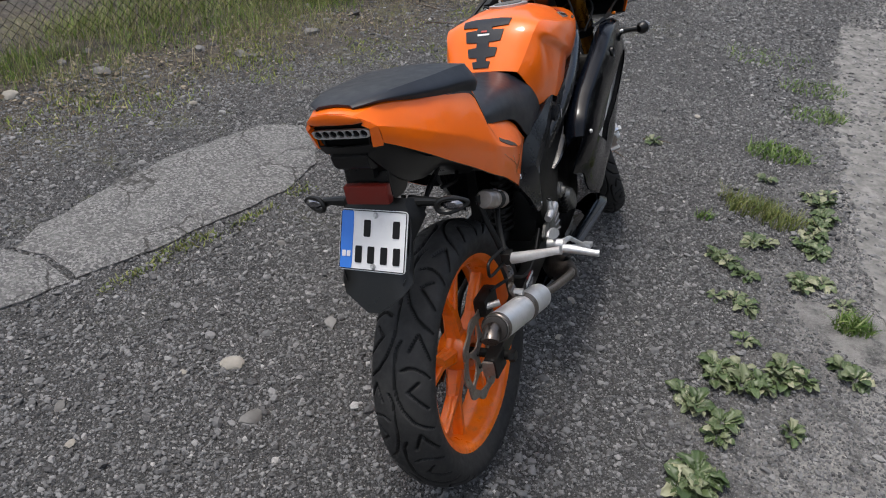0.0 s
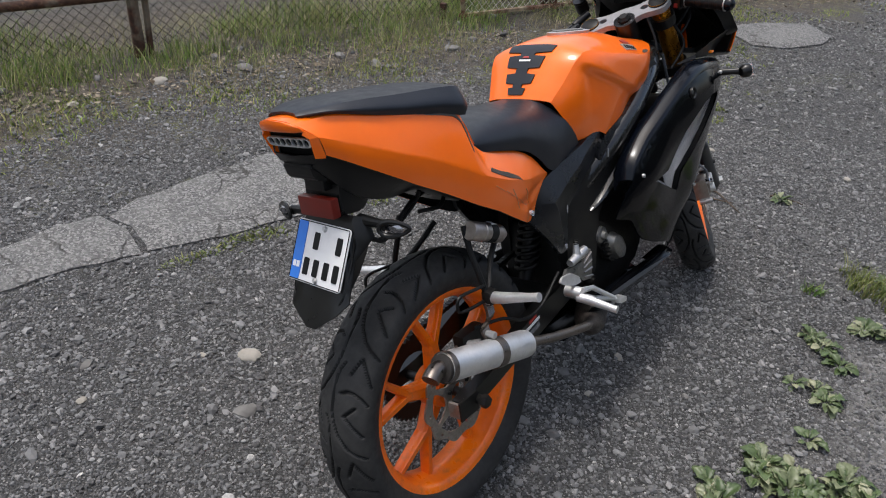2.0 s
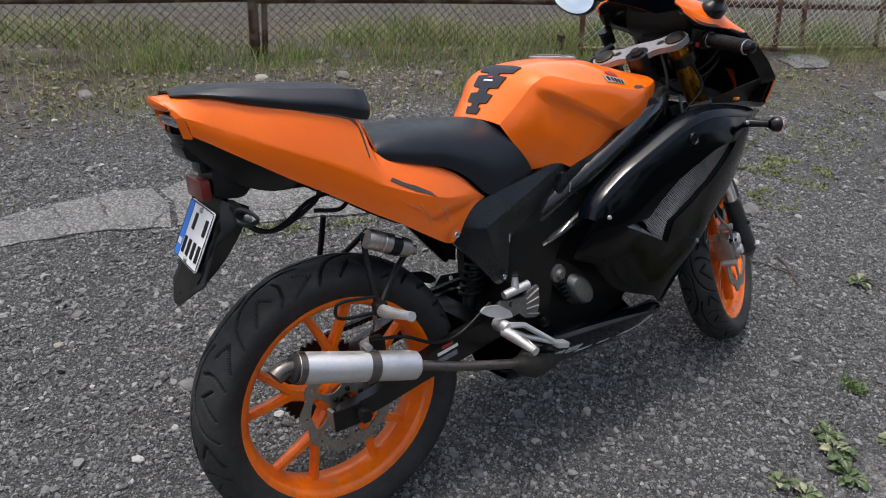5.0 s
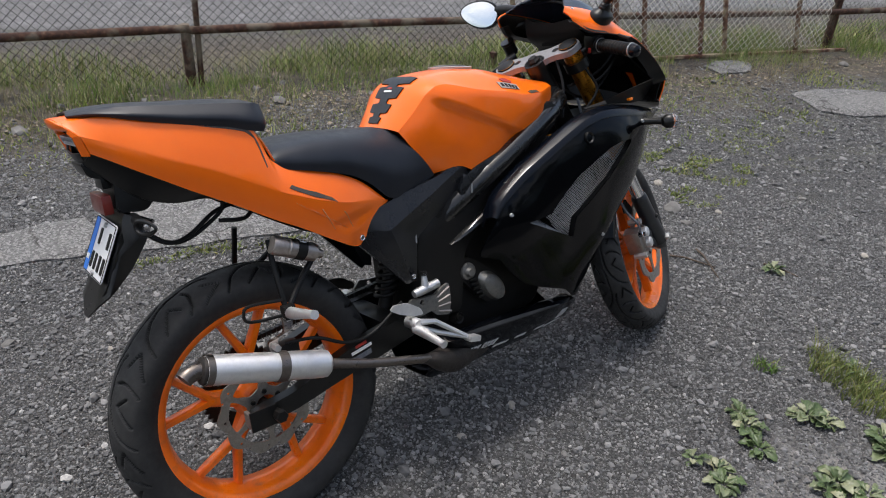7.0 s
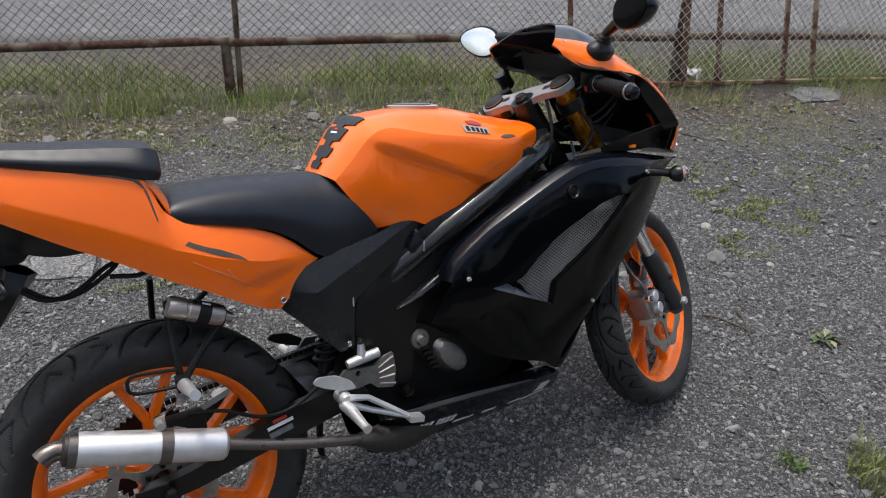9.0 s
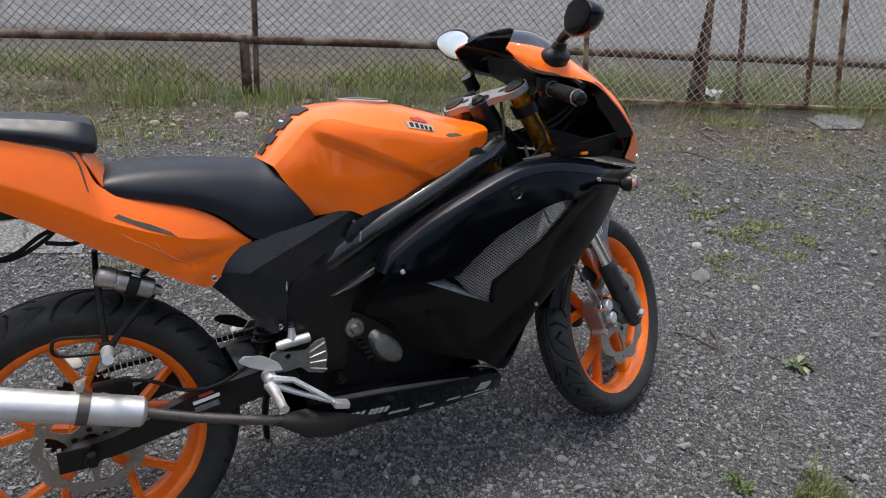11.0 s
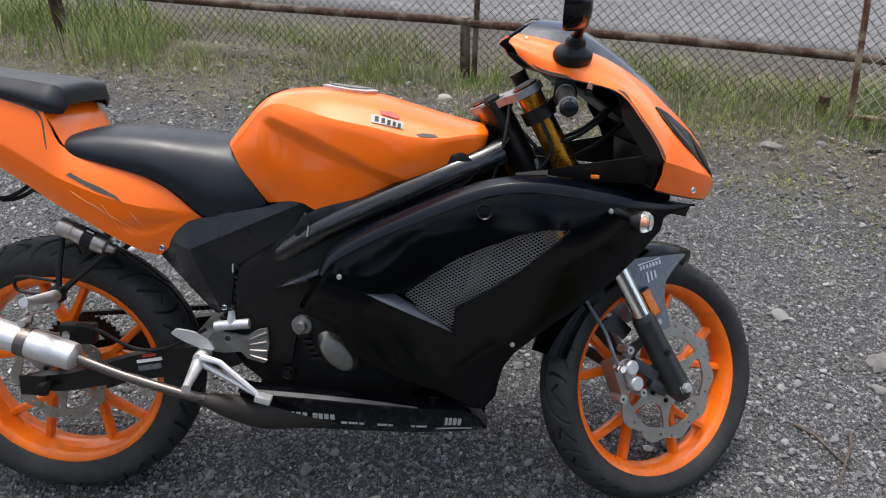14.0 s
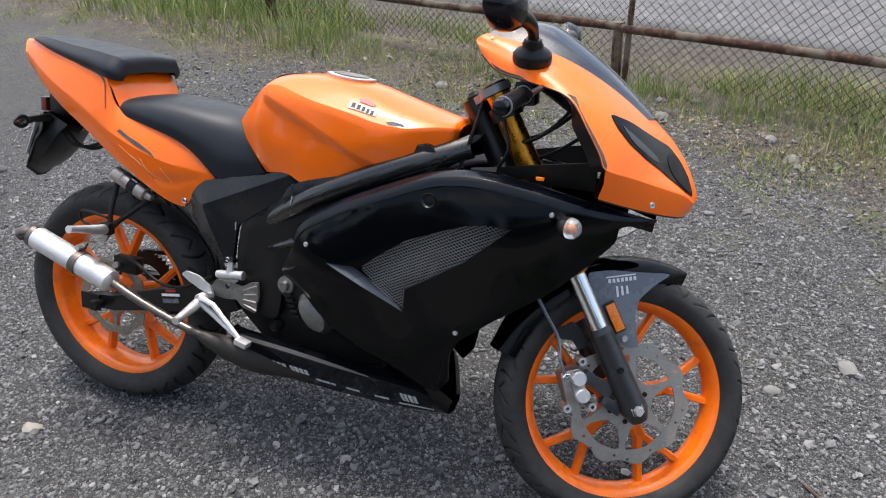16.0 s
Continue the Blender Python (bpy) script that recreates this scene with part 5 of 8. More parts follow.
side_wide = Surface([(0.25, 0.64, 0.104), (0.27, 0.61, 0.105), (0.38, 0.69, 0.108), (0.49, 0.712, 0.108), (0.56, 0.722, 0.108), (0.60, 0.705, 0.110), (0.40, 0.485, 0.100), (0.42, 0.59, 0.112), (0.33, 0.60, 0.118), (0.46, 0.66, 0.117)])
FOLD = [(0.56, 0.722), (0.334, 0.622), (0.387, 0.481)]


def folded(x, z):
    """Half width of the side panel with its raised fold."""
    p, near = Vector((x, z)), 1.0
    for a, b in zip(FOLD, FOLD[1:]):
        a, b = Vector(a), Vector(b)
        t = min(1, max(0, (p - a).dot(b - a) / (b - a).length_squared))
        near = min(near, (p - a.lerp(b, t)).length)
    return side_wide(x, z) + 0.015 * max(0.0, 1 - near / 0.055) - 0.003


FACES = [[(0.247, 0.636), (0.262, 0.652), (0.300, 0.668), (0.377, 0.689), (0.489, 0.713), (0.520, 0.723), (0.548, 0.728), FOLD[0], FOLD[1]],
         [(0.247, 0.636), FOLD[1], FOLD[2], (0.380, 0.477), (0.372, 0.478), (0.302, 0.558), (0.262, 0.602), (0.250, 0.618)],
         [FOLD[0], (0.572, 0.727), (0.592, 0.721), (0.601, 0.709), (0.589, 0.695), (0.462, 0.612), (0.424, 0.584), (0.416, 0.572), (0.410, 0.53), (0.404, 0.476), FOLD[2], FOLD[1]]]
for s in (-1, 1):
    bm = fresh()
    for face in FACES:
        panel(bm, face, folded, 0.012, (), 0.014, s)
    part("side_panel", bm, DUSTY, bike, "dusty black plastic side panel with a sharp fold", 40)
    part("chafe_mark", box(fresh(), (0, 0, 0), (0.0035, 0.002, 0.028), Matrix.Translation((0.4135, s * (folded(0.4135, 0.58) - 0.0002), 0.582)) @ Matrix.Rotation(0.06, 4, "Y"), 0.0008), DIRTY_WHITE, bike, "pale scrape on the panel's edge")
for x, z, h in ((0.567, 0.703, 0.112), (0.269, 0.619, 0.109), (0.392, 0.491, 0.109)):
    for s in (-1, 1):
        part("panel_screw", screw(fresh(), V(x, s * h, z), (0, s, 0), 0.0075), CHROME, bike, "bright screw")
beam_wide = Surface([(0.93, 0.87, 0.062), (0.90, 0.81, 0.085), (0.80, 0.78, 0.118), (0.72, 0.74, 0.128), (0.65, 0.71, 0.130), (0.55, 0.65, 0.126), (0.5, 0.58, 0.12), (0.45, 0.50, 0.112)])
both("frame_beam", rounded([(0.950, 0.850), (0.985, 0.860), (0.975, 0.845), (0.905, 0.800), (0.761, 0.738), (0.646, 0.690), (0.585, 0.650), (0.553, 0.636), (0.545, 0.668), (0.560, 0.695), (0.60, 0.716), (0.715, 0.747), (0.830, 0.783), (0.909, 0.818)], 2, 0.2), beam_wide, DUSTY, "worn black alloy frame beam", 0.034)
lower_wide = Surface([(0.58, 0.68, 0.116), (0.48, 0.62, 0.112), (0.43, 0.53, 0.106), (0.50, 0.44, 0.108), (0.57, 0.52, 0.116), (0.66, 0.62, 0.118), (0.78, 0.71, 0.11)])
both("frame_plate", rounded([(0.580, 0.692), (0.486, 0.634), (0.428, 0.587), (0.415, 0.53), (0.412, 0.43), (0.45, 0.36), (0.53, 0.36), (0.545, 0.45), (0.555, 0.515), (0.622, 0.586), (0.70, 0.655), (0.80, 0.722), (0.77, 0.735), (0.65, 0.69)], 2, 0.18), lower_wide, DARK, "greasy dark frame plate", 0.03)
for s in (-1, 1):
    spine = curve([(0.50, s * 0.100, 0.605), (0.60, s * 0.124, 0.668), (0.72, s * 0.129, 0.728), (0.84, s * 0.116, 0.781), (0.92, s * 0.096, 0.812), (0.972, s * 0.074, 0.834)], 6)
    rows = [[(p.x - 0.4 * u, p.y + s * o, p.z + u) for u, o in ((-0.022, 0.001), (-0.018, 0.008), (-0.010, 0.0125), (0.0, 0.0135), (0.010, 0.011), (0.018, 0.0055), (0.023, -0.003), (0.024, -0.012))] for p in spine]
    part("frame_bar", sheet(fresh(), rows, 0.003), RUBBED, bike, "worn black round-edged frame bar", 50)
    spine = curve([(0.505, s * 0.108, 0.540), (0.54, s * 0.118, 0.554), (0.60, s * 0.120, 0.578), (0.68, s * 0.118, 0.615)], 5)
    rows = [[(p.x - 0.4 * u * k, p.y + s * o, p.z + u * k) for u, o in ((-0.014, 0.0), (-0.009, 0.008), (0.0, 0.011), (0.009, 0.008), (0.015, 0.0), (0.017, -0.008))] for p in spine for k in (min(1.0, 0.15 + 9 * (p.x - 0.505)),)]
    part("frame_brace", sheet(fresh(), rows, 0.003), RUBBED, bike, "black frame brace", 25)
    part("chafe_mark", box(fresh(), (0, 0, 0), (0.003, 0.002, 0.022), Matrix.Translation((0.576, s * 0.133, 0.668)) @ Matrix.Rotation(0.15, 4, "Y"), 0.0008), ALU, bike, "pale chafed strip")
engine = new("engine")
engine.parent = bike
bm = fresh()
prism(bm, rounded([(0.40, 0.36), (0.43, 0.52), (0.56, 0.56), (0.70, 0.60), (0.86, 0.66), (0.92, 0.58), (0.84, 0.42), (0.82, 0.30), (0.70, 0.27), (0.5, 0.28)], 3, 0.2), -0.082, 0.082, None, 0.01)
part("crankcase", bm, DARK, engine, "dark oily engine block")
for k in range(6):
    part("cylinder_fin", box(fresh(), (0.80 + k * 0.012, 0, 0.50 + k * 0.03), (0.15, 0.17, 0.008), None, 0.002), DARK, engine)
bm = lathe(fresh(), [(0, 0.03), (0.024, 0.029), (0.031, 0.025), (0.035, 0.014), (0.039, 0.008), (0.040, -0.02)], aim(V(0.630, -0.098, 0.396), (0.05, -1, 0.0)) @ Matrix.Rotation(radians(40), 4, "Z") @ Matrix.Diagonal((0.8, 1.42, 1.0, 1)), 32)
part("clutch_cover", bm, GREASY_ALU, engine, "worn aluminium clutch cover")
bm = lathe(fresh(), [(0, 0.028), (0.009, 0.028), (0.011, 0.024), (0.013, 0.020), (0.021, 0.018), (0.023, 0.010), (0.023, -0.02)], aim(V(0.556, -0.098, 0.456), (0, -1, 0)), 24)
part("oil_pump_cover", bm, GREASY_ALU, engine, "small round aluminium cover")
bm = prism(fresh(), rounded([(0.522, 0.478), (0.545, 0.496), (0.574, 0.486), (0.652, 0.430), (0.668, 0.385), (0.645, 0.350), (0.610, 0.356), (0.566, 0.404), (0.530, 0.446)], 3, 0.22), -0.108, -0.06, None, 0.005)
part("clutch_housing", bm, DARK, engine, "dark cast clutch housing")
bm = fresh()
for k in range(5):
    box(bm, (0.563 + k * 0.006, -0.11, 0.435 - k * 0.013), (0.02, 0.02, 0.006), None, 0.001)
part("cover_ribs", bm, DARK, engine)
for x, z, r in ((0.46, 0.40, 0.022), (0.52, 0.34, 0.017), (0.49, 0.46, 0.014)):
    part("engine_bolt", screw(fresh(), V(x, -0.095, z), (0, -1, 0), r, 0.012), DARK, engine)
bm = prism(fresh(), rounded([(0.88, 0.40), (0.96, 0.42), (1.06, 0.70), (0.98, 0.72)], 3, 0.15), -0.13, 0.13, None, 0.006)
part("radiator", bm, DARK, bike, "dark radiator behind the fairing")
airbox = prism(fresh(), rounded([(0.45, 0.62), (0.60, 0.72), (0.88, 0.84), (0.93, 0.80), (0.80, 0.70), (0.60, 0.58)], 3, 0.2), -0.112, 0.112, None, 0.01)
part("airbox", airbox, INK, bike)
subframe = prism(fresh(), rounded([(-0.15, 0.85), (0.05, 0.74), (0.25, 0.64), (0.40, 0.66), (0.38, 0.73), (0.2, 0.78), (0.0, 0.87)], 3, 0.2), -0.08, 0.08, None, 0.01)
part("seat_base", subframe, INK, bike)

# ---- swinging arm, shock, chain ----
arm = new("swinging_arm")
arm.parent = bike
for s in (-1, 1):
    y = s * 0.098
    bm = prism(fresh(), rounded([(-0.05, 0.284), (-0.05, 0.317), (0.05, 0.328), (0.18, 0.372), (0.27, 0.392), (0.40, 0.41), (0.43, 0.36), (0.30, 0.335), (0.16, 0.310), (0.04, 0.286)], 3, 0.2), y - 0.014, y + 0.014, None, 0.006)
    part("arm_leg", bm, MATT, arm, "black swinging arm leg")
    part("adjuster", box(fresh(), (-0.03, s * 0.115, 0.3), (0.06, 0.006, 0.045), None, 0.002), DARK, arm)
    part("chain_tug", box(fresh(), (-0.056, s * 0.1, 0.3), (0.008, 0.03, 0.035), None, 0.002), STEEL, arm)
for y0, mat, z0, w in ((-0.1135, LOGO, 0.377, 0.03), (-0.1135, WHITE, 0.366, 0.055), (-0.1135, SLATE, 0.350, 0.05)):
    part("warning_sticker", box(fresh(), (0, 0, 0), (w, 0.0016, 0.007 if mat is not SLATE else 0.012), Matrix.Translation((0.225, y0, z0)) @ Matrix.Rotation(radians(-10), 4, "Y"), 0), mat, arm, "small printed sticker bar")
part("arm_bridge", box(fresh(), (0.33, 0, 0.375), (0.06, 0.18, 0.05), None, 0.01), MATT, arm)
coil = [V(0.375 + 0.026 * math.cos(q) + 0.006 * q / 6.28, 0.026 * math.sin(q), 0.42 + 0.017 * q / 6.28) for q in np.linspace(0, 2 * math.pi * 8, 130)]
part("shock_spring", tube(fresh(), coil, 0.0055, 8), DARK, bike, "dark shock absorber spring")
part("shock_body", tube(fresh(), [V(0.368, 0, 0.39), V(0.436, 0, 0.59)], 0.018, 14), DARK, bike)
chain = fresh()
for top in (0, 1):
    a = V(0.0, 0.065, 0.3 + (0.1 if top else -0.1))
    b = V(0.46, 0.065, 0.40 + (0.04 if top else -0.04))
    for k in range(36):
        box(chain, (0, 0, 0), (0.0105, 0.014, 0.011), Matrix.Translation(a.lerp(b, (k + 0.5) / 36)) @ Matrix.Rotation(-math.atan2(b.z - a.z, b.x - a.x), 4, "Y"), 0.0)
tagged(part("drive_chain", chain, DARK, bike, "greasy drive chain"), kind="stuff")
part("rear_caliper", box(fresh(), (0.055, -0.066, 0.405), (0.075, 0.03, 0.045), Matrix.Rotation(0, 4, "Y"), 0.008), DARK, bike, "dirty rear brake caliper")
part("caliper_pin", tube(fresh(), [V(0.03, -0.075, 0.405), V(0.045, -0.105, 0.41)], 0.008, 10), ALU, bike)
part("rear_brake_hose", tube(fresh(), curve([(0.06, -0.08, 0.43), (0.12, -0.11, 0.43), (0.19, -0.115, 0.395), (0.26, -0.115, 0.395), (0.35, -0.11, 0.44)], 6), 0.004, 8), INK, bike)

# ---- silencer and pipe ----
silencer = new("silencer")
silencer.parent = bike
a, b = V(-0.150, -0.173, 0.476), V(0.104, -0.180, 0.397)
d = (b - a).normalized()
L = (b - a).length
bm = lathe(fresh(), [(0.012, -0.002), (0.024, 0.0), (0.0285, 0.006), (0.0295, 0.014), (0.0295, L - 0.016), (0.0285, L - 0.006), (0.023, L), (0.011, L + 0.004)], aim(a, d), 36)
part("can", bm, BRUSHED, silencer, "bright aluminium silencer can")
bm = lathe(fresh(), [(0.0305, 0.004), (0.0305, 0.016), (0.0295, 0.017), (0.0295, 0.003)], aim(a, d), 36, loop=True)
part("end_band", bm, BROWNED, silencer)
t0 = a - d * 0.0
bm = lathe(fresh(), [(0.0, 0.006), (0.018, 0.006), (0.0262, 0.003), (0.0268, -0.004)], aim(t0, -d), 32)
part("end_cap", bm, SOOT, silencer, "dark end cap of the silencer")
exit_ = curve([t0, t0 - d * 0.014 + V(0, 0, -0.001), t0 - d * 0.030 + V(0, -0.003, -0.008), t0 - d * 0.040 + V(0, -0.005, -0.016)], 4)
part("outlet", tube(fresh(), exit_ + exit_[:3:-1], [0.0170] * len(exit_) + [0.0150] * (len(exit_) - 4), 24, cap=False), BROWNED, silencer, "browned steel outlet")
part("outlet_bore", tube(fresh(), [exit_[5], exit_[6]], 0.0152, 20), INK, silencer)
c = a + d * 0.158
bm = lathe(fresh(), [(0.0300, -0.010), (0.0318, -0.010), (0.0318, 0.010), (0.0300, 0.010)], aim(c, d), 36, loop=True)
part("clamp_band", bm, BROWNED, silencer, "rust-browned clamp band")
bm = fresh()
strap = [c + V(0, 0.010, 0.030), c + V(0.004, 0.022, 0.050), V(0.044, -0.142, 0.485), V(0.052, -0.128, 0.517)]
rings = [[bm.verts.new(p + V(0.010 * cx, 0.0035 * cy, 0.002 * cx)) for cx, cy in ((-1, -1), (1, -1), (1, 1), (-1, 1))] for p in curve(strap, 4)]
ring_faces(bm, rings)
part("clamp_bracket", bm, BROWNED, silencer, "flat bent steel bracket")
for p in (c + V(0, 0.004, 0.040), V(0.050, -0.134, 0.508)):
    part("bracket_bolt", lathe(fresh(), [(0, 0.010), (0.0075, 0.010), (0.0075, -0.010), (0, -0.010)], aim(p, (0, -1, 0)), 6), ALU, silencer)
bm = tube(fresh(), curve([b - d * 0.004, V(0.20, -0.184, 0.362), V(0.316, -0.186, 0.327), V(0.36, -0.178, 0.312)], 5), 0.0105, 16)
part("pipe", bm, BROWNED, silencer, "dull steel exhaust pipe")
spine = curve([(0.335, -0.183, 0.320), (0.375, -0.171, 0.302), (0.425, -0.143, 0.274), (0.485, -0.106, 0.250), (0.56, -0.07, 0.24), (0.65, -0.04, 0.238), (0.78, -0.01, 0.25)], 5)
bm = tube(fresh(), spine, [float(np.interp(k, (0, 3, 14, 22, 30), (0.0105, 0.0125, 0.040, 0.044, 0.03))) for k in range(len(spine))], 20)
part("expansion_chamber", bm, SOOT, silencer, "dark rusty expansion chamber")

# passenger hangers with pegs, and the small silver canister
for s in (-1, 1):
    hang = new("passenger_footrest")
    hang.parent = bike
    bm = fresh()
    tube(bm, curve([(0.060, s * 0.088, 0.665), (0.056, s * 0.1, 0.615), (0.054, s * 0.118, 0.565), (0.056, s * 0.13, 0.515)], 4), 0.0065, 8)
    tube(bm, curve([(0.165, s * 0.088, 0.612), (0.12, s * 0.1, 0.575), (0.075, s * 0.122, 0.535), (0.058, s * 0.13, 0.512)], 4), 0.0065, 8)
    tube(bm, curve([(0.050, s * 0.13, 0.545), (-0.02, s * 0.128, 0.553), (-0.035, s * 0.128, 0.54), (-0.025, s * 0.128, 0.52), (0.05, s * 0.13, 0.512)], 4), 0.0035, 8)
    part("hanger", bm, INK, hang, "black tubular peg hanger")
    bm = box(fresh(), (0.056, s * 0.136, 0.519), (0.026, 0.022, 0.03), None, 0.004)
    part("peg_mount", bm, DARK, hang)
    bm = tube(fresh(), [V(0.056, s * 0.146, 0.519), V(0.056, s * 0.165, 0.522), V(0.055, s * 0.242, 0.540 if s < 0 else 0.510), V(0.055, s * 0.258, 0.543 if s < 0 else 0.509)], [0.013, 0.0125, 0.0085, 0.0095], 12)
    part("peg", bm, BRUSHED, hang, "white-silver folding footpeg")
bm = lathe(fresh(), [(0.0, -0.004), (0.018, -0.002), (0.0205, 0.002), (0.0205, 0.028), (0.019, 0.03), (0.019, 0.034), (0.0205, 0.036), (0.0205, 0.09), (0.019, 0.1), (0.012, 0.104), (0.009, 0.118), (0, 0.119)], aim(V(0.060, -0.103, 0.657), (0.105, 0.0, -0.048)), 28)
can = part("canister", bm, TINTED, bike, "small silver canister with a dark label")
bm = lathe(fresh(), [(0.0204, 0.052), (0.0212, 0.052), (0.0212, 0.074), (0.0204, 0.074)], aim(V(0.060, -0.103, 0.657), (0.105, 0.0, -0.048)), 28, loop=True)
part("canister_label", bm, INK, can, "dark label with pale bars")
for k in range(3):
    q = radians(-35 + k * 32)
    m = aim(V(0.060, -0.103, 0.657), (0.105, 0.0, -0.048))
    part("label_bar", box(fresh(), (0, 0, 0), (0.004, 0.0012, 0.016), m @ Matrix.Rotation(q, 4, "Z") @ Matrix.Translation((0, 0.0215, 0.063)), 0), WHITE, can)

# ---- rider footrests with the brake pedal ----
for s in (-1, 1):
    rest = new("rider_footrest")
    rest.parent = bike
    y = s * 0.118
    bm = fresh()
    flat(bm, rounded([(0.350, 0.415), (0.362, 0.395), (0.395, 0.392), (0.425, 0.396), (0.440, 0.380), (0.478, 0.370), (0.487, 0.410), (0.484, 0.450), (0.464, 0.446), (0.440, 0.432), (0.395, 0.436), (0.37, 0.44)], 3, 0.15), [[(0.40 + 0.007 * math.cos(q), 0.425 + 0.007 * math.sin(q)) for q in (0, 1.05, 2.09, 3.14, 4.19, 5.24)]], y - 0.004, y + 0.004, step=0.02)
    part("bracket", bm, GREASY_ALU, rest, "cast aluminium footrest bracket")
    for k in range(4):
        q0, q1 = V(0.446, y + s * 0.004, 0.388 + k * 0.012), V(0.482, y + s * 0.005, 0.378 + k * 0.021)
        part("bracket_rib", tube(fresh(), [q0, q1], [0.0022, 0.003], 6), TINTED, rest)
    bm = fresh()
    flat(bm, rounded([(0.290, 0.446), (0.302, 0.456), (0.340, 0.450), (0.372, 0.428), (0.380, 0.410), (0.350, 0.414), (0.312, 0.431)], 3, 0.25), [], s * 0.15 - 0.003, s * 0.15 + 0.003, step=0.02)
    part("heel_plate", bm, BRUSHED if s < 0 else DARK, rest, "polished heel plate" if s < 0 else "dark heel plate")
    bm = fresh()
    tube(bm, [V(0.345, s * 0.16, 0.388), V(0.35, s * 0.185, 0.384), V(0.352, s * 0.245, 0.374), V(0.353, s * 0.258, 0.372)], [0.011, 0.0125, 0.0085, 0.0095], 12)
    part("peg", bm, BRUSHED, rest, "silver footpeg with a round tip")
    bm = lathe(fresh(), [(0, 0.012), (0.013, 0.012), (0.015, 0.008), (0.015, -0.03), (0, -0.03)], aim(V(0.352, s * 0.158, 0.395), (0, s, 0)), 20)
    part("pivot", bm, ALU, rest)
    if s < 0:
        for q0, q1 in (((0.355, -0.168, 0.402), (0.395, -0.172, 0.392)), ((0.358, -0.165, 0.385), (0.40, -0.170, 0.362))):
            bm = tube(fresh(), [V(*q0), V(*q1), V(0.476, -0.186, 0.328)], [0.008, 0.0065, 0.006], 8)
            part("pedal_arm", bm, BRUSHED, rest, "forked aluminium brake pedal")
        bm = fresh()
        box(bm, (0, 0, 0), (0.034, 0.026, 0.014), Matrix.Translation((0.488, -0.19, 0.322)) @ Matrix.Rotation(0.25, 4, "Y"), 0.004)
        part("pedal_pad", bm, BRUSHED, rest)
        bm = tube(fresh(), [V(0.375, -0.128, 0.455), V(0.385, -0.128, 0.456), V(0.448, -0.126, 0.462)], [0.009, 0.0105, 0.011], 14)
        tube(bm, [V(0.41, -0.127, 0.458), V(0.412, -0.124, 0.495)], [0.011, 0.006], 10)
        part("rear_master_cylinder", bm, ALU, rest, "silver rear brake cylinder")
        part("spring", tube(fresh(), [V(0.412 + 0.006 * math.cos(q), -0.126 + 0.006 * math.sin(q), 0.49 + 0.004 * q / 6.28) for q in np.linspace(0, 15, 40)], 0.0015, 6), DARK, rest)
bm = fresh()
tube(bm, curve([(0.43, 0.10, 0.32), (0.40, 0.17, 0.20), (0.40, 0.205, 0.09), (0.405, 0.220, 0.050)], 5), 0.009, 10)
box(bm, (0.41, 0.2225, 0.060), (0.05, 0.03, 0.008), Matrix.Rotation(0, 4, "X"), 0.002)
part("side_stand", bm, DARK, bike, "black steel side stand")

# ---- fairing ----
fair_wide = Surface([
    (0.567, 0.523, 0.158), (0.60, 0.40, 0.140), (0.647, 0.591, 0.188), (0.69, 0.684, 0.176), (0.757, 0.718, 0.185), (0.889, 0.774, 0.190), (0.928, 0.734, 0.200), (0.99, 0.797, 0.188), (0.704, 0.566, 0.195),
    (0.878, 0.479, 0.174), (1.08, 0.70, 0.204), (1.05, 0.60, 0.190), (1.19, 0.734, 0.176), (1.137, 0.786, 0.172), (1.315, 0.740, 0.116), (1.365, 0.738, 0.092), (1.28, 0.686, 0.118), (1.20, 0.62, 0.148), (1.10, 0.53, 0.160), (1.004, 0.433, 0.165), (0.976, 0.306, 0.112), (0.95, 0.266, 0.105),
    (0.918, 0.30, 0.135), (0.787, 0.34, 0.155), (0.654, 0.40, 0.150), (0.78, 0.40, 0.165), (0.65, 0.47, 0.172)])
TOPLINE = [(0.602, 0.593), (0.624, 0.639), (0.691, 0.684), (0.757, 0.718), (0.889, 0.776), (0.967, 0.798), (1.045, 0.801), (1.137, 0.788), (1.219, 0.771), (1.30, 0.752), (1.368, 0.738)]
INSET = []
for i, ((x, z), w) in enumerate(zip(TOPLINE, (0.012, 0.024, 0.028, 0.028, 0.028, 0.029, 0.03, 0.03, 0.028, 0.02, 0.0))):
    a, b = Vector(TOPLINE[max(i - 1, 0)]), Vector(TOPLINE[min(i + 1, 10)])
    d = (b - a).normalized()
    INSET.append((x + d.y * w, z - d.x * w))
FAIR = rounded([(0.562, 0.500)] + INSET + [(1.330, 0.727), (1.300, 0.717), (1.298, 0.686), (1.250, 0.630), (1.190, 0.570), (1.132, 0.526), (1.070, 0.482), (1.006, 0.428), (0.986, 0.390), (0.979, 0.345), (0.976, 0.300), (0.95, 0.266), (0.91, 0.285), (0.86, 0.325), (0.76, 0.362), (0.70, 0.392), (0.66, 0.43), (0.62, 0.48)], 2, 0.18)
WINDOW = [(0.781, 0.561), (0.826, 0.600), (0.882, 0.641), (0.939, 0.667), (1.006, 0.694), (1.052, 0.703), (1.104, 0.702), (1.010, 0.615), (0.942, 0.568), (0.884, 0.530), (0.878, 0.473), (0.838, 0.497)]
BEHIND = [(0.93 + (x - 0.93) * 1.05, 0.60 + (z - 0.60) * 1.06) for x, z in WINDOW]
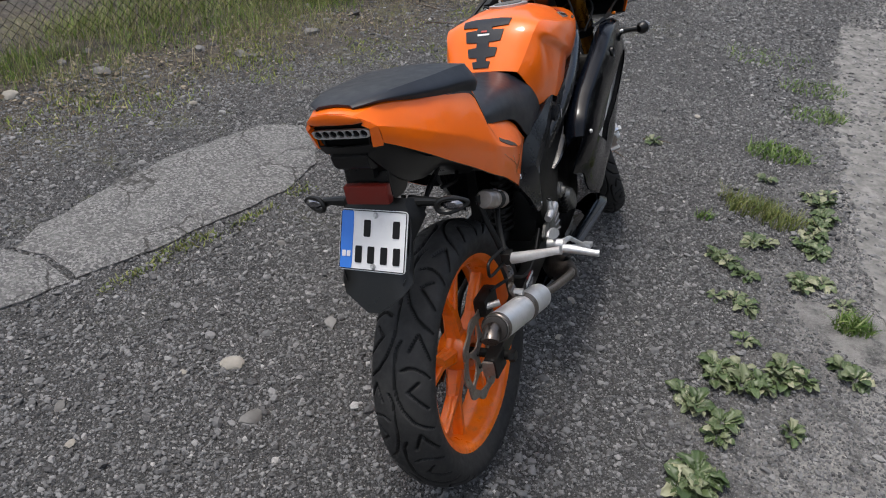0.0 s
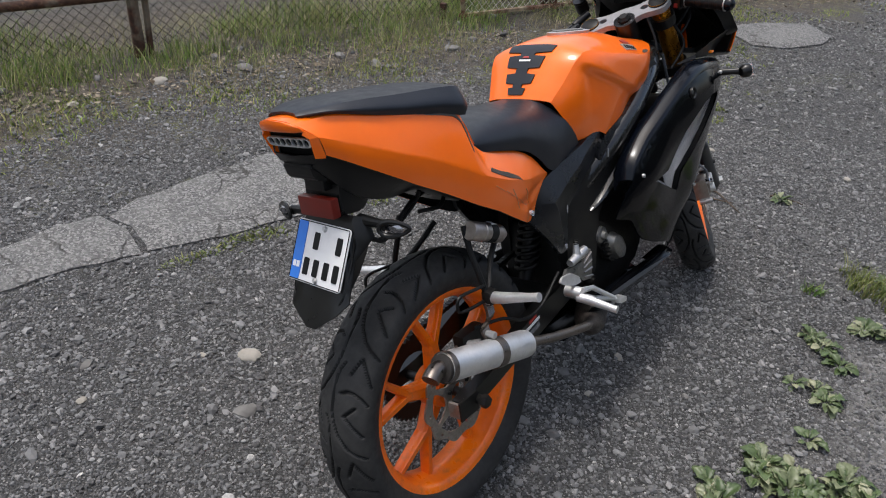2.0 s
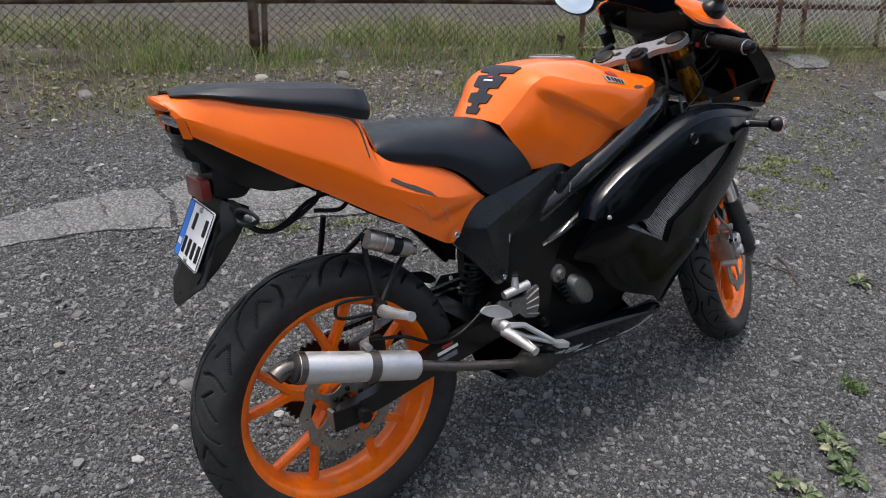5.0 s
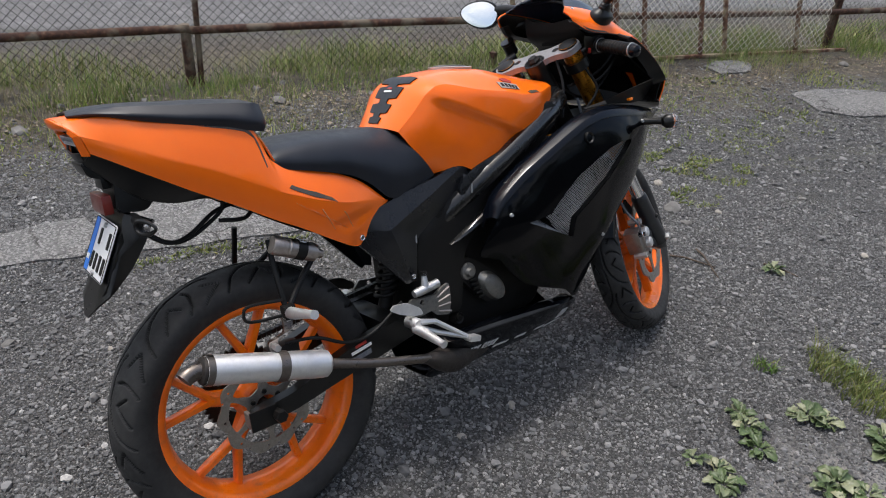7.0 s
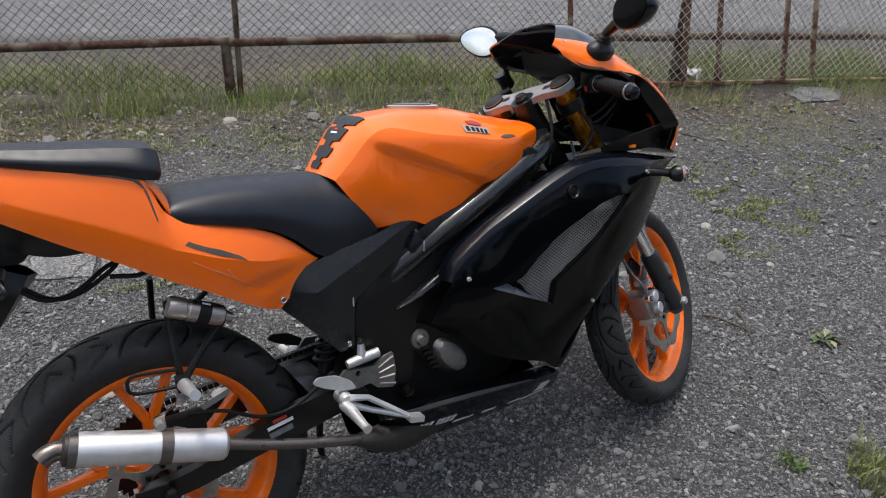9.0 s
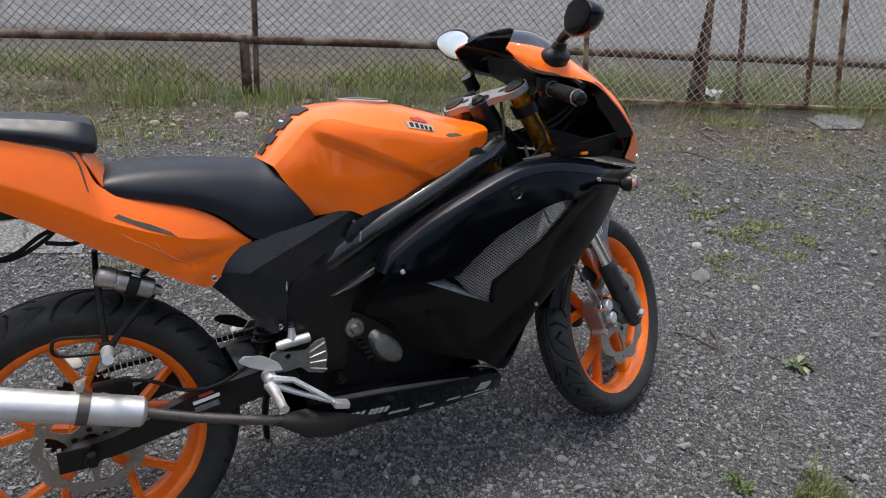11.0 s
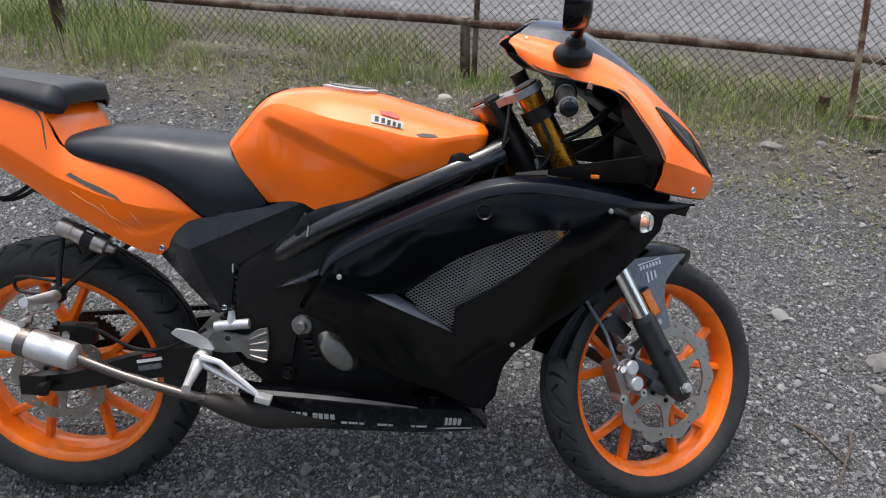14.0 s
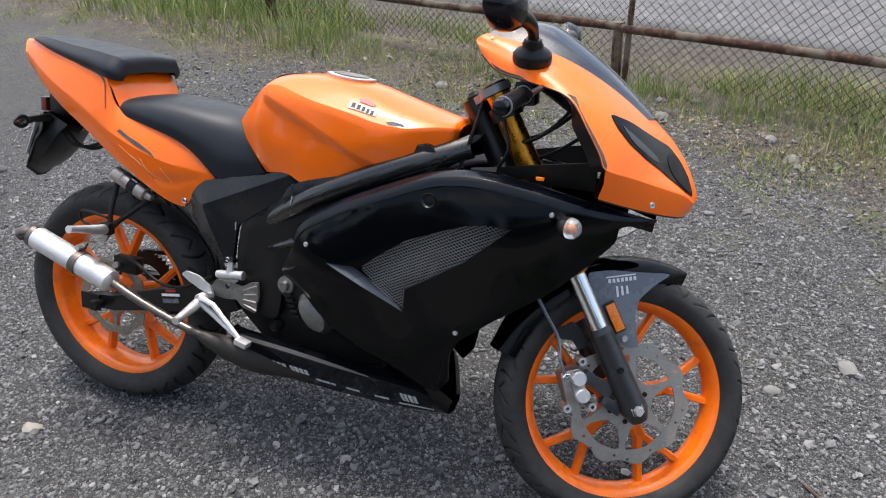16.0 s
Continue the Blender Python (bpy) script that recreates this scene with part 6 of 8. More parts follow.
for s in (-1, 1):
    fairing = new("side_fairing")
    fairing.parent = bike
    whole = rounded(WINDOW, 2, 0.1)
    hole = [(0.700, 0.559), (0.781, 0.563)] + WINDOW[1:11]
    bm = panel(fresh(), FAIR, fair_wide, 0.004, [hole], 0.018, s, 0.0025)
    part("fairing_shell", bm, GLOSS, fairing, "gloss black side fairing with an air vent", 40)
    # sloping wedge that leads into the vent
    bm = fresh()
    rows = []
    for t in np.linspace(0, 1, 9):
        p, q = (0.700 + 0.178 * t, 0.559 - 0.086 * t), (0.700 + 0.081 * min(1, t * 1.0) + 0.057 * max(0, t - 0.55) / 0.45, 0.559 + 0.002 * t - 0.064 * max(0, t - 0.55) / 0.45)
        rows.append([(p[0] + (q[0] - p[0]) * k / 4, s * (fair_wide(*p) - 0.001 - (0.024 * t) * k / 4), p[1] + (q[1] - p[1]) * k / 4) for k in range(5)])
    sheet(bm, rows, 0.003)
    # its grey is lightened to stand for sky reflected on the facet
    part("vent_wedge", bm, SLATE, fairing, "sloping vent wedge, grey for the sky it reflects")
    # dark return walls round the vent
    bm = fresh()
    loop_ = dense(hole, 0.015)
    ra = [bm.verts.new((x, s * (fair_wide(x, z) - 0.002), z)) for x, z in loop_]
    rb = [bm.verts.new((x, s * (fair_wide(x, z) - 0.026), z)) for x, z in loop_]
    ring_faces(bm, [ra, rb], True, False)
    part("vent_wall", bm, MATT, fairing)
    # wire grille
    bm = fresh()
    pitch = 0.0062
    for ang in (radians(28), radians(-38)):
        d = Vector((math.cos(ang), math.sin(ang)))
        q = Vector((-d.y, d.x))
        for k in range(-60, 61):
            o = Vector((0.93, 0.60)) + q * k * pitch
            run = []
            for i in range(-110, 111):
                p = o + d * i * 0.0022
                ok = inside((p.x, p.y), BEHIND)
                if ok:
                    run.append((p.x, p.y))
                if (not ok or i == 110) and run:
                    if len(run) > 1:
                        pts = [run[0], run[len(run) // 2], run[-1]] if len(run) > 2 else run
                        tube(bm, [V(x, s * (fair_wide(x, z) - 0.017), z) for x, z in pts], 0.00115, 3, cap=False)
                    run = []
    tagged(part("vent_grille", bm, ALU, fairing, "silver wire grille"), kind="stuff")
    # countersunk upper fixing and the smaller screws
    bm = lathe(fresh(), [(0.004, -0.006), (0.009, -0.006), (0.0125, 0.002), (0.0145, 0.0035), (0.0155, 0.0005), (0.0155, -0.006)], aim(V(0.928, s * (fair_wide(0.928, 0.734) + 0.001), 0.734), (0, s, 0.1)), 24)
    part("fixing_cup", bm, MATT, fairing)
    for x, z in ((0.647, 0.591), (1.0, 0.45), (1.175, 0.738)):
        part("fairing_screw", screw(fresh(), V(x, s * (fair_wide(x, z) + 0.001), z), (0, s, 0.1), 0.0055), ALU, fairing, "bright screw")
    # raised upper edge that catches the sky
    rows = []
    for (x, z), (xi, zi) in zip(TOPLINE, INSET):
        h, k = fair_wide(x, z), fair_wide(xi, zi)
        w = math.hypot(x - xi, z - zi) * (1.25 if x < 0.8 else 1.0)
        xm, zm = x + 0.35 * (xi - x), z + 0.35 * (zi - z)
        rows.append([(xi, s * (k - 0.001), zi), (xm + 0.02 * (xi - x), s * (k - 0.0015 - 0.08 * w), zm + 0.02 * (zi - z)), (xm, s * (k - 0.002 - 0.1 * w), zm), (x, s * (h - 0.45 * w), z), (x - 0.003, s * (h - 0.6 * w - 0.02), z - 0.003), (x - 0.006, s * (h - 0.6 * w - 0.034), z - 0.03)])
    part("upper_edge", sheet(fresh(), smooth_rows(rows, 5), 0.003), POLISHED, fairing, "gloss black upper edge of the fairing", 70)
    # inner black infill up to the nose
    rows = [[(0.99, s * 0.13, 0.80), (1.05, s * 0.155, 0.812), (1.15, s * 0.168, 0.832), (1.250, s * 0.180, 0.850)], [(0.99, s * 0.135, 0.797), (1.05, s * 0.16, 0.803), (1.15, s * 0.150, 0.79), (1.245, s * 0.130, 0.785)]]
    part("infill_panel", sheet(fresh(), rows, 0.003), INK, fairing, "black infill panel")
    part("side_marker", box(fresh(), (1.141, s * 0.166, 0.803), (0.016, 0.010, 0.007), None, 0.002), AMBER, fairing, "small amber side marker")
    # front indicator
    sig = new("front_indicator")
    sig.parent = bike
    p0 = V(1.19, s * 0.172, 0.734)
    p1 = V(1.215, s * 0.225, 0.733)
    part("stalk", tube(fresh(), [p0, p0.lerp(p1, 0.6), p1], [0.011, 0.009, 0.012], 12), MATT, sig)
    bm = lathe(fresh(), [(0.0, -0.019), (0.011, -0.017), (0.0185, -0.008), (0.0205, 0.002), (0.0205, 0.008)], aim(p1 + V(0.0, s * 0.012, 0), (0.85, s * 0.5, 0)), 24)
    part("housing", bm, MATT, sig, "black round indicator housing")
    bm = lathe(fresh(), [(0.0205, 0.008), (0.0195, 0.016), (0.014, 0.024), (0.006, 0.027), (0, 0.0275)], aim(p1 + V(0.0, s * 0.012, 0), (0.85, s * 0.5, 0)), 24)
    part("lens", bm, CLEAR, sig, "clear dome lens")
    bm = lathe(fresh(), [(0, 0.018), (0.006, 0.015), (0.008, 0.006), (0, 0.005)], aim(p1 + V(0.0, s * 0.012, 0), (0.8, s * 0.6, 0)), 14)
    part("bulb", bm, AMBER, sig, "amber bulb")
    

# ---- belly pan ----
belly = new("belly_pan")
belly.parent = bike
rows = []
KEEL = ((0.425, 0.330, 0.150, 0.200, 0.060), (0.465, 0.331, 0.169, 0.180, 0.046), (0.60, 0.324, 0.172, 0.172, 0.040), (0.72, 0.317, 0.175, 0.170, 0.040), (0.808, 0.311, 0.174, 0.170, 0.040), (0.88, 0.300, 0.155, 0.171, 0.034), (0.93, 0.272, 0.118, 0.172, 0.028), (0.966, 0.205, 0.050, 0.174, 0.018))
for x, zt, ht, zb, hb in KEEL:
    rows.append(across([(x, ht - 0.034, zt + 0.001), (x, ht - 0.022, zt), (x, ht, zt - 0.011), (x, (ht + hb) / 2 + 0.006, (zt + zb) / 2 - 0.008), (x, hb, zb), (x, hb * 0.5, zb - 0.003), (x, 0, zb - 0.004)]))
BELLY = smooth_rows(rows, 6)
bsg = 1 if (on_grid(BELLY, 0.5, 0.22, 0.01) - on_grid(BELLY, 0.5, 0.22))[1] < 0 else -1
part("belly_shell", sheet(fresh(), BELLY, 0.003 * bsg), GLOSS, belly, "gloss black belly pan with white stickers", 25)


# grey strip painted in for the sky's sheen on the black edge
EDGE_SHEEN = painted("edge_sheen", (0.012, 0.013, 0.016), (0.022, 0.024, 0.028), 0.34, 0.0, grey(0.06), 0.3, gloss=0.22)
for s in (-1, 1):
    rows = []
    for (x, zt, ht, zb, hb), w in zip(KEEL[1:5], (0.6, 0.6, 0.45, 0.12)):
        rows.append([(x, s * (ht + 0.001 - 0.0155 * w), zt - 0.0092 + 0.0088 * w), (x, s * (ht + 0.0015), zt - 0.0092), (x, s * (ht + 0.001), zt - 0.0092 - 0.003 * w)])
    part("edge_strip", sheet(fresh(), smooth_rows(rows, 6), 0.001), EDGE_SHEEN, belly, "upper edge strip in grey for its sky sheen", 25)


def belly_bar(u0, u1, v0, v1, slant=0.006):
    part("sticker_bar", patch(BELLY, [(u0, v1), (u1, v1), (u1 + slant, v0), (u0 + slant, v0)], 0.0012, 0.02, 0.001, bsg), WHITE, belly)


def along_keel(x):
    return float(np.interp(x, [r[0] for r in KEEL], np.linspace(0, 1, len(KEEL))))


for x0, n_bar, step, wide in ((0.505, 5, 0.0125, 0.009), (0.575, 4, 0.0125, 0.009)):
    for k in range(n_bar):
        belly_bar(along_keel(x0 + k * step), along_keel(x0 + k * step + wide), 0.232, 0.258, 0.003)
for x0, x1 in ((0.632, 0.645), (0.648, 0.668), (0.672, 0.683), (0.715, 0.735), (0.738, 0.748), (0.79, 0.80), (0.803, 0.825)):
    belly_bar(along_keel(x0), along_keel(x1), 0.27, 0.283, 0.002)
for k in range(4):
    belly_bar(along_keel(0.865 + k * 0.0095), along_keel(0.872 + k * 0.0095), 0.215, 0.262, 0.003)
belly_bar(along_keel(0.845), along_keel(0.93), 0.292, 0.302, 0.002)
for u, v in ((0.27, 0.24),):
    p = on_grid(BELLY, u, v)
    part("belly_screw", screw(fresh(), Vector(p), (0, -1, -0.3), 0.006), ALU, belly)

# ---- nose cowl, screen, mirrors ----
nose = new("nose_cowl")
nose.parent = bike
NOSE = [
    [(0.985, 0.113, 1.066), (0.966, 0.128, 1.052), (0.984, 0.140, 1.026)],
    [(1.055, 0.117, 1.054), (1.045, 0.150, 1.026), (1.028, 0.160, 0.996)],
    [(1.130, 0.108, 1.036), (1.120, 0.156, 1.008), (1.102, 0.176, 0.982)],
    [(1.200, 0.088, 1.006), (1.190, 0.156, 0.976), (1.176, 0.190, 0.962)],
    [(1.265, 0.066, 0.966), (1.250, 0.160, 0.936), (1.222, 0.212, 0.908)],
    [(1.318, 0.045, 0.925), (1.302, 0.146, 0.890), (1.250, 0.220, 0.868)],
    [(1.360, 0.024, 0.890), (1.342, 0.120, 0.853), (1.266, 0.222, 0.841)],
    [(1.395, 0.014, 0.850), (1.375, 0.092, 0.825), (1.312, 0.178, 0.825)],
    [(1.418, 0.010, 0.812), (1.404, 0.066, 0.802), (1.362, 0.130, 0.807)],
    [(1.431, 0.006, 0.782), (1.424, 0.042, 0.782), (1.404, 0.082, 0.790)],
    [(1.435, 0.004, 0.768), (1.434, 0.022, 0.768), (1.430, 0.042, 0.769)],
]
CHIN = [[(1.266, 0.222, 0.841), (1.258, 0.206, 0.782)], [(1.312, 0.178, 0.825), (1.306, 0.170, 0.768)], [(1.362, 0.130, 0.807), (1.358, 0.126, 0.754)], [(1.404, 0.082, 0.790), (1.398, 0.080, 0.744)], [(1.430, 0.042, 0.769), (1.416, 0.036, 0.738)], [(1.435, 0.0, 0.767), (1.420, 0.0, 0.737)]]


def shaped(rows, s, n=6, m=5):
    a = smooth_rows(rows, n)
    out = []
    for r in a:
        row = []
        for i in range(2):
            for t in np.linspace(0, 1, m, endpoint=False):
                p = r[i] * (1 - t) + r[i + 1] * t
                row.append(p + np.array([0, 0.003, 0.002]) * math.sin(math.pi * t))
        row.append(r[-1])
        out.append(row)
    g = np.array(out)
    g[..., 1] = HEAD_Y + s * g[..., 1]
    return g


for s in (-1, 1):
    g = shaped(NOSE, s)
    t = on_grid(g, 0.6, 0.4, 0.01) - on_grid(g, 0.6, 0.4)
    sg = 1 if t[2] > 0 else -1
    part("cowl_side", sheet(fresh(), g, 0.003 * sg), ORANGE, nose, "orange nose cowl side", 30)
    k_in = 0.0055 * sg
    inner = np.array([[on_grid(g, i / (g.shape[0] - 1), j / (g.shape[1] - 1), -k_in) for j in range(g.shape[1])] for i in range(g.shape[0])])
    part("inner_liner", sheet(fresh(), inner, 0.0015 * sg), MATT, nose, "black inside of the cowl", 30)
    lens = rounded([(0.40, 0.47), (0.467, 0.28), (0.567, 0.17), (0.62, 0.09), (0.70, 0.08), (0.79, 0.10), (0.87, 0.25), (0.905, 0.45), (0.85, 0.55), (0.74, 0.53), (0.66, 0.51), (0.60, 0.53), (0.50, 0.57), (0.44, 0.55)], 3, 0.25)
    head = part("headlight", patch(g, lens, 0.0018, 0.03, 0.002, sg), GLOSS, nose, "dark slanted headlight")
    eye = [(0.755 + 0.115 * math.cos(q), 0.30 + 0.17 * math.sin(q) + 0.08 * math.cos(q)) for q in (2 * math.pi * k / 24 for k in range(24))]
    part("headlight_bowl", patch(g, eye, 0.0030, 0.03, 0.002, sg), INK, head)
    # lighter patch painted on as the glint in the lens
    part("headlight_glint", patch(g, rounded([(0.44, 0.46), (0.50, 0.42), (0.60, 0.40), (0.63, 0.44), (0.60, 0.48), (0.50, 0.52)], 3, 0.25), 0.0028, 0.03, 0.002, sg), WORN, head)
    chin = [[(x, HEAD_Y + s * h, z) for x, h, z in r] for r in CHIN]
    part("cowl_chin", sheet(fresh(), smooth_rows([[r[0], tuple(np.array(r[0]) * 0.5 + np.array(r[1]) * 0.5 + (0.004, 0, 0)), r[1]] for r in chin], 5), 0.003 * sg), ORANGE, nose, "orange lower band of the nose cowl", 30)
    part("chin_liner", sheet(fresh(), smooth_rows([[(x - 0.008, HEAD_Y + s * max(0, h - 0.008), z) for x, h, z in r] for r in CHIN], 5), 0.0015 * sg), MATT, nose, "black inside of the nose", 30)
    part("edge_wear", patch(g, [(0.06, 0.93), (0.16, 0.93), (0.18, 0.99), (0.09, 0.99)], 0.0012, 0.02, 0.001, sg), SCRATCH, nose, "worn dark edge")
    part("edge_wear", patch(g, [(0.29, 0.93), (0.31, 0.84), (0.34, 0.95), (0.57, 0.955), (0.595, 0.99), (0.40, 0.99)], 0.0012, 0.02, 0.001, sg), SCRATCH, nose, "worn dark edge")
    p, q = (1.354, HEAD_Y + s * 0.134, 0.772), (1.360, HEAD_Y + s * 0.144, 0.772)
    part("cowl_screw", screw(fresh(), Vector(p), Vector(q) - Vector(p), 0.0075), CHROME, nose, "bright screw")
    p, q = on_grid(g, 0.03, 0.2), on_grid(g, 0.03, 0.2, 0.01 * sg)
    part("screen_screw", screw(fresh(), Vector(p), Vector(q - p), 0.004), CHROME, nose)
    rows = []
    for r in smooth_rows(NOSE, 4)[:25]:
        o = r[2]
        f = min(1, max(0, (0.99 - o[2]) / 0.07))
        rows.append([(o[0], HEAD_Y + s * o[1], o[2]), (o[0] - 0.012 * f, HEAD_Y + s * (o[1] - 0.012), o[2] - 0.006 * f), (o[0] + 0.012 - 0.037 * f, HEAD_Y + s * (o[1] - 0.024), o[2] + 0.004 - 0.014 * f)])
    part("inner_lip", sheet(fresh(), rows, 0.002), MATT, nose)
mid = []
centre = [(1.050, 1.101), (1.100, 1.094), (1.150, 1.068), (1.212, 1.028), (1.276, 0.978), (1.330, 0.930)]
for (cx, cz_), r in zip(centre, NOSE):
    x, h, z = r[0]
    mid.append([(x, HEAD_Y - h, z), (x + (cx - x) * 0.45, HEAD_Y - h * 0.72, z + (cz_ - z) * 0.62), (x + (cx - x) * 0.85, HEAD_Y - h * 0.36, z + (cz_ - z) * 0.92), (cx, HEAD_Y, cz_),
                (x + (cx - x) * 0.85, HEAD_Y + h * 0.36, z + (cz_ - z) * 0.92), (x + (cx - x) * 0.45, HEAD_Y + h * 0.72, z + (cz_ - z) * 0.62), (x, HEAD_Y + h, z)])
part("screen", sheet(fresh(), smooth_both(mid, 6, 4), 0.003), SMOKED, nose, "dark smoked windscreen", 60)
tip = [[(r[0][0], HEAD_Y - r[0][1], r[0][2]), (r[0][0] + 0.003, HEAD_Y - r[0][1] * 0.4, r[0][2] + 0.003), (r[0][0] + 0.003, HEAD_Y + r[0][1] * 0.4, r[0][2] + 0.003), (r[0][0], HEAD_Y + r[0][1], r[0][2])] for r in NOSE[5:]]
part("nose_tip", sheet(fresh(), smooth_rows(tip, 4), 0.003), ORANGE, nose)
under = [[(r[1][0], HEAD_Y - r[1][1], r[1][2]), (r[1][0] - 0.01, HEAD_Y, r[1][2] + 0.004), (r[1][0], HEAD_Y + r[1][1], r[1][2])] for r in CHIN]
part("nose_underside", sheet(fresh(), smooth_rows(under, 4), 0.003), MATT, nose)
bm = fresh()
dash = [across([(1.05, 0.098, 1.045), (1.055, 0.07, 1.032), (1.06, 0, 1.025)]), across([(1.06, 0.105, 0.995), (1.065, 0.08, 0.985), (1.07, 0, 0.98)]), across([(1.12, 0.13, 0.965), (1.13, 0.1, 0.955), (1.14, 0, 0.95)]), across([(1.22, 0.12, 0.90), (1.24, 0.09, 0.89), (1.25, 0, 0.88)])]
dash = np.array(dash)
dash[..., 1] += HEAD_Y
sheet(bm, smooth_rows(dash, 4), 0.004)
part("dash_panel", bm, INK, nose, "black inner dash panel")
rows = np.array([across([(1.30, 0.15, 0.84), (1.33, 0.09, 0.85), (1.34, 0, 0.86)]), across([(1.24, 0.12, 0.90), (1.26, 0.08, 0.92), (1.27, 0, 0.93)]), across([(1.15, 0.10, 0.96), (1.16, 0.07, 0.98), (1.17, 0, 0.99)])])
rows[..., 1] += HEAD_Y
part("headlight_back", sheet(fresh(), smooth_rows(rows, 4), 0.004), INK, nose)
part("instrument", box(fresh(), (1.105, HEAD_Y, 0.99), (0.05, 0.15, 0.06), Matrix.Identity(4), 0.012), INK, nose, "black instrument cluster")
for pts in ([(1.02, -0.06, 0.90), (1.08, -0.09, 0.86), (1.15, -0.1, 0.90), (1.2, -0.07, 0.95)], [(1.05, -0.03, 0.85), (1.12, -0.07, 0.88), (1.17, -0.09, 0.93), (1.2, -0.08, 0.97)], [(1.0, 0.0, 0.88), (1.07, -0.04, 0.82), (1.14, -0.06, 0.84), (1.22, -0.05, 0.90)], [(1.04, -0.10, 0.90), (1.06, -0.12, 0.84), (1.02, -0.10, 0.78)], [(0.98, -0.05, 0.93), (0.97, -0.08, 0.86), (0.95, -0.09, 0.78)]):
    part("cable", tube(fresh(), curve(pts, 6), 0.004, 8), INK, bike, "black control cable")
for s in (-1, 1):
    mirror = new("mirror")
    mirror.parent = bike
    tagged(mirror, "black rear-view mirror on a rubber foot")
    b0 = V(1.088, HEAD_Y + s * 0.146, 1.026)
    m = aim(b0, (0.05, s * 0.5, 0.85))
    bm = lathe(fresh(), [(0.034, -0.01), (0.0355, 0.004), (0.0345, 0.012), (0.030, 0.019), (0.022, 0.025), (0.0185, 0.030), (0.0188, 0.036), (0.0165, 0.040), (0.0165, 0.044), (0.0135, 0.048), (0, 0.049)], m @ Matrix.Diagonal((1.1, 0.8, 0.88, 1)), 28)
    part("foot", bm, MATT, mirror, "ribbed rubber mirror foot")
    b1 = V(1.098, HEAD_Y + 0.205, 1.075) if s > 0 else V(1.090, HEAD_Y - 0.208, 1.088)
    b2 = V(1.09, HEAD_Y + 0.262, 1.078) if s > 0 else V(1.074, HEAD_Y - 0.250, 1.103)
    part("stalk", tube(fresh(), curve([m @ V(0, 0, 0.035), m @ V(0, 0, 0.05), b1, b2], 4), [0.0125, 0.012, 0.011, 0.011, 0.011, 0.011, 0.012, 0.013, 0.014, 0.015, 0.016, 0.016, 0.015], 14), MATT, mirror)
    c = V(1.062, HEAD_Y + 0.315, 1.072) if s > 0 else V(1.052, HEAD_Y - 0.288, 1.110)
    back = V(-0.92, -0.32, 0.18).normalized() if s > 0 else V(-0.98, 0.18, 0.06).normalized()
    mx = aim(c, back)
    # keep the long way of the shell sideways
    side_axis = V(0, s, 0.12)
    side_axis = (side_axis - back * side_axis.dot(back)).normalized()
    up_axis = back.cross(side_axis)
    mx = Matrix(((side_axis.x, up_axis.x, back.x, c.x), (side_axis.y, up_axis.y, back.y, c.y), (side_axis.z, up_axis.z, back.z, c.z), (0, 0, 0, 1)))

    def oval(k, w, hgt, z):
        out = []
        for q in (2 * math.pi * i / 36 for i in range(36)):
            w_, h_ = (w, hgt) if s > 0 else (w * 0.9, hgt * 0.9)
            x = math.cos(q) * w_ * (1.0 if math.cos(q) > 0 else 1.05)
            y = math.sin(q) * h_ * (1 - 0.22 * math.cos(q))
            out.append(mx @ V(x, y, z))
        return out

    bm = fresh()
    rings = [[bm.verts.new(p) for p in oval(0, w, h, z)] for w, h, z in ((0.062, 0.036, 0.004), (0.068, 0.041, 0.006), (0.070, 0.043, 0.0), (0.066, 0.040, -0.018), (0.052, 0.031, -0.033), (0.028, 0.017, -0.040))]
    ring_faces(bm, rings)
    part("shell", bm, POLISHED, mirror, "black mirror shell")
    bm = fresh()
    rings = [[bm.verts.new(p) for p in oval(0, w, h, z)] for w, h, z in ((0.0635, 0.0375, 0.0045), (0.0635, 0.0375, 0.0065), (0.05, 0.03, 0.0072), (0.02, 0.012, 0.0076))]
    ring_faces(bm, rings)
    # right glass is black in place of the dark trees it would mirror
    part("mirror_glass", bm, MIRROR if s > 0 else GLOSS, mirror, "clear mirror glass" if s > 0 else "mirror glass blackened in place of its dark reflection")

# the rear end of the tail sits a little further in and lower
def drawn_in(ob):
    for v in ob.data.vertices:
        f = min(1.0, max(0.0, (-0.08 - v.co.x) / 0.15))
        v.co.x += 0.027 * f
        v.co.z -= 0.008 * f


for top in (tail, flap, plate, *[o for o in bike.children if o.name.startswith(("rear_indicator", "rear_reflector", "wiring"))]):
    for ob in (top, *top.children_recursive):
        if ob.type == "MESH":
            drawn_in(ob)


# ---- the ground ----
FENCE_O, FENCE_D = Vector((-2.23, 3.09)), Vector((0.584, 0.812)).normalized()
FENCE_N = Vector((-FENCE_D.y, FENCE_D.x))


def lie(x, y):
    """Height of the ground."""
    z = 0.010 * noise.noise((x * 0.9, y * 0.9, 0.3)) + 0.005 * noise.noise((x * 3.1, y * 3.1, 4.0)) + 0.0025 * noise.noise((x * 13, y * 13, 9.0))
    near = math.exp(-((x - 0.34) ** 2 / 0.5 + (y - 1.85) ** 2 / 0.9))
    return z * (1 - 0.7 * near) - 0.004


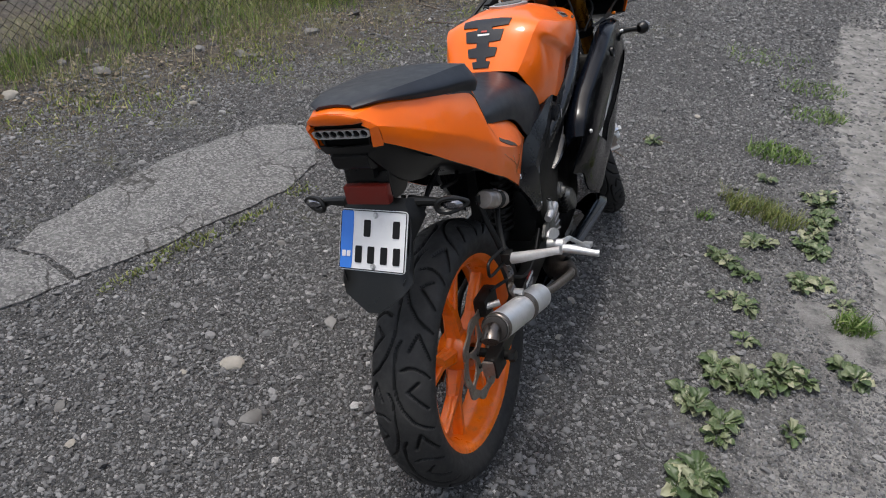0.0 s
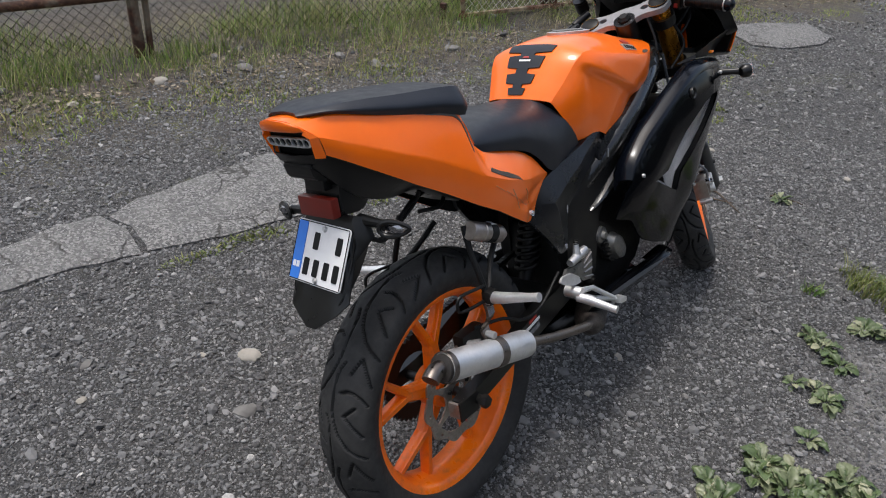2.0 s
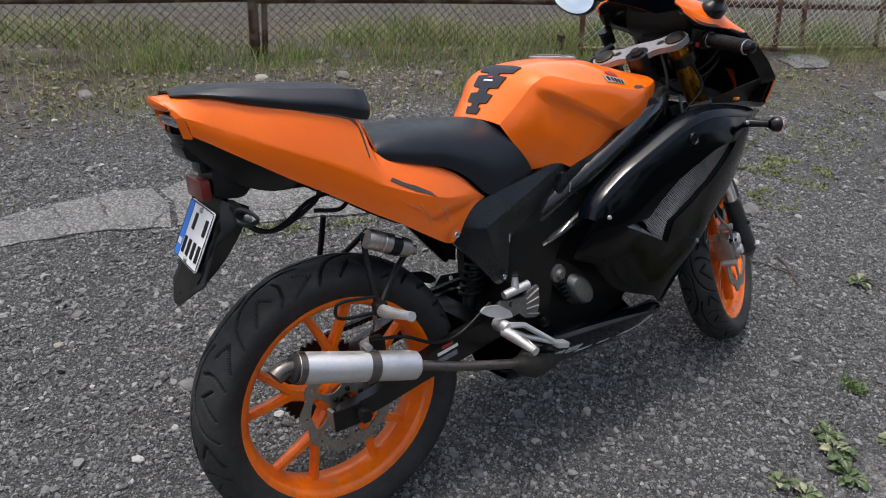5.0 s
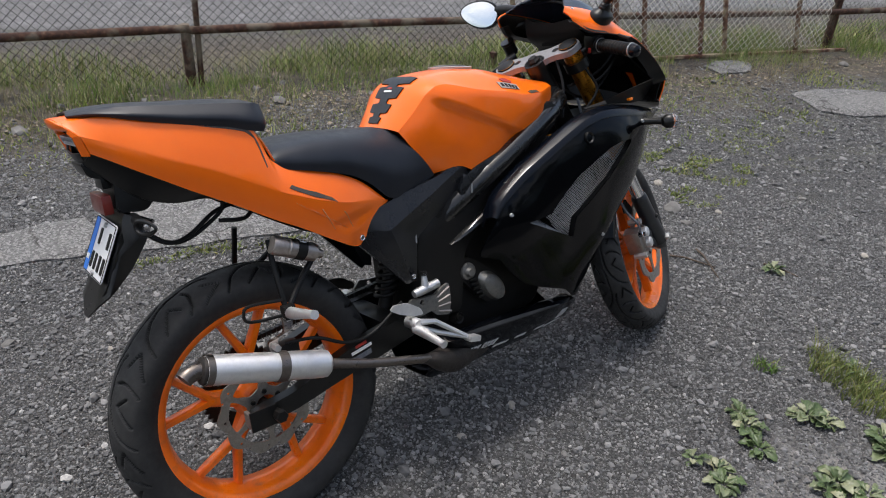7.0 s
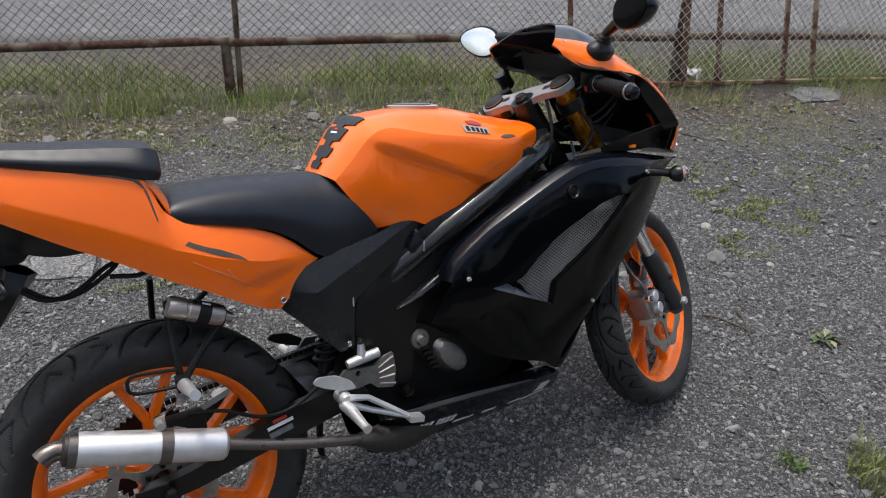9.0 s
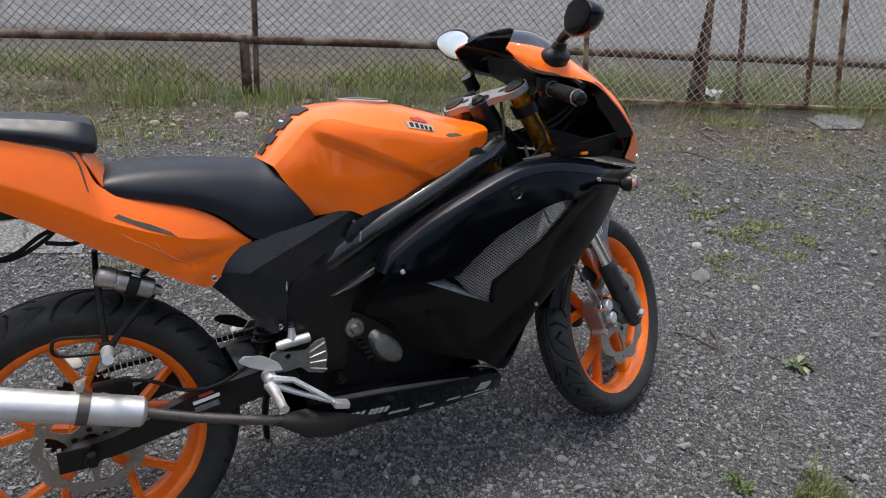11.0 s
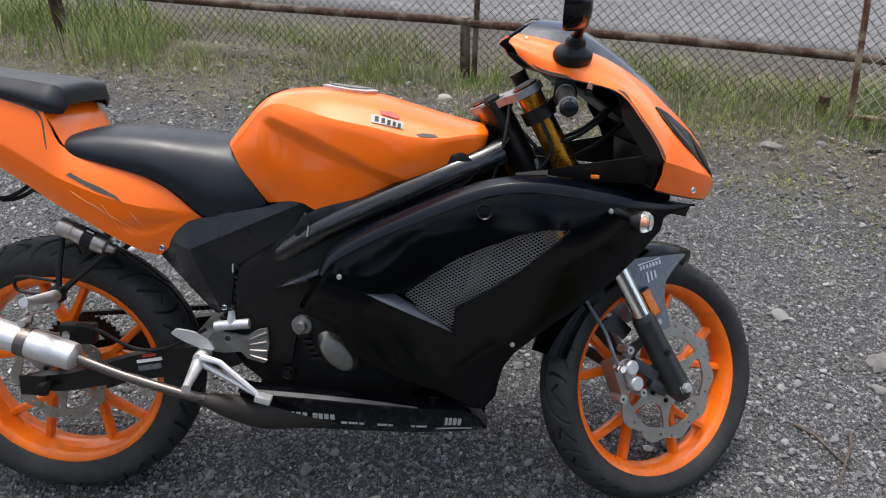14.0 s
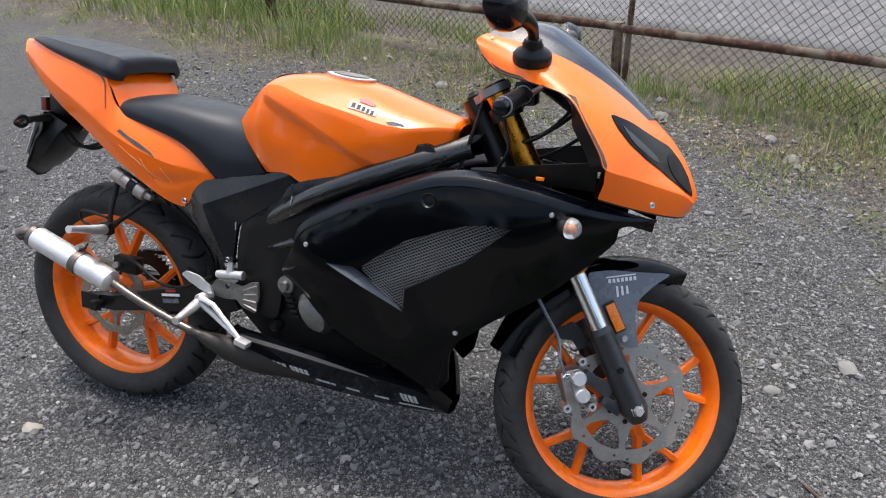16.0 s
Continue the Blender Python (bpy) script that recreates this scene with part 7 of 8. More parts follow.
def ground_sheet():
    """One sheet, fine where the camera passes and coarse out to the horizon."""
    xs = np.concatenate([[-900, -300, -100, -40, -18, -10], np.arange(-6, 3.6, 0.06), [4, 5, 7, 10, 18, 40, 100, 300, 900]])
    ys = np.concatenate([[-900, -300, -100, -40, -18, -8, -4, -2], np.arange(-1, 8.2, 0.06), [9, 10, 12, 18, 40, 100, 300, 900]])
    vs = [(x, y, lie(x, y)) for x in xs for y in ys]
    n = len(ys)
    fs = [(i * n + j, (i + 1) * n + j, (i + 1) * n + j + 1, i * n + j + 1) for i in range(len(xs) - 1) for j in range(n - 1)]
    ob = raw("ground", vs, fs, GROUND, None, True)
    return tagged(ob, "dark crushed gravel yard with dusty and mossy stretches", "ground", kind="structure")


ground_sheet()
rng = np.random.default_rng(7)


def fence_off(x, y):
    return (Vector((x, y)) - FENCE_O).dot(FENCE_N)


def chip(kind):
    """A rounded stone, or a small angular chip with an open foot."""
    if kind:
        bm = fresh()
        bmesh.ops.create_icosphere(bm, subdivisions=1, radius=1)
        out = np.array([v.co[:] for v in bm.verts]), np.array([[v.index for v in f.verts] for f in bm.faces])
        bm.free()
        return out
    low = [(math.cos(q), math.sin(q), -0.5) for q in (0.2, 1.7, 3.3, 4.9)]
    top = [(0.62 * math.cos(q), 0.62 * math.sin(q), 0.75) for q in (0.8, 2.9, 5.1)]
    return np.array(low + top), np.array([(4, 5, 6), (0, 1, 4), (1, 5, 4), (1, 2, 5), (2, 3, 5), (3, 6, 5), (3, 0, 6), (0, 4, 6)])


def pebbles(name, spots, sizes, material, label, category, kind=1):
    """Many small broken stones in one mesh."""
    v0, f0 = chip(kind)
    n = len(spots)
    jit = 1 + rng.uniform(-0.32, 0.32, (n, len(v0)))
    v = v0[None] * jit[..., None]
    st = np.stack([rng.uniform(0.75, 1.35, n), rng.uniform(0.7, 1.1, n), rng.uniform(0.4, 0.8, n)], 1)
    v = v * st[:, None, :]
    a = rng.uniform(0, 2 * np.pi, n)
    tl = rng.normal(0, 0.35 if kind else 0.45, n)
    x, y, z = v[..., 0], v[..., 1], v[..., 2]
    y, z = y * np.cos(tl)[:, None] - z * np.sin(tl)[:, None], y * np.sin(tl)[:, None] + z * np.cos(tl)[:, None]
    x, y = x * np.cos(a)[:, None] - y * np.sin(a)[:, None], x * np.sin(a)[:, None] + y * np.cos(a)[:, None]
    v = np.stack([x, y, z], -1) * sizes[:, None, None] + spots[:, None, :]
    f = (f0[None] + (np.arange(n) * len(v0))[:, None, None]).reshape(-1, 3)
    ob = raw(name, v.reshape(-1, 3).tolist(), f.tolist(), material)
    return tagged(ob, label, category, kind="stuff")


def scatter(n, x0, x1, y0, y1, keep):
    out = []
    for x, y in zip(rng.uniform(x0, x1, n), rng.uniform(y0, y1, n)):
        if keep(x, y):
            out.append((x, y))
    return out


def gravel():
    def trodden(x, y):
        return rng.random() < 0.12 + (-0.25 - fence_off(x, y) + 0.5 * noise.noise((x * 2, y * 2, 6))) / 0.7

    def near(x, y):
        return trodden(x, y) and -4.3 < fence_off(x, y) < -0.05 and noise.noise((x * 1.4, y * 1.4, 2)) > -0.7 + 0.42 * (0.86 * x - 0.42 * y > 0.06)

    def far(x, y):
        edge = min(x + 3.3, y + 0.3, 4.1 - x, 9.1 - y, fence_off(x, y) + 4.6)
        return trodden(x, y) and fence_off(x, y) < 0.0 and not (-2.0 < x < 1.6 and 0.3 < y < 3.9) and rng.random() < edge / 0.7

    for kind, spots, base, wide, top in ((1, scatter(20000, -2.0, 1.6, 0.3, 3.9, near), 0.0034, 0.0016, 0.019),
                                         (1, scatter(22000, -3.2, 2.2, -0.2, 6.4, far), 0.0046, 0.0021, 0.024),
                                         (0, scatter(170000, -2.0, 1.6, 0.3, 3.9, near), 0.0023, 0.0011, 0.010),
                                         (0, scatter(105000, -3.2, 2.2, -0.2, 6.4, far), 0.0030, 0.0013, 0.012),
                                         (0, scatter(36000, 1.6, 4.0, 2.4, 9.0, far), 0.005, 0.0024, 0.02)):
        sizes = np.array([min(top, base + rng.gamma(1.6, wide)) for _ in spots])
        p = np.array([(x, y, lie(x, y) + 0.3 * s) for (x, y), s in zip(spots, sizes)])
        pebbles("gravel" if kind else "grit", p, sizes, STONE, "loose dark crushed gravel with pale chips" if kind else "fine grey grit between the stones", "gravel", kind)


gravel()


def stone(x, y, r, h, pale=False, seed=0):
    """One larger stone half sunk in the gravel."""
    bm = fresh()
    bmesh.ops.create_icosphere(bm, subdivisions=2, radius=1)
    for v in bm.verts:
        k = 1 + 0.32 * noise.noise(v.co * 1.7 + Vector((seed * 3.1, seed, 2)))
        v.co = Vector((v.co.x * r * k, v.co.y * r * 0.72 * k, v.co.z * h * k))
    shifted(bm, Matrix.Translation((x, y, lie(x, y) + h * 0.25)) @ Matrix.Rotation(seed * 1.7, 4, "Z"))
    ob = part("stone", bm, PALE_STONE if pale else GREY_STONE, None, "", 28)
    return tagged(ob, "pale flat stone lying in the gravel" if pale else "grey broken stone lying in the gravel", "stone", "stones in the yard")


PALE_STONE = painted("pale_stone", (0.33, 0.31, 0.27), (0.22, 0.2, 0.17), 0.85, 0.0, (0.15, 0.14, 0.12), 0.4)
GREY_STONE = painted("grey_stone", (0.19, 0.185, 0.175), (0.11, 0.105, 0.1), 0.88, 0.0, (0.09, 0.085, 0.08), 0.4)
for k, (x, y, r, pale_) in enumerate((
        (-0.308, 1.625, 0.026, 0), (-0.534, 1.412, 0.034, 1), (0.43, 1.872, 0.016, 1), (0.376, 1.683, 0.014, 1), (0.631, 1.79, 0.012, 0), (-0.432, 1.231, 0.032, 0), (-1.17, 3.632, 0.045, 0), (-0.823, 1.095, 0.014, 1), (-0.65, 1.36, 0.012, 1),
        (0.297, 0.993, 0.03, 1), (-1.106, 3.632, 0.03, 0), (0.226, 3.027, 0.024, 0), (0.155, 3.267, 0.035, 0), (0.435, 3.39, 0.05, 0), (0.52, 3.30, 0.025, 0), (0.30, 3.62, 0.03, 1), (0.24, 3.85, 0.025, 0), (0.61, 3.5, 0.018, 1), (-0.9, 4.1, 0.05, 0), (-1.7, 3.2, 0.05, 0), (-1.95, 2.85, 0.045, 1), (-2.3, 2.1, 0.05, 0), (-2.1, 2.45, 0.03, 1), (-0.55, 2.0, 0.018, 0), (-0.9, 1.2, 0.02, 0), (0.9, 3.9, 0.02, 0), (1.2, 3.5, 0.02, 1), (-1.2, 3.0, 0.02, 1), (-0.75, 3.3, 0.025, 0))):
    stone(x, y, r, r * 0.45, bool(pale_), k + 1)


for k in range(46):
    rr = random.Random(900 + k)
    p = FENCE_O + FENCE_D * rr.uniform(-3.0, 4.6) + FENCE_N * (-0.42 + 0.36 * rr.random())
    size = 0.010 + 0.026 * rr.random() ** 2
    stone(p.x, p.y, size, size * rr.uniform(0.45, 0.8), rr.random() < 0.08, 60 + k)

# ---- old asphalt left in the yard ----
def slab(outline, name, label, h=0.03, seed=0, mat=ASPHALT, category="asphalt", group="old asphalt", ragged=0.016):
    from mathutils.geometry import delaunay_2d_cdt
    edge = []
    for (ax, ay), (bx, by) in zip(outline, outline[1:] + outline[:1]):
        k = max(2, int(math.hypot(bx - ax, by - ay) / 0.03))
        for i in range(k):
            x, y = ax + (bx - ax) * i / k, ay + (by - ay) * i / k
            edge.append((x + ragged * noise.noise((x * 9, y * 9, seed)), y + ragged * noise.noise((x * 9, y * 9, seed + 7))))
    n = len(edge)
    pts = list(edge)
    x0, x1, y0, y1 = min(p[0] for p in edge), max(p[0] for p in edge), min(p[1] for p in edge), max(p[1] for p in edge)
    for x in np.arange(x0, x1, 0.04):
        for y in np.arange(y0, y1, 0.04):
            if inside((x, y), edge) and min((x - a) ** 2 + (y - b) ** 2 for a, b in edge) > 0.0006:
                pts.append((x, y))
    vs, _, fs, _, _, _ = delaunay_2d_cdt([Vector(p) for p in pts], [(i, (i + 1) % n) for i in range(n)], [], 0, 1e-6)
    bm = fresh()

    def top(x, y):
        near = min((x - a) ** 2 + (y - b) ** 2 for a, b in edge) ** 0.5
        return lie(x, y) + h * min(1, 0.45 + near / 0.06) + 0.004 * noise.noise((x * 5, y * 5, seed))

    v = [bm.verts.new((p.x, p.y, top(p.x, p.y))) for p in vs]
    for f in fs:
        c = (sum(vs[i].x for i in f) / 3, sum(vs[i].y for i in f) / 3)
        if inside(c, edge):
            bm.faces.new([v[i] for i in f])
    low = [bm.verts.new((x, y, -0.05)) for x, y in edge]
    for i in range(n):
        j = (i + 1) % n
        bm.faces.new((v[i], v[j], low[j], low[i]))
    bmesh.ops.delete(bm, geom=[q for q in bm.verts if not q.link_faces], context="VERTS")
    return tagged(part(name, bm, mat, None, "", 50), label, category, group, "structure")


slab([(-1.095, 1.69), (-0.90, 1.927), (-0.772, 2.114), (-0.625, 2.326), (-0.552, 2.57), (-0.60, 2.80), (-0.68, 2.90), (-0.843, 2.854), (-0.957, 2.706), (-1.113, 2.488), (-1.225, 2.236), (-1.33, 1.93), (-1.36, 1.80), (-1.24, 1.79)], "pavement", "worn grey asphalt remnant with a broken edge", 0.019, 1)
slab([(-1.105, 1.672), (-1.25, 1.772), (-1.372, 1.785), (-1.45, 1.66), (-1.52, 1.40), (-1.62, 1.1), (-1.5, 0.95), (-1.36, 1.28), (-1.23, 1.51)], "pavement", "cracked grey asphalt piece beside the larger one", 0.019, 2)
slab([(0.574, 5.50), (0.68, 5.74), (0.917, 5.93), (1.15, 6.05), (1.30, 5.85), (1.225, 5.62), (1.018, 5.38), (0.78, 5.28)], "pavement", "distant grey asphalt remnant", 0.03, 3)
slab([(-0.044, 5.683), (0.007, 5.93), (0.2, 6.02), (0.258, 5.809), (0.1, 5.6)], "pavement", "small grey asphalt remnant by the fence", 0.03, 4)


CONCRETE = painted("worn_concrete", (0.23, 0.224, 0.21), (0.1, 0.098, 0.093), 0.9, 0.0, (0.05, 0.048, 0.043), 0.8, scale=14)
slab([(2.75, 5.60), (2.27, 4.45), (2.02, 3.80), (1.86, 3.33), (1.68, 2.75), (1.54, 2.25), (1.47, 1.85), (1.38, 1.45), (1.36, 1.15), (2.15, 1.0), (2.35, 2.2), (2.70, 3.4), (3.55, 5.3)], "pavement", "pale worn concrete with a crumbled edge beside weeds", 0.007, 5, CONCRETE, "concrete", "", 0.07)


# ---- fence ----
def fence_at(s, z=0.0, off=0.0):
    p = FENCE_O + FENCE_D * s + FENCE_N * off
    return V(p.x, p.y, z)


POSTS = (-5.58, -2.79, 0.0, 2.676, 5.58)
fence = new("chain_link_fence")
tagged(fence, "rusty chain-link fence with a pipe rail along the road", "fence")
rust_label = "rusty iron post"
for k, s in enumerate(POSTS):
    lean = -0.05 if k == 3 else 0.01 * k
    part("post", tube(fresh(), [fence_at(s + 0.035, -0.1), fence_at(s + 0.035 + lean, 1.25)], 0.018 if k == 3 else 0.016, 10), RUST, fence, "thin rusty iron post")
    foot = 0.09 if k == 3 else 0.0
    part("old_stump", tube(fresh(), [fence_at(s - 0.015 + foot * 1.2, -0.1), fence_at(s - 0.02 + foot * 0.7, 0.2), fence_at(s - 0.022 + foot * 0.5, 0.335)], [0.03, 0.028, 0.026], 10), RUST, fence, "short rusty stump holding the rail")
for a, b in zip(POSTS, POSTS[1:]):
    pts = [fence_at(a + (b - a) * t, 0.30 + 0.012 * math.sin(t * 3.1 + a) + 0.02 * (t - 0.5) * (1 if a < 0 else -0.4), -0.01) for t in np.linspace(0, 1, 9)]
    part("rail", tube(fresh(), pts, 0.0225, 12), RUST, fence, "brown rusted pipe rail")


def mesh_of(s0, s1, z0, z1, mat, name, pitch=0.05, r=0.0014, off=0.025, label=""):
    """Chain-link: two families of slanting wires, each bent round the other at the crossings."""
    vs, fs = [], []
    hgt = z1 - z0
    for lean in (-1, 1):
        for k in range(int((s1 - s0 + hgt) / pitch) + 1):
            a = s0 + k * pitch - (hgt if lean > 0 else 0)
            pts = []
            steps = int(hgt / (pitch / 2))
            for i in range(steps + 1):
                z = z0 + i * pitch / 2
                s = a + (z - z0) * lean + (0 if lean > 0 else 0)
                if s0 <= s <= s1:
                    wob = 0.008 * noise.noise((s * 2, z * 3, 1.5))
                    pts.append(fence_at(s + wob, z + 0.012 * noise.noise((s * 1.2, 3.3, z)), off + (0.0022 if (i + k) % 2 else -0.0022) * lean + 0.02 * noise.noise((s * 0.8, z, 5))))
            if len(pts) < 2:
                continue
            b = len(vs)
            d = V(FENCE_D.x * lean, FENCE_D.y * lean, 1).normalized()
            q = V(FENCE_N.x, FENCE_N.y, 0)
            w = d.cross(q)
            for p in pts:
                for t in (0, 2.09, 4.19):
                    vs.append(tuple(p + q * r * math.cos(t) + w * r * math.sin(t)))
            for i in range(len(pts) - 1):
                for t in range(3):
                    u = (t + 1) % 3
                    fs.append((b + i * 3 + t, b + i * 3 + u, b + i * 3 + 3 + u, b + i * 3 + 3 + t))
    ob = raw(name, vs, fs, mat, fence)
    return tagged(ob, label, kind="stuff")


mesh_of(-5.6, 6.4, 0.03, 1.2, WIRE_DARK, "wire_mesh", label="dark slack chain-link wire")

gate = new("fence_panel")
tagged(gate, "old gate panel of flaking angle iron with pale wire mesh", "fence panel")
for s, lean in ((1.99, -0.145), (2.778, -0.182), (3.025, -0.23), (3.52, -0.26), (3.742, -0.285), (4.44, -0.28)):
    part("upright", box(fresh(), (0, 0, 0.6), (0.028, 0.02, 1.3), Matrix.Translation(fence_at(s, 0.0, -0.05)) @ Matrix.Rotation(math.atan2(FENCE_D.y, FENCE_D.x), 4, "Z") @ Matrix.Rotation(lean, 4, "Y"), 0.003), RUST_PALE, gate, "flaking rusty upright")
part("bottom_bar", box(fresh(), (0, 0, 0), (3.0, 0.03, 0.022), Matrix.Translation(fence_at(3.46, 0.014, -0.055)) @ Matrix.Rotation(math.atan2(FENCE_D.y, FENCE_D.x), 4, "Z") @ Matrix.Rotation(0.01, 4, "Y"), 0.004), RUST_PALE, gate, "rusty bottom bar")
part("heavy_post", tube(fresh(), [fence_at(4.87, -0.1, 0.05), fence_at(4.80, 1.25, 0.05)], 0.034, 10), RUST, gate, "thick dark rusty post")
wire_ob = mesh_of(1.98, 4.7, 0.04, 1.2, WIRE_PALE, "pale_wire_mesh", 0.058, 0.0023, -0.06, "pale galvanised wire mesh")
wire_ob.parent = gate
for s in (1.86, 3.05):
    part("concrete_foot", box(fresh(), (0, 0, 0.05), (0.04, 0.04, 0.1), Matrix.Translation(fence_at(s, 0, 0.0)), 0.006), RUST, gate)


# ---- grass, litter and weeds ----
def blades(name, spots, label, category, mat, hmin, hmax, wide=0.0035, lean=0.45):
    vs, fs = [], []
    for x, y in spots:
        z = lie(x, y) - 0.005
        a, b = rng.uniform(0, 6.28), rng.uniform(0, 6.28)
        h = rng.uniform(hmin, hmax) * (0.6 + 0.8 * max(0, 0.5 + noise.noise((x * 2.3, y * 2.3, 8))))
        w = wide * rng.uniform(0.6, 1.3)
        l = lean * h * rng.uniform(0.2, 1.2)
        k = len(vs)
        for t, ww in ((0, 1.0), (0.4, 0.85), (0.75, 0.55)):
            cx, cy, cz = x + l * t * t * math.cos(b), y + l * t * t * math.sin(b), z + h * t * (1 - 0.15 * t)
            vs.append((cx - w * ww * math.cos(a), cy - w * ww * math.sin(a), cz))
            vs.append((cx + w * ww * math.cos(a), cy + w * ww * math.sin(a), cz))
        vs.append((x + l * math.cos(b), y + l * math.sin(b), z + h * 0.86))
        fs += [(k, k + 1, k + 3, k + 2), (k + 2, k + 3, k + 5, k + 4), (k + 4, k + 5, k + 6)]
    ob = raw(name, vs, fs, mat, None, True)
    return tagged(ob, label, category, kind="stuff")


def verge_spots(n, lo, hi, thr, f=1.3):
    out = []
    while len(out) < n:
        s, o = rng.uniform(-5.4, 6.4), lo + (hi - lo) * rng.beta(2.0, 2.0)
        p = FENCE_O + FENCE_D * s + FENCE_N * o
        worn = 0.17 if s > 1.7 and o < -0.06 else 0.0
        if noise.noise((p.x * f, p.y * f, 3)) + 0.35 * noise.noise((p.x * 5, p.y * 5, 1)) > thr + worn:
            out.append((p.x, p.y))
    return out


blades("verge_grass", verge_spots(23000, -0.42, 0.6, -0.2), "long green grass growing through the fence", "grass", GRASS, 0.02, 0.135, 0.0017, 0.6)
blades("low_grass", verge_spots(13000, -1.05, 0.35, 0.02, 2.2), "short patchy grass before the fence", "grass", MOSS, 0.008, 0.042, 0.0024, 0.8)
blades("dry_grass", verge_spots(6500, -0.85, 0.5, -0.15, 1.7), "dry straw among the verge grass", "grass", STRAW, 0.03, 0.20, 0.0012, 0.9)
far_end = [(x, y) for x, y in scatter(2600, -4.6, -2.6, -2.2, 1.4, lambda x, y: -0.55 < fence_off(x, y) < 0.7)]
blades("thick_grass", far_end, "thick green grass at the end of the fence", "grass", GRASS, 0.12, 0.30, 0.004)


def litter():
    spots = verge_spots(9000, -0.85, 0.2, -0.25, 2.0)
    vs, fs = [], []
    for x, y in spots:
        z = lie(x, y) + rng.uniform(0.004, 0.02)
        a, t, r = rng.uniform(0, 6.28), rng.normal(0, 0.5), rng.uniform(0.004, 0.016)
        k = len(vs)
        for q, w in ((0, 1.0), (1.2, 0.6), (2.2, 0.55), (3.14, 0.8), (4.1, 0.5), (5.1, 0.6)):
            dx, dy = r * w * math.cos(q), r * w * 0.7 * math.sin(q)
            vs.append((x + dx * math.cos(a) - dy * math.sin(a), y + dx * math.sin(a) + dy * math.cos(a), z + dy * t + 0.15 * abs(dx)))
        fs.append(tuple(range(k, k + 6)))
    tagged(raw("leaf_litter", vs, fs, LITTER), "brown leaf litter along the foot of the fence", "leaf litter", kind="stuff")


litter()


def leaf_mesh(seed, length, width):
    """A spoon-shaped weed leaf along x, arched, with a lobed wavy edge and a pale folded midrib."""
    r = random.Random(seed)
    bm = fresh()
    rows = []
    n = 12
    for i in range(n):
        t = i / (n - 1)
        body = math.sin(math.pi * min(1, 0.04 + 0.96 * t) ** 1.7) ** 0.8 if t < 1 else 0.0
        w = width * (0.14 + 1.05 * body) * (1 + 0.2 * math.sin(i * 2.4 + seed) * (t > 0.25)) * (0.25 if t > 0.98 else 1)
        z = length * (0.42 * t - 0.55 * t * t)
        ruf = [r.uniform(-1, 1) * 0.3 * w for _ in range(2)]
        rows.append([(length * t - 0.1 * w, -w, z + w * 0.5 + ruf[0]), (length * t, -w * 0.5, z + w * 0.16), (length * t, 0, z - 0.0012), (length * t, w * 0.5, z + w * 0.16), (length * t - 0.1 * w, w, z + w * 0.42 + ruf[1])])
    sheet(bm, rows, 0.0006)
    me = bpy.data.meshes.new("leaf")
    bmesh.ops.recalc_face_normals(bm, faces=bm.faces)
    bm.to_mesh(me)
    bm.free()
    me.polygons.foreach_set("use_smooth", [True] * len(me.polygons))
    me.materials.append(WEED)
    return me


LEAVES = [leaf_mesh(s, 0.046, 0.0115) for s in range(6)]


def weed(x, y, size, count, seed):
    r = random.Random(seed)
    plant = new("weed")
    plant.matrix_world = Matrix.Translation((x, y, lie(x, y) - 0.002))
    tagged(plant, "low grey-green leafy weed rooted in the gravel", "weed", "weeds in the yard")
    for k in range(int(count * 1.6)):
        leaf = new("leaf", LEAVES[r.randrange(6)])
        leaf.parent = plant
        s = size * r.uniform(0.5, 1.2)
        leaf.matrix_basis = Matrix.Rotation(k * 2.4 + r.uniform(-0.4, 0.4), 4, "Z") @ Matrix.Translation((0.004 + 0.012 * size * r.random(), 0, 0.004 + 0.01 * r.random())) @ Matrix.Rotation(-r.uniform(-0.1, 0.75) * (1 - 0.4 * (k % 2)), 4, "Y") @ Matrix.Rotation(r.uniform(-0.4, 0.4), 4, "X") @ Matrix.Scale(s, 4)


for k, (x, y, s, n) in enumerate((
        (1.366, 2.885, 0.8, 9), (1.538, 2.708, 1.1, 13), (1.508, 2.59, 1.1, 13), (1.60, 2.80, 0.8, 8), (1.016, 2.197, 1.0, 14), (1.07, 2.13, 0.9, 10), (1.157, 2.354, 1.0, 12), (1.378, 2.324, 1.15, 15), (1.269, 2.127, 1.0, 13), (1.34, 2.13, 0.9, 10),
        (1.016, 1.939, 1.0, 11), (0.923, 1.982, 0.7, 7), (0.958, 1.761, 0.8, 7), (1.262, 1.638, 1.1, 11), (0.84, 1.62, 1.15, 15), (0.90, 1.56, 1.2, 15), (0.95, 1.585, 1.0, 12), (1.04, 1.64, 1.2, 15), (1.09, 1.60, 1.0, 10), (0.74, 1.455, 1.15, 13), (0.80, 1.40, 1.1, 12), (0.77, 1.34, 0.8, 7), (0.986, 1.391, 0.95, 9), (0.69, 1.215, 1.25, 15), (0.64, 1.17, 1.1, 12), (1.361, 2.002, 0.8, 8), (1.42, 2.45, 1.0, 12), (1.25, 2.66, 0.8, 8), (1.46, 2.52, 1.0, 10), (0.91, 3.14, 0.8, 9))):
    weed(x, y, s, n, k)
    if n > 10:
        weed(x + 0.05 * math.cos(k * 2.1), y + 0.05 * math.sin(k * 2.1), s * 0.8, n - 3, k + 100)
tufts = []
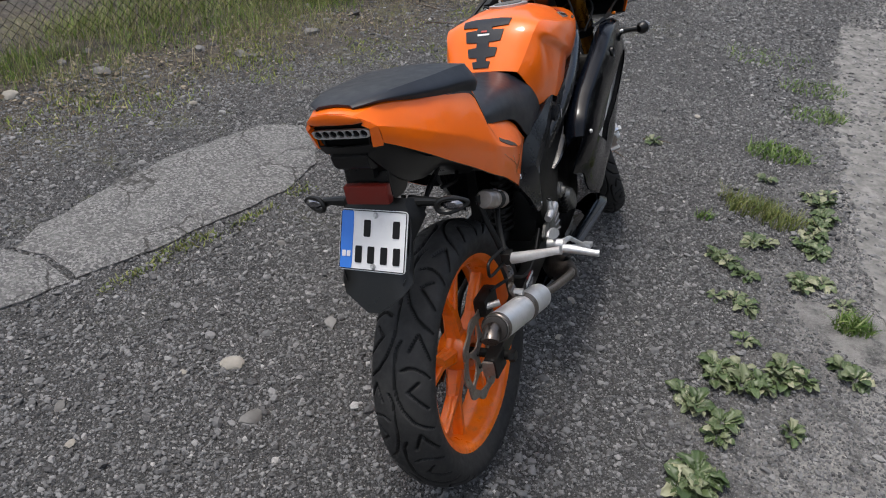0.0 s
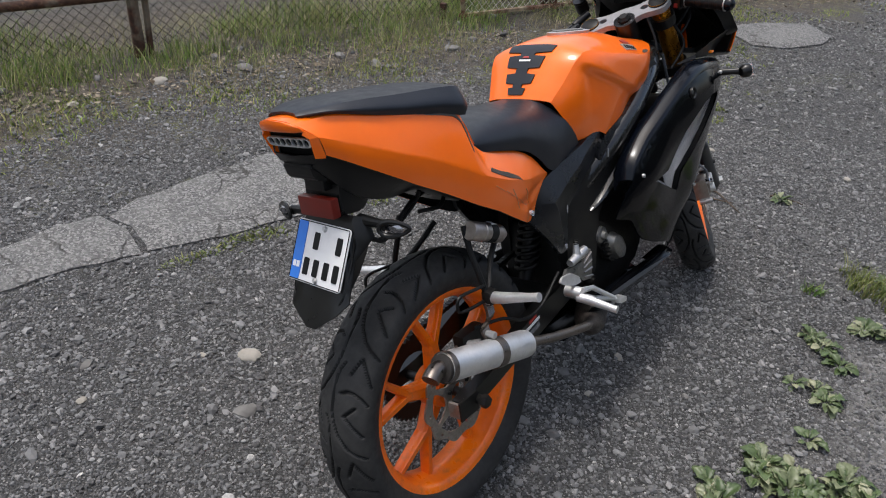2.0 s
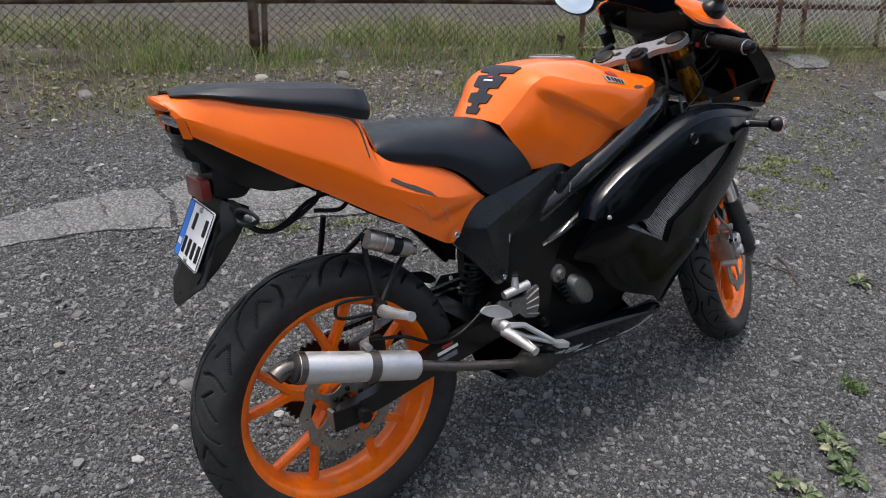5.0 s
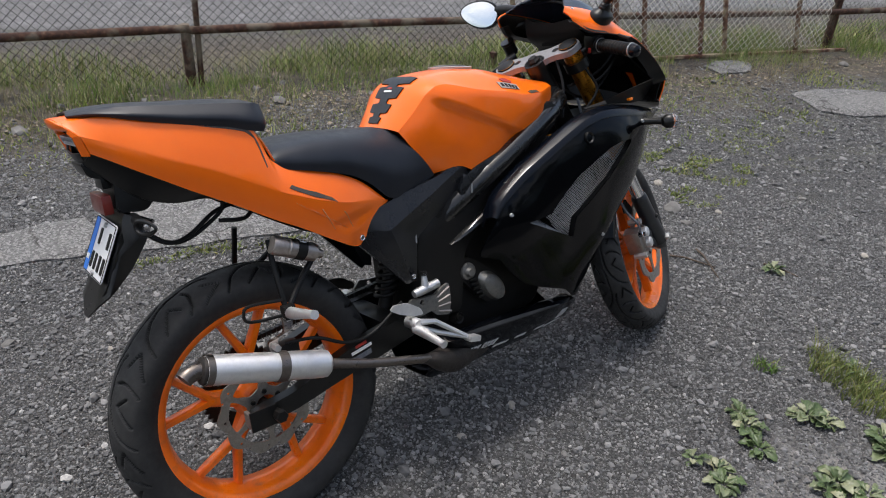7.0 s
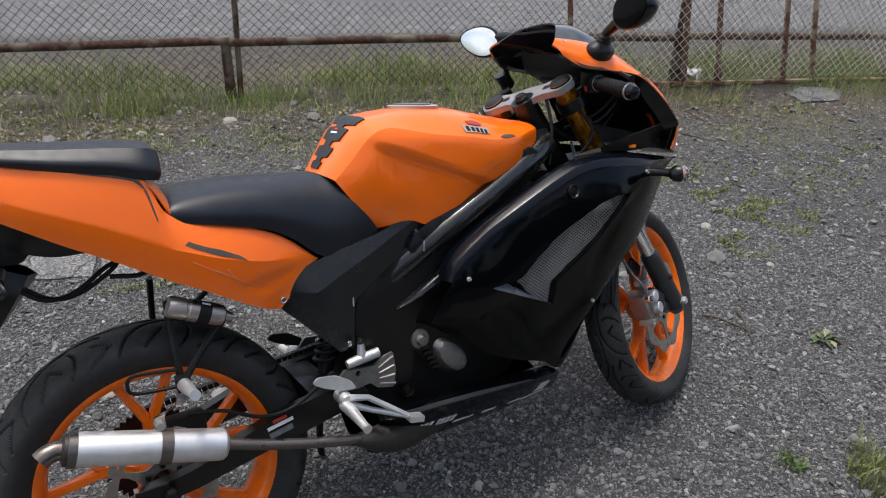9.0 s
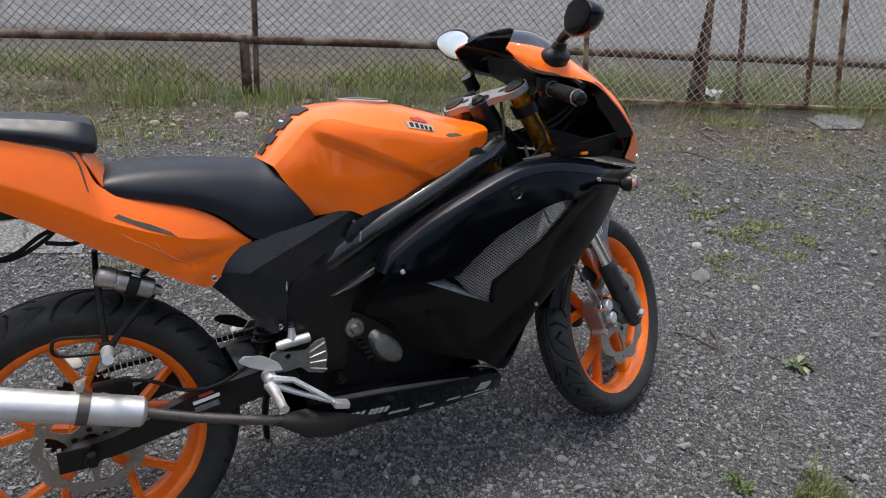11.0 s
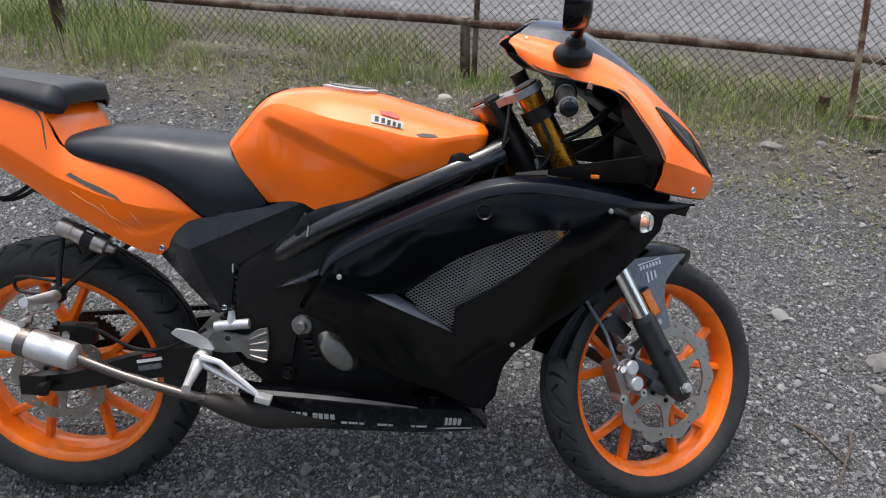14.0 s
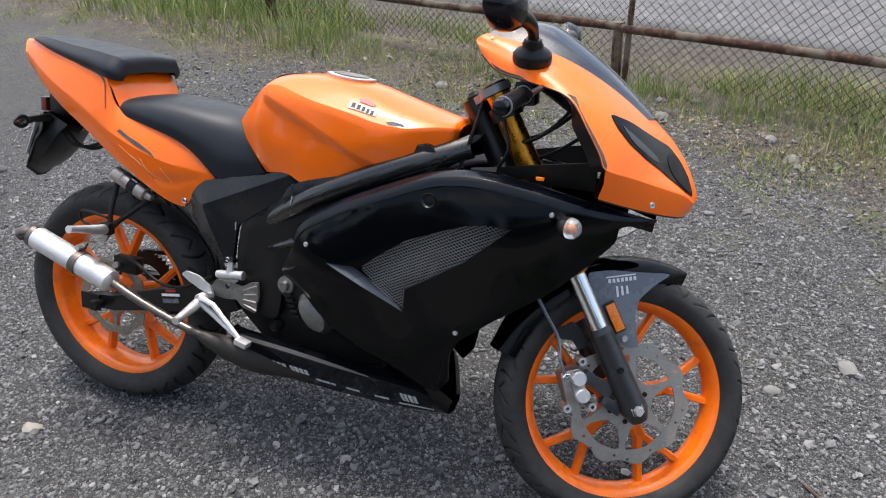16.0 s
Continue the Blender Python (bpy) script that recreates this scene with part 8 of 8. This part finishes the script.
for x, y, r_, n in ((1.862, 3.688, 0.16, 260), (2.0, 4.1, 0.2, 220), (1.517, 3.165, 0.16, 420), (1.358, 1.899, 0.07, 240), (1.004, 2.502, 0.04, 60), (1.9, 4.6, 0.3, 200)):
    for _ in range(n):
        a, d = rng.uniform(0, 6.28), r_ * math.sqrt(rng.random())
        tufts.append((x + d * math.cos(a), y + 0.7 * d * math.sin(a)))
blades("green_tuft", tufts, "small bright green tufts in the gravel", "grass", TUFT, 0.02, 0.06, 0.003, 0.9)
dry = []
for x, y, r_, n in ((1.237, 2.60, 0.12, 420), (1.32, 2.52, 0.1, 260), (1.16, 2.68, 0.06, 90)):
    for _ in range(n):
        a, d = rng.uniform(0, 6.28), r_ * math.sqrt(rng.random())
        dry.append((x + d * math.cos(a), y + 0.6 * d * math.sin(a)))
blades("dry_tuft", dry, "dry olive grass tuft in the gravel", "grass", LOW_MOSS, 0.03, 0.085, 0.0016, 0.7)
moss_line = []
for _ in range(900):
    t = rng.random()
    a, b = Vector((-1.05, 1.66)), Vector((-0.55, 2.42))
    p = a.lerp(b, t) + Vector((0.6, -0.4)) * rng.normal(0.035, 0.03)
    if noise.noise((p.x * 6, p.y * 6, 0)) > -0.05:
        moss_line.append((p.x, p.y))
for cx, cy, r_ in ((0.30, 3.89, 0.14), (0.48, 3.59, 0.12), (0.52, 3.95, 0.16), (0.35, 4.05, 0.16), (0.22, 3.92, 0.12), (0.5, 4.04, 0.14), (0.52, 4.63, 0.22), (0.68, 5.0, 0.22), (0.52, 5.3, 0.25), (0.6, 4.35, 0.18), (0.06, 5.24, 0.25), (-0.1, 4.0, 0.2), (-0.5, 4.3, 0.4), (-2.4, 2.24, 0.22), (-1.94, 2.55, 0.22), (-2.3, 2.54, 0.2), (-1.5, 2.9, 0.25), (-0.9, 3.6, 0.35), (-0.3, 3.9, 0.35), (0.1, 4.5, 0.35)):
    for _ in range(520):
        a, d = rng.uniform(0, 6.28), r_ * math.sqrt(rng.random())
        p = (cx + d * math.cos(a), cy + d * math.sin(a))
        if noise.noise((p[0] * 9, p[1] * 9, 4)) > 0.02:
            moss_line.append(p)
blades("moss", moss_line, "yellow-green moss and seedlings in the gravel", "moss", LOW_MOSS, 0.010, 0.027, 0.0036, 1.0)

# ---- a scrap of plastic by the fence ----
bm = fresh()
grid = [[(0.035 * i - 0.07, 0.03 * j - 0.06, 0.03 + 0.05 * noise.noise((i * 0.9, j * 0.8, 2.2)) + 0.02 * noise.noise((i * 2.1, j * 2.3, 7.0))) for j in range(5)] for i in range(5)]
sheet(bm, smooth_both(grid, 3, 3), 0.001)
shifted(bm, Matrix.Translation(fence_at(2.9, lie(-0.6, 5.4) + 0.02, 0.1)))
tagged(part("plastic_scrap", bm, DIRTY_WHITE, None, "", 40), "crumpled white plastic scrap lying behind the fence", "litter")

# ---- twigs ----
WOOD = painted("dry_twig", (0.1, 0.075, 0.055), (0.06, 0.045, 0.035), 0.85, 0.0, (0.2, 0.17, 0.13), 0.4)
for a, b in (((0.869, 3.162), (1.0, 3.162)), ((-0.267, 4.509), (-0.069, 4.575)), ((0.45, 5.02), (0.56, 5.03)), ((0.55, 2.98), (0.72, 3.02)), ((0.62, 3.1), (0.75, 2.95)), ((-0.4, 4.9), (-0.15, 4.8))):
    p = [V(a[0] + (b[0] - a[0]) * t, a[1] + (b[1] - a[1]) * t + 0.012 * math.sin(t * 5), lie(a[0], a[1]) + 0.006) for t in (0, 0.3, 0.6, 1)]
    tagged(part("twig", tube(fresh(), p, [0.0045, 0.004, 0.0035, 0.002], 6), WOOD), "thin dry twig lying on the gravel", "twig", "twigs in the yard")

# ---- unseen trees and a plain wall, added behind the camera to darken reflections ----
BARK = painted("grey_bark", (0.1, 0.085, 0.07), (0.06, 0.05, 0.04), 0.9, 0.0, (0.12, 0.12, 0.09), 0.4)
FOLIAGE = leafy("tree_leaf", [(0.0, (0.03, 0.055, 0.015)), (0.6, (0.05, 0.085, 0.025)), (1.0, (0.09, 0.12, 0.04))])


def tree(x, y, height, seed):
    r = random.Random(seed)
    ob = new("tree")
    ob.matrix_world = Matrix.Translation((x, y, lie(x, y)))
    tagged(ob, "unseen leafy tree added behind the wall for dark reflections", "tree", "trees behind the wall")
    bm = fresh()
    tube(bm, curve([(0, 0, -0.2), (0.06 * r.uniform(-1, 1), 0.05, height * 0.25), (0.2 * r.uniform(-1, 1), 0.15 * r.uniform(-1, 1), height * 0.55), (0.1, 0.1, height * 0.85)], 4), [0.17 - 0.011 * k for k in range(13)], 10)
    ends = []
    for k in range(16):
        z = height * (0.16 + 0.05 * k)
        a, reach = k * 2.4 + r.uniform(-0.5, 0.5), height * r.uniform(0.2, 0.34) * (1.15 - 0.045 * k)
        end = V(reach * math.cos(a), reach * math.sin(a), z + height * r.uniform(0.05, 0.16))
        tube(bm, curve([(0.02, 0.02, z), (end.x * 0.5, end.y * 0.5, z + (end.z - z) * 0.35), end], 3), [0.06, 0.052, 0.044, 0.036, 0.03, 0.022, 0.012], 6)
        ends += [end, end * 0.7 + V(0, 0, z * 0.3), V(end.x * 0.4, end.y * 0.4, end.z + 0.3)]
    part("trunk", bm, BARK, ob)
    vs, fs = [], []
    for e in ends:
        for _ in range(75):
            c = e + V(r.gauss(0, 0.42), r.gauss(0, 0.42), r.gauss(0, 0.34))
            u = V(r.uniform(-1, 1), r.uniform(-1, 1), r.uniform(-0.6, 0.6)).normalized() * r.uniform(0.07, 0.14)
            w = u.cross(V(r.uniform(-1, 1), r.uniform(-1, 1), 1)).normalized() * u.length * 0.55
            k = len(vs)
            vs += [tuple(c - u), tuple(c - w), tuple(c + u), tuple(c + w)]
            fs.append((k, k + 1, k + 2, k + 3))
    raw("crown", vs, fs, FOLIAGE, ob)


for k, (x, y, h) in enumerate(((8.2, -8.4, 4.4), (9.1, -5.2, 5.0), (10.1, -2.0, 4.6), (10.9, 1.1, 5.2), (11.8, 4.2, 4.7), (12.6, 7.4, 5.0), (13.6, 10.4, 4.4), (5.0, -10.4, 4.8))):
    tree(x, y, h, k + 40)
# added wall, near black so that the glossy panels mirror it dark
UNSEEN_WALL = painted("dull_wall", (0.035, 0.036, 0.033), (0.025, 0.026, 0.024), 0.9, 0.0, (0.03, 0.03, 0.028), 0.4, scale=1.2)
for name, a, b in (("wall_east", (4.6, -7.0), (9.6, 9.5)),):
    d = Vector((b[0] - a[0], b[1] - a[1]))
    m = Matrix.Translation(((a[0] + b[0]) / 2, (a[1] + b[1]) / 2, 0.85)) @ Matrix.Rotation(math.atan2(d.y, d.x), 4, "Z")
    tagged(part(name, box(fresh(), (0, 0, 0), (d.length, 0.25, 2.1), m, 0.02), UNSEEN_WALL), "unseen dull wall added to darken reflections", "wall", kind="structure")
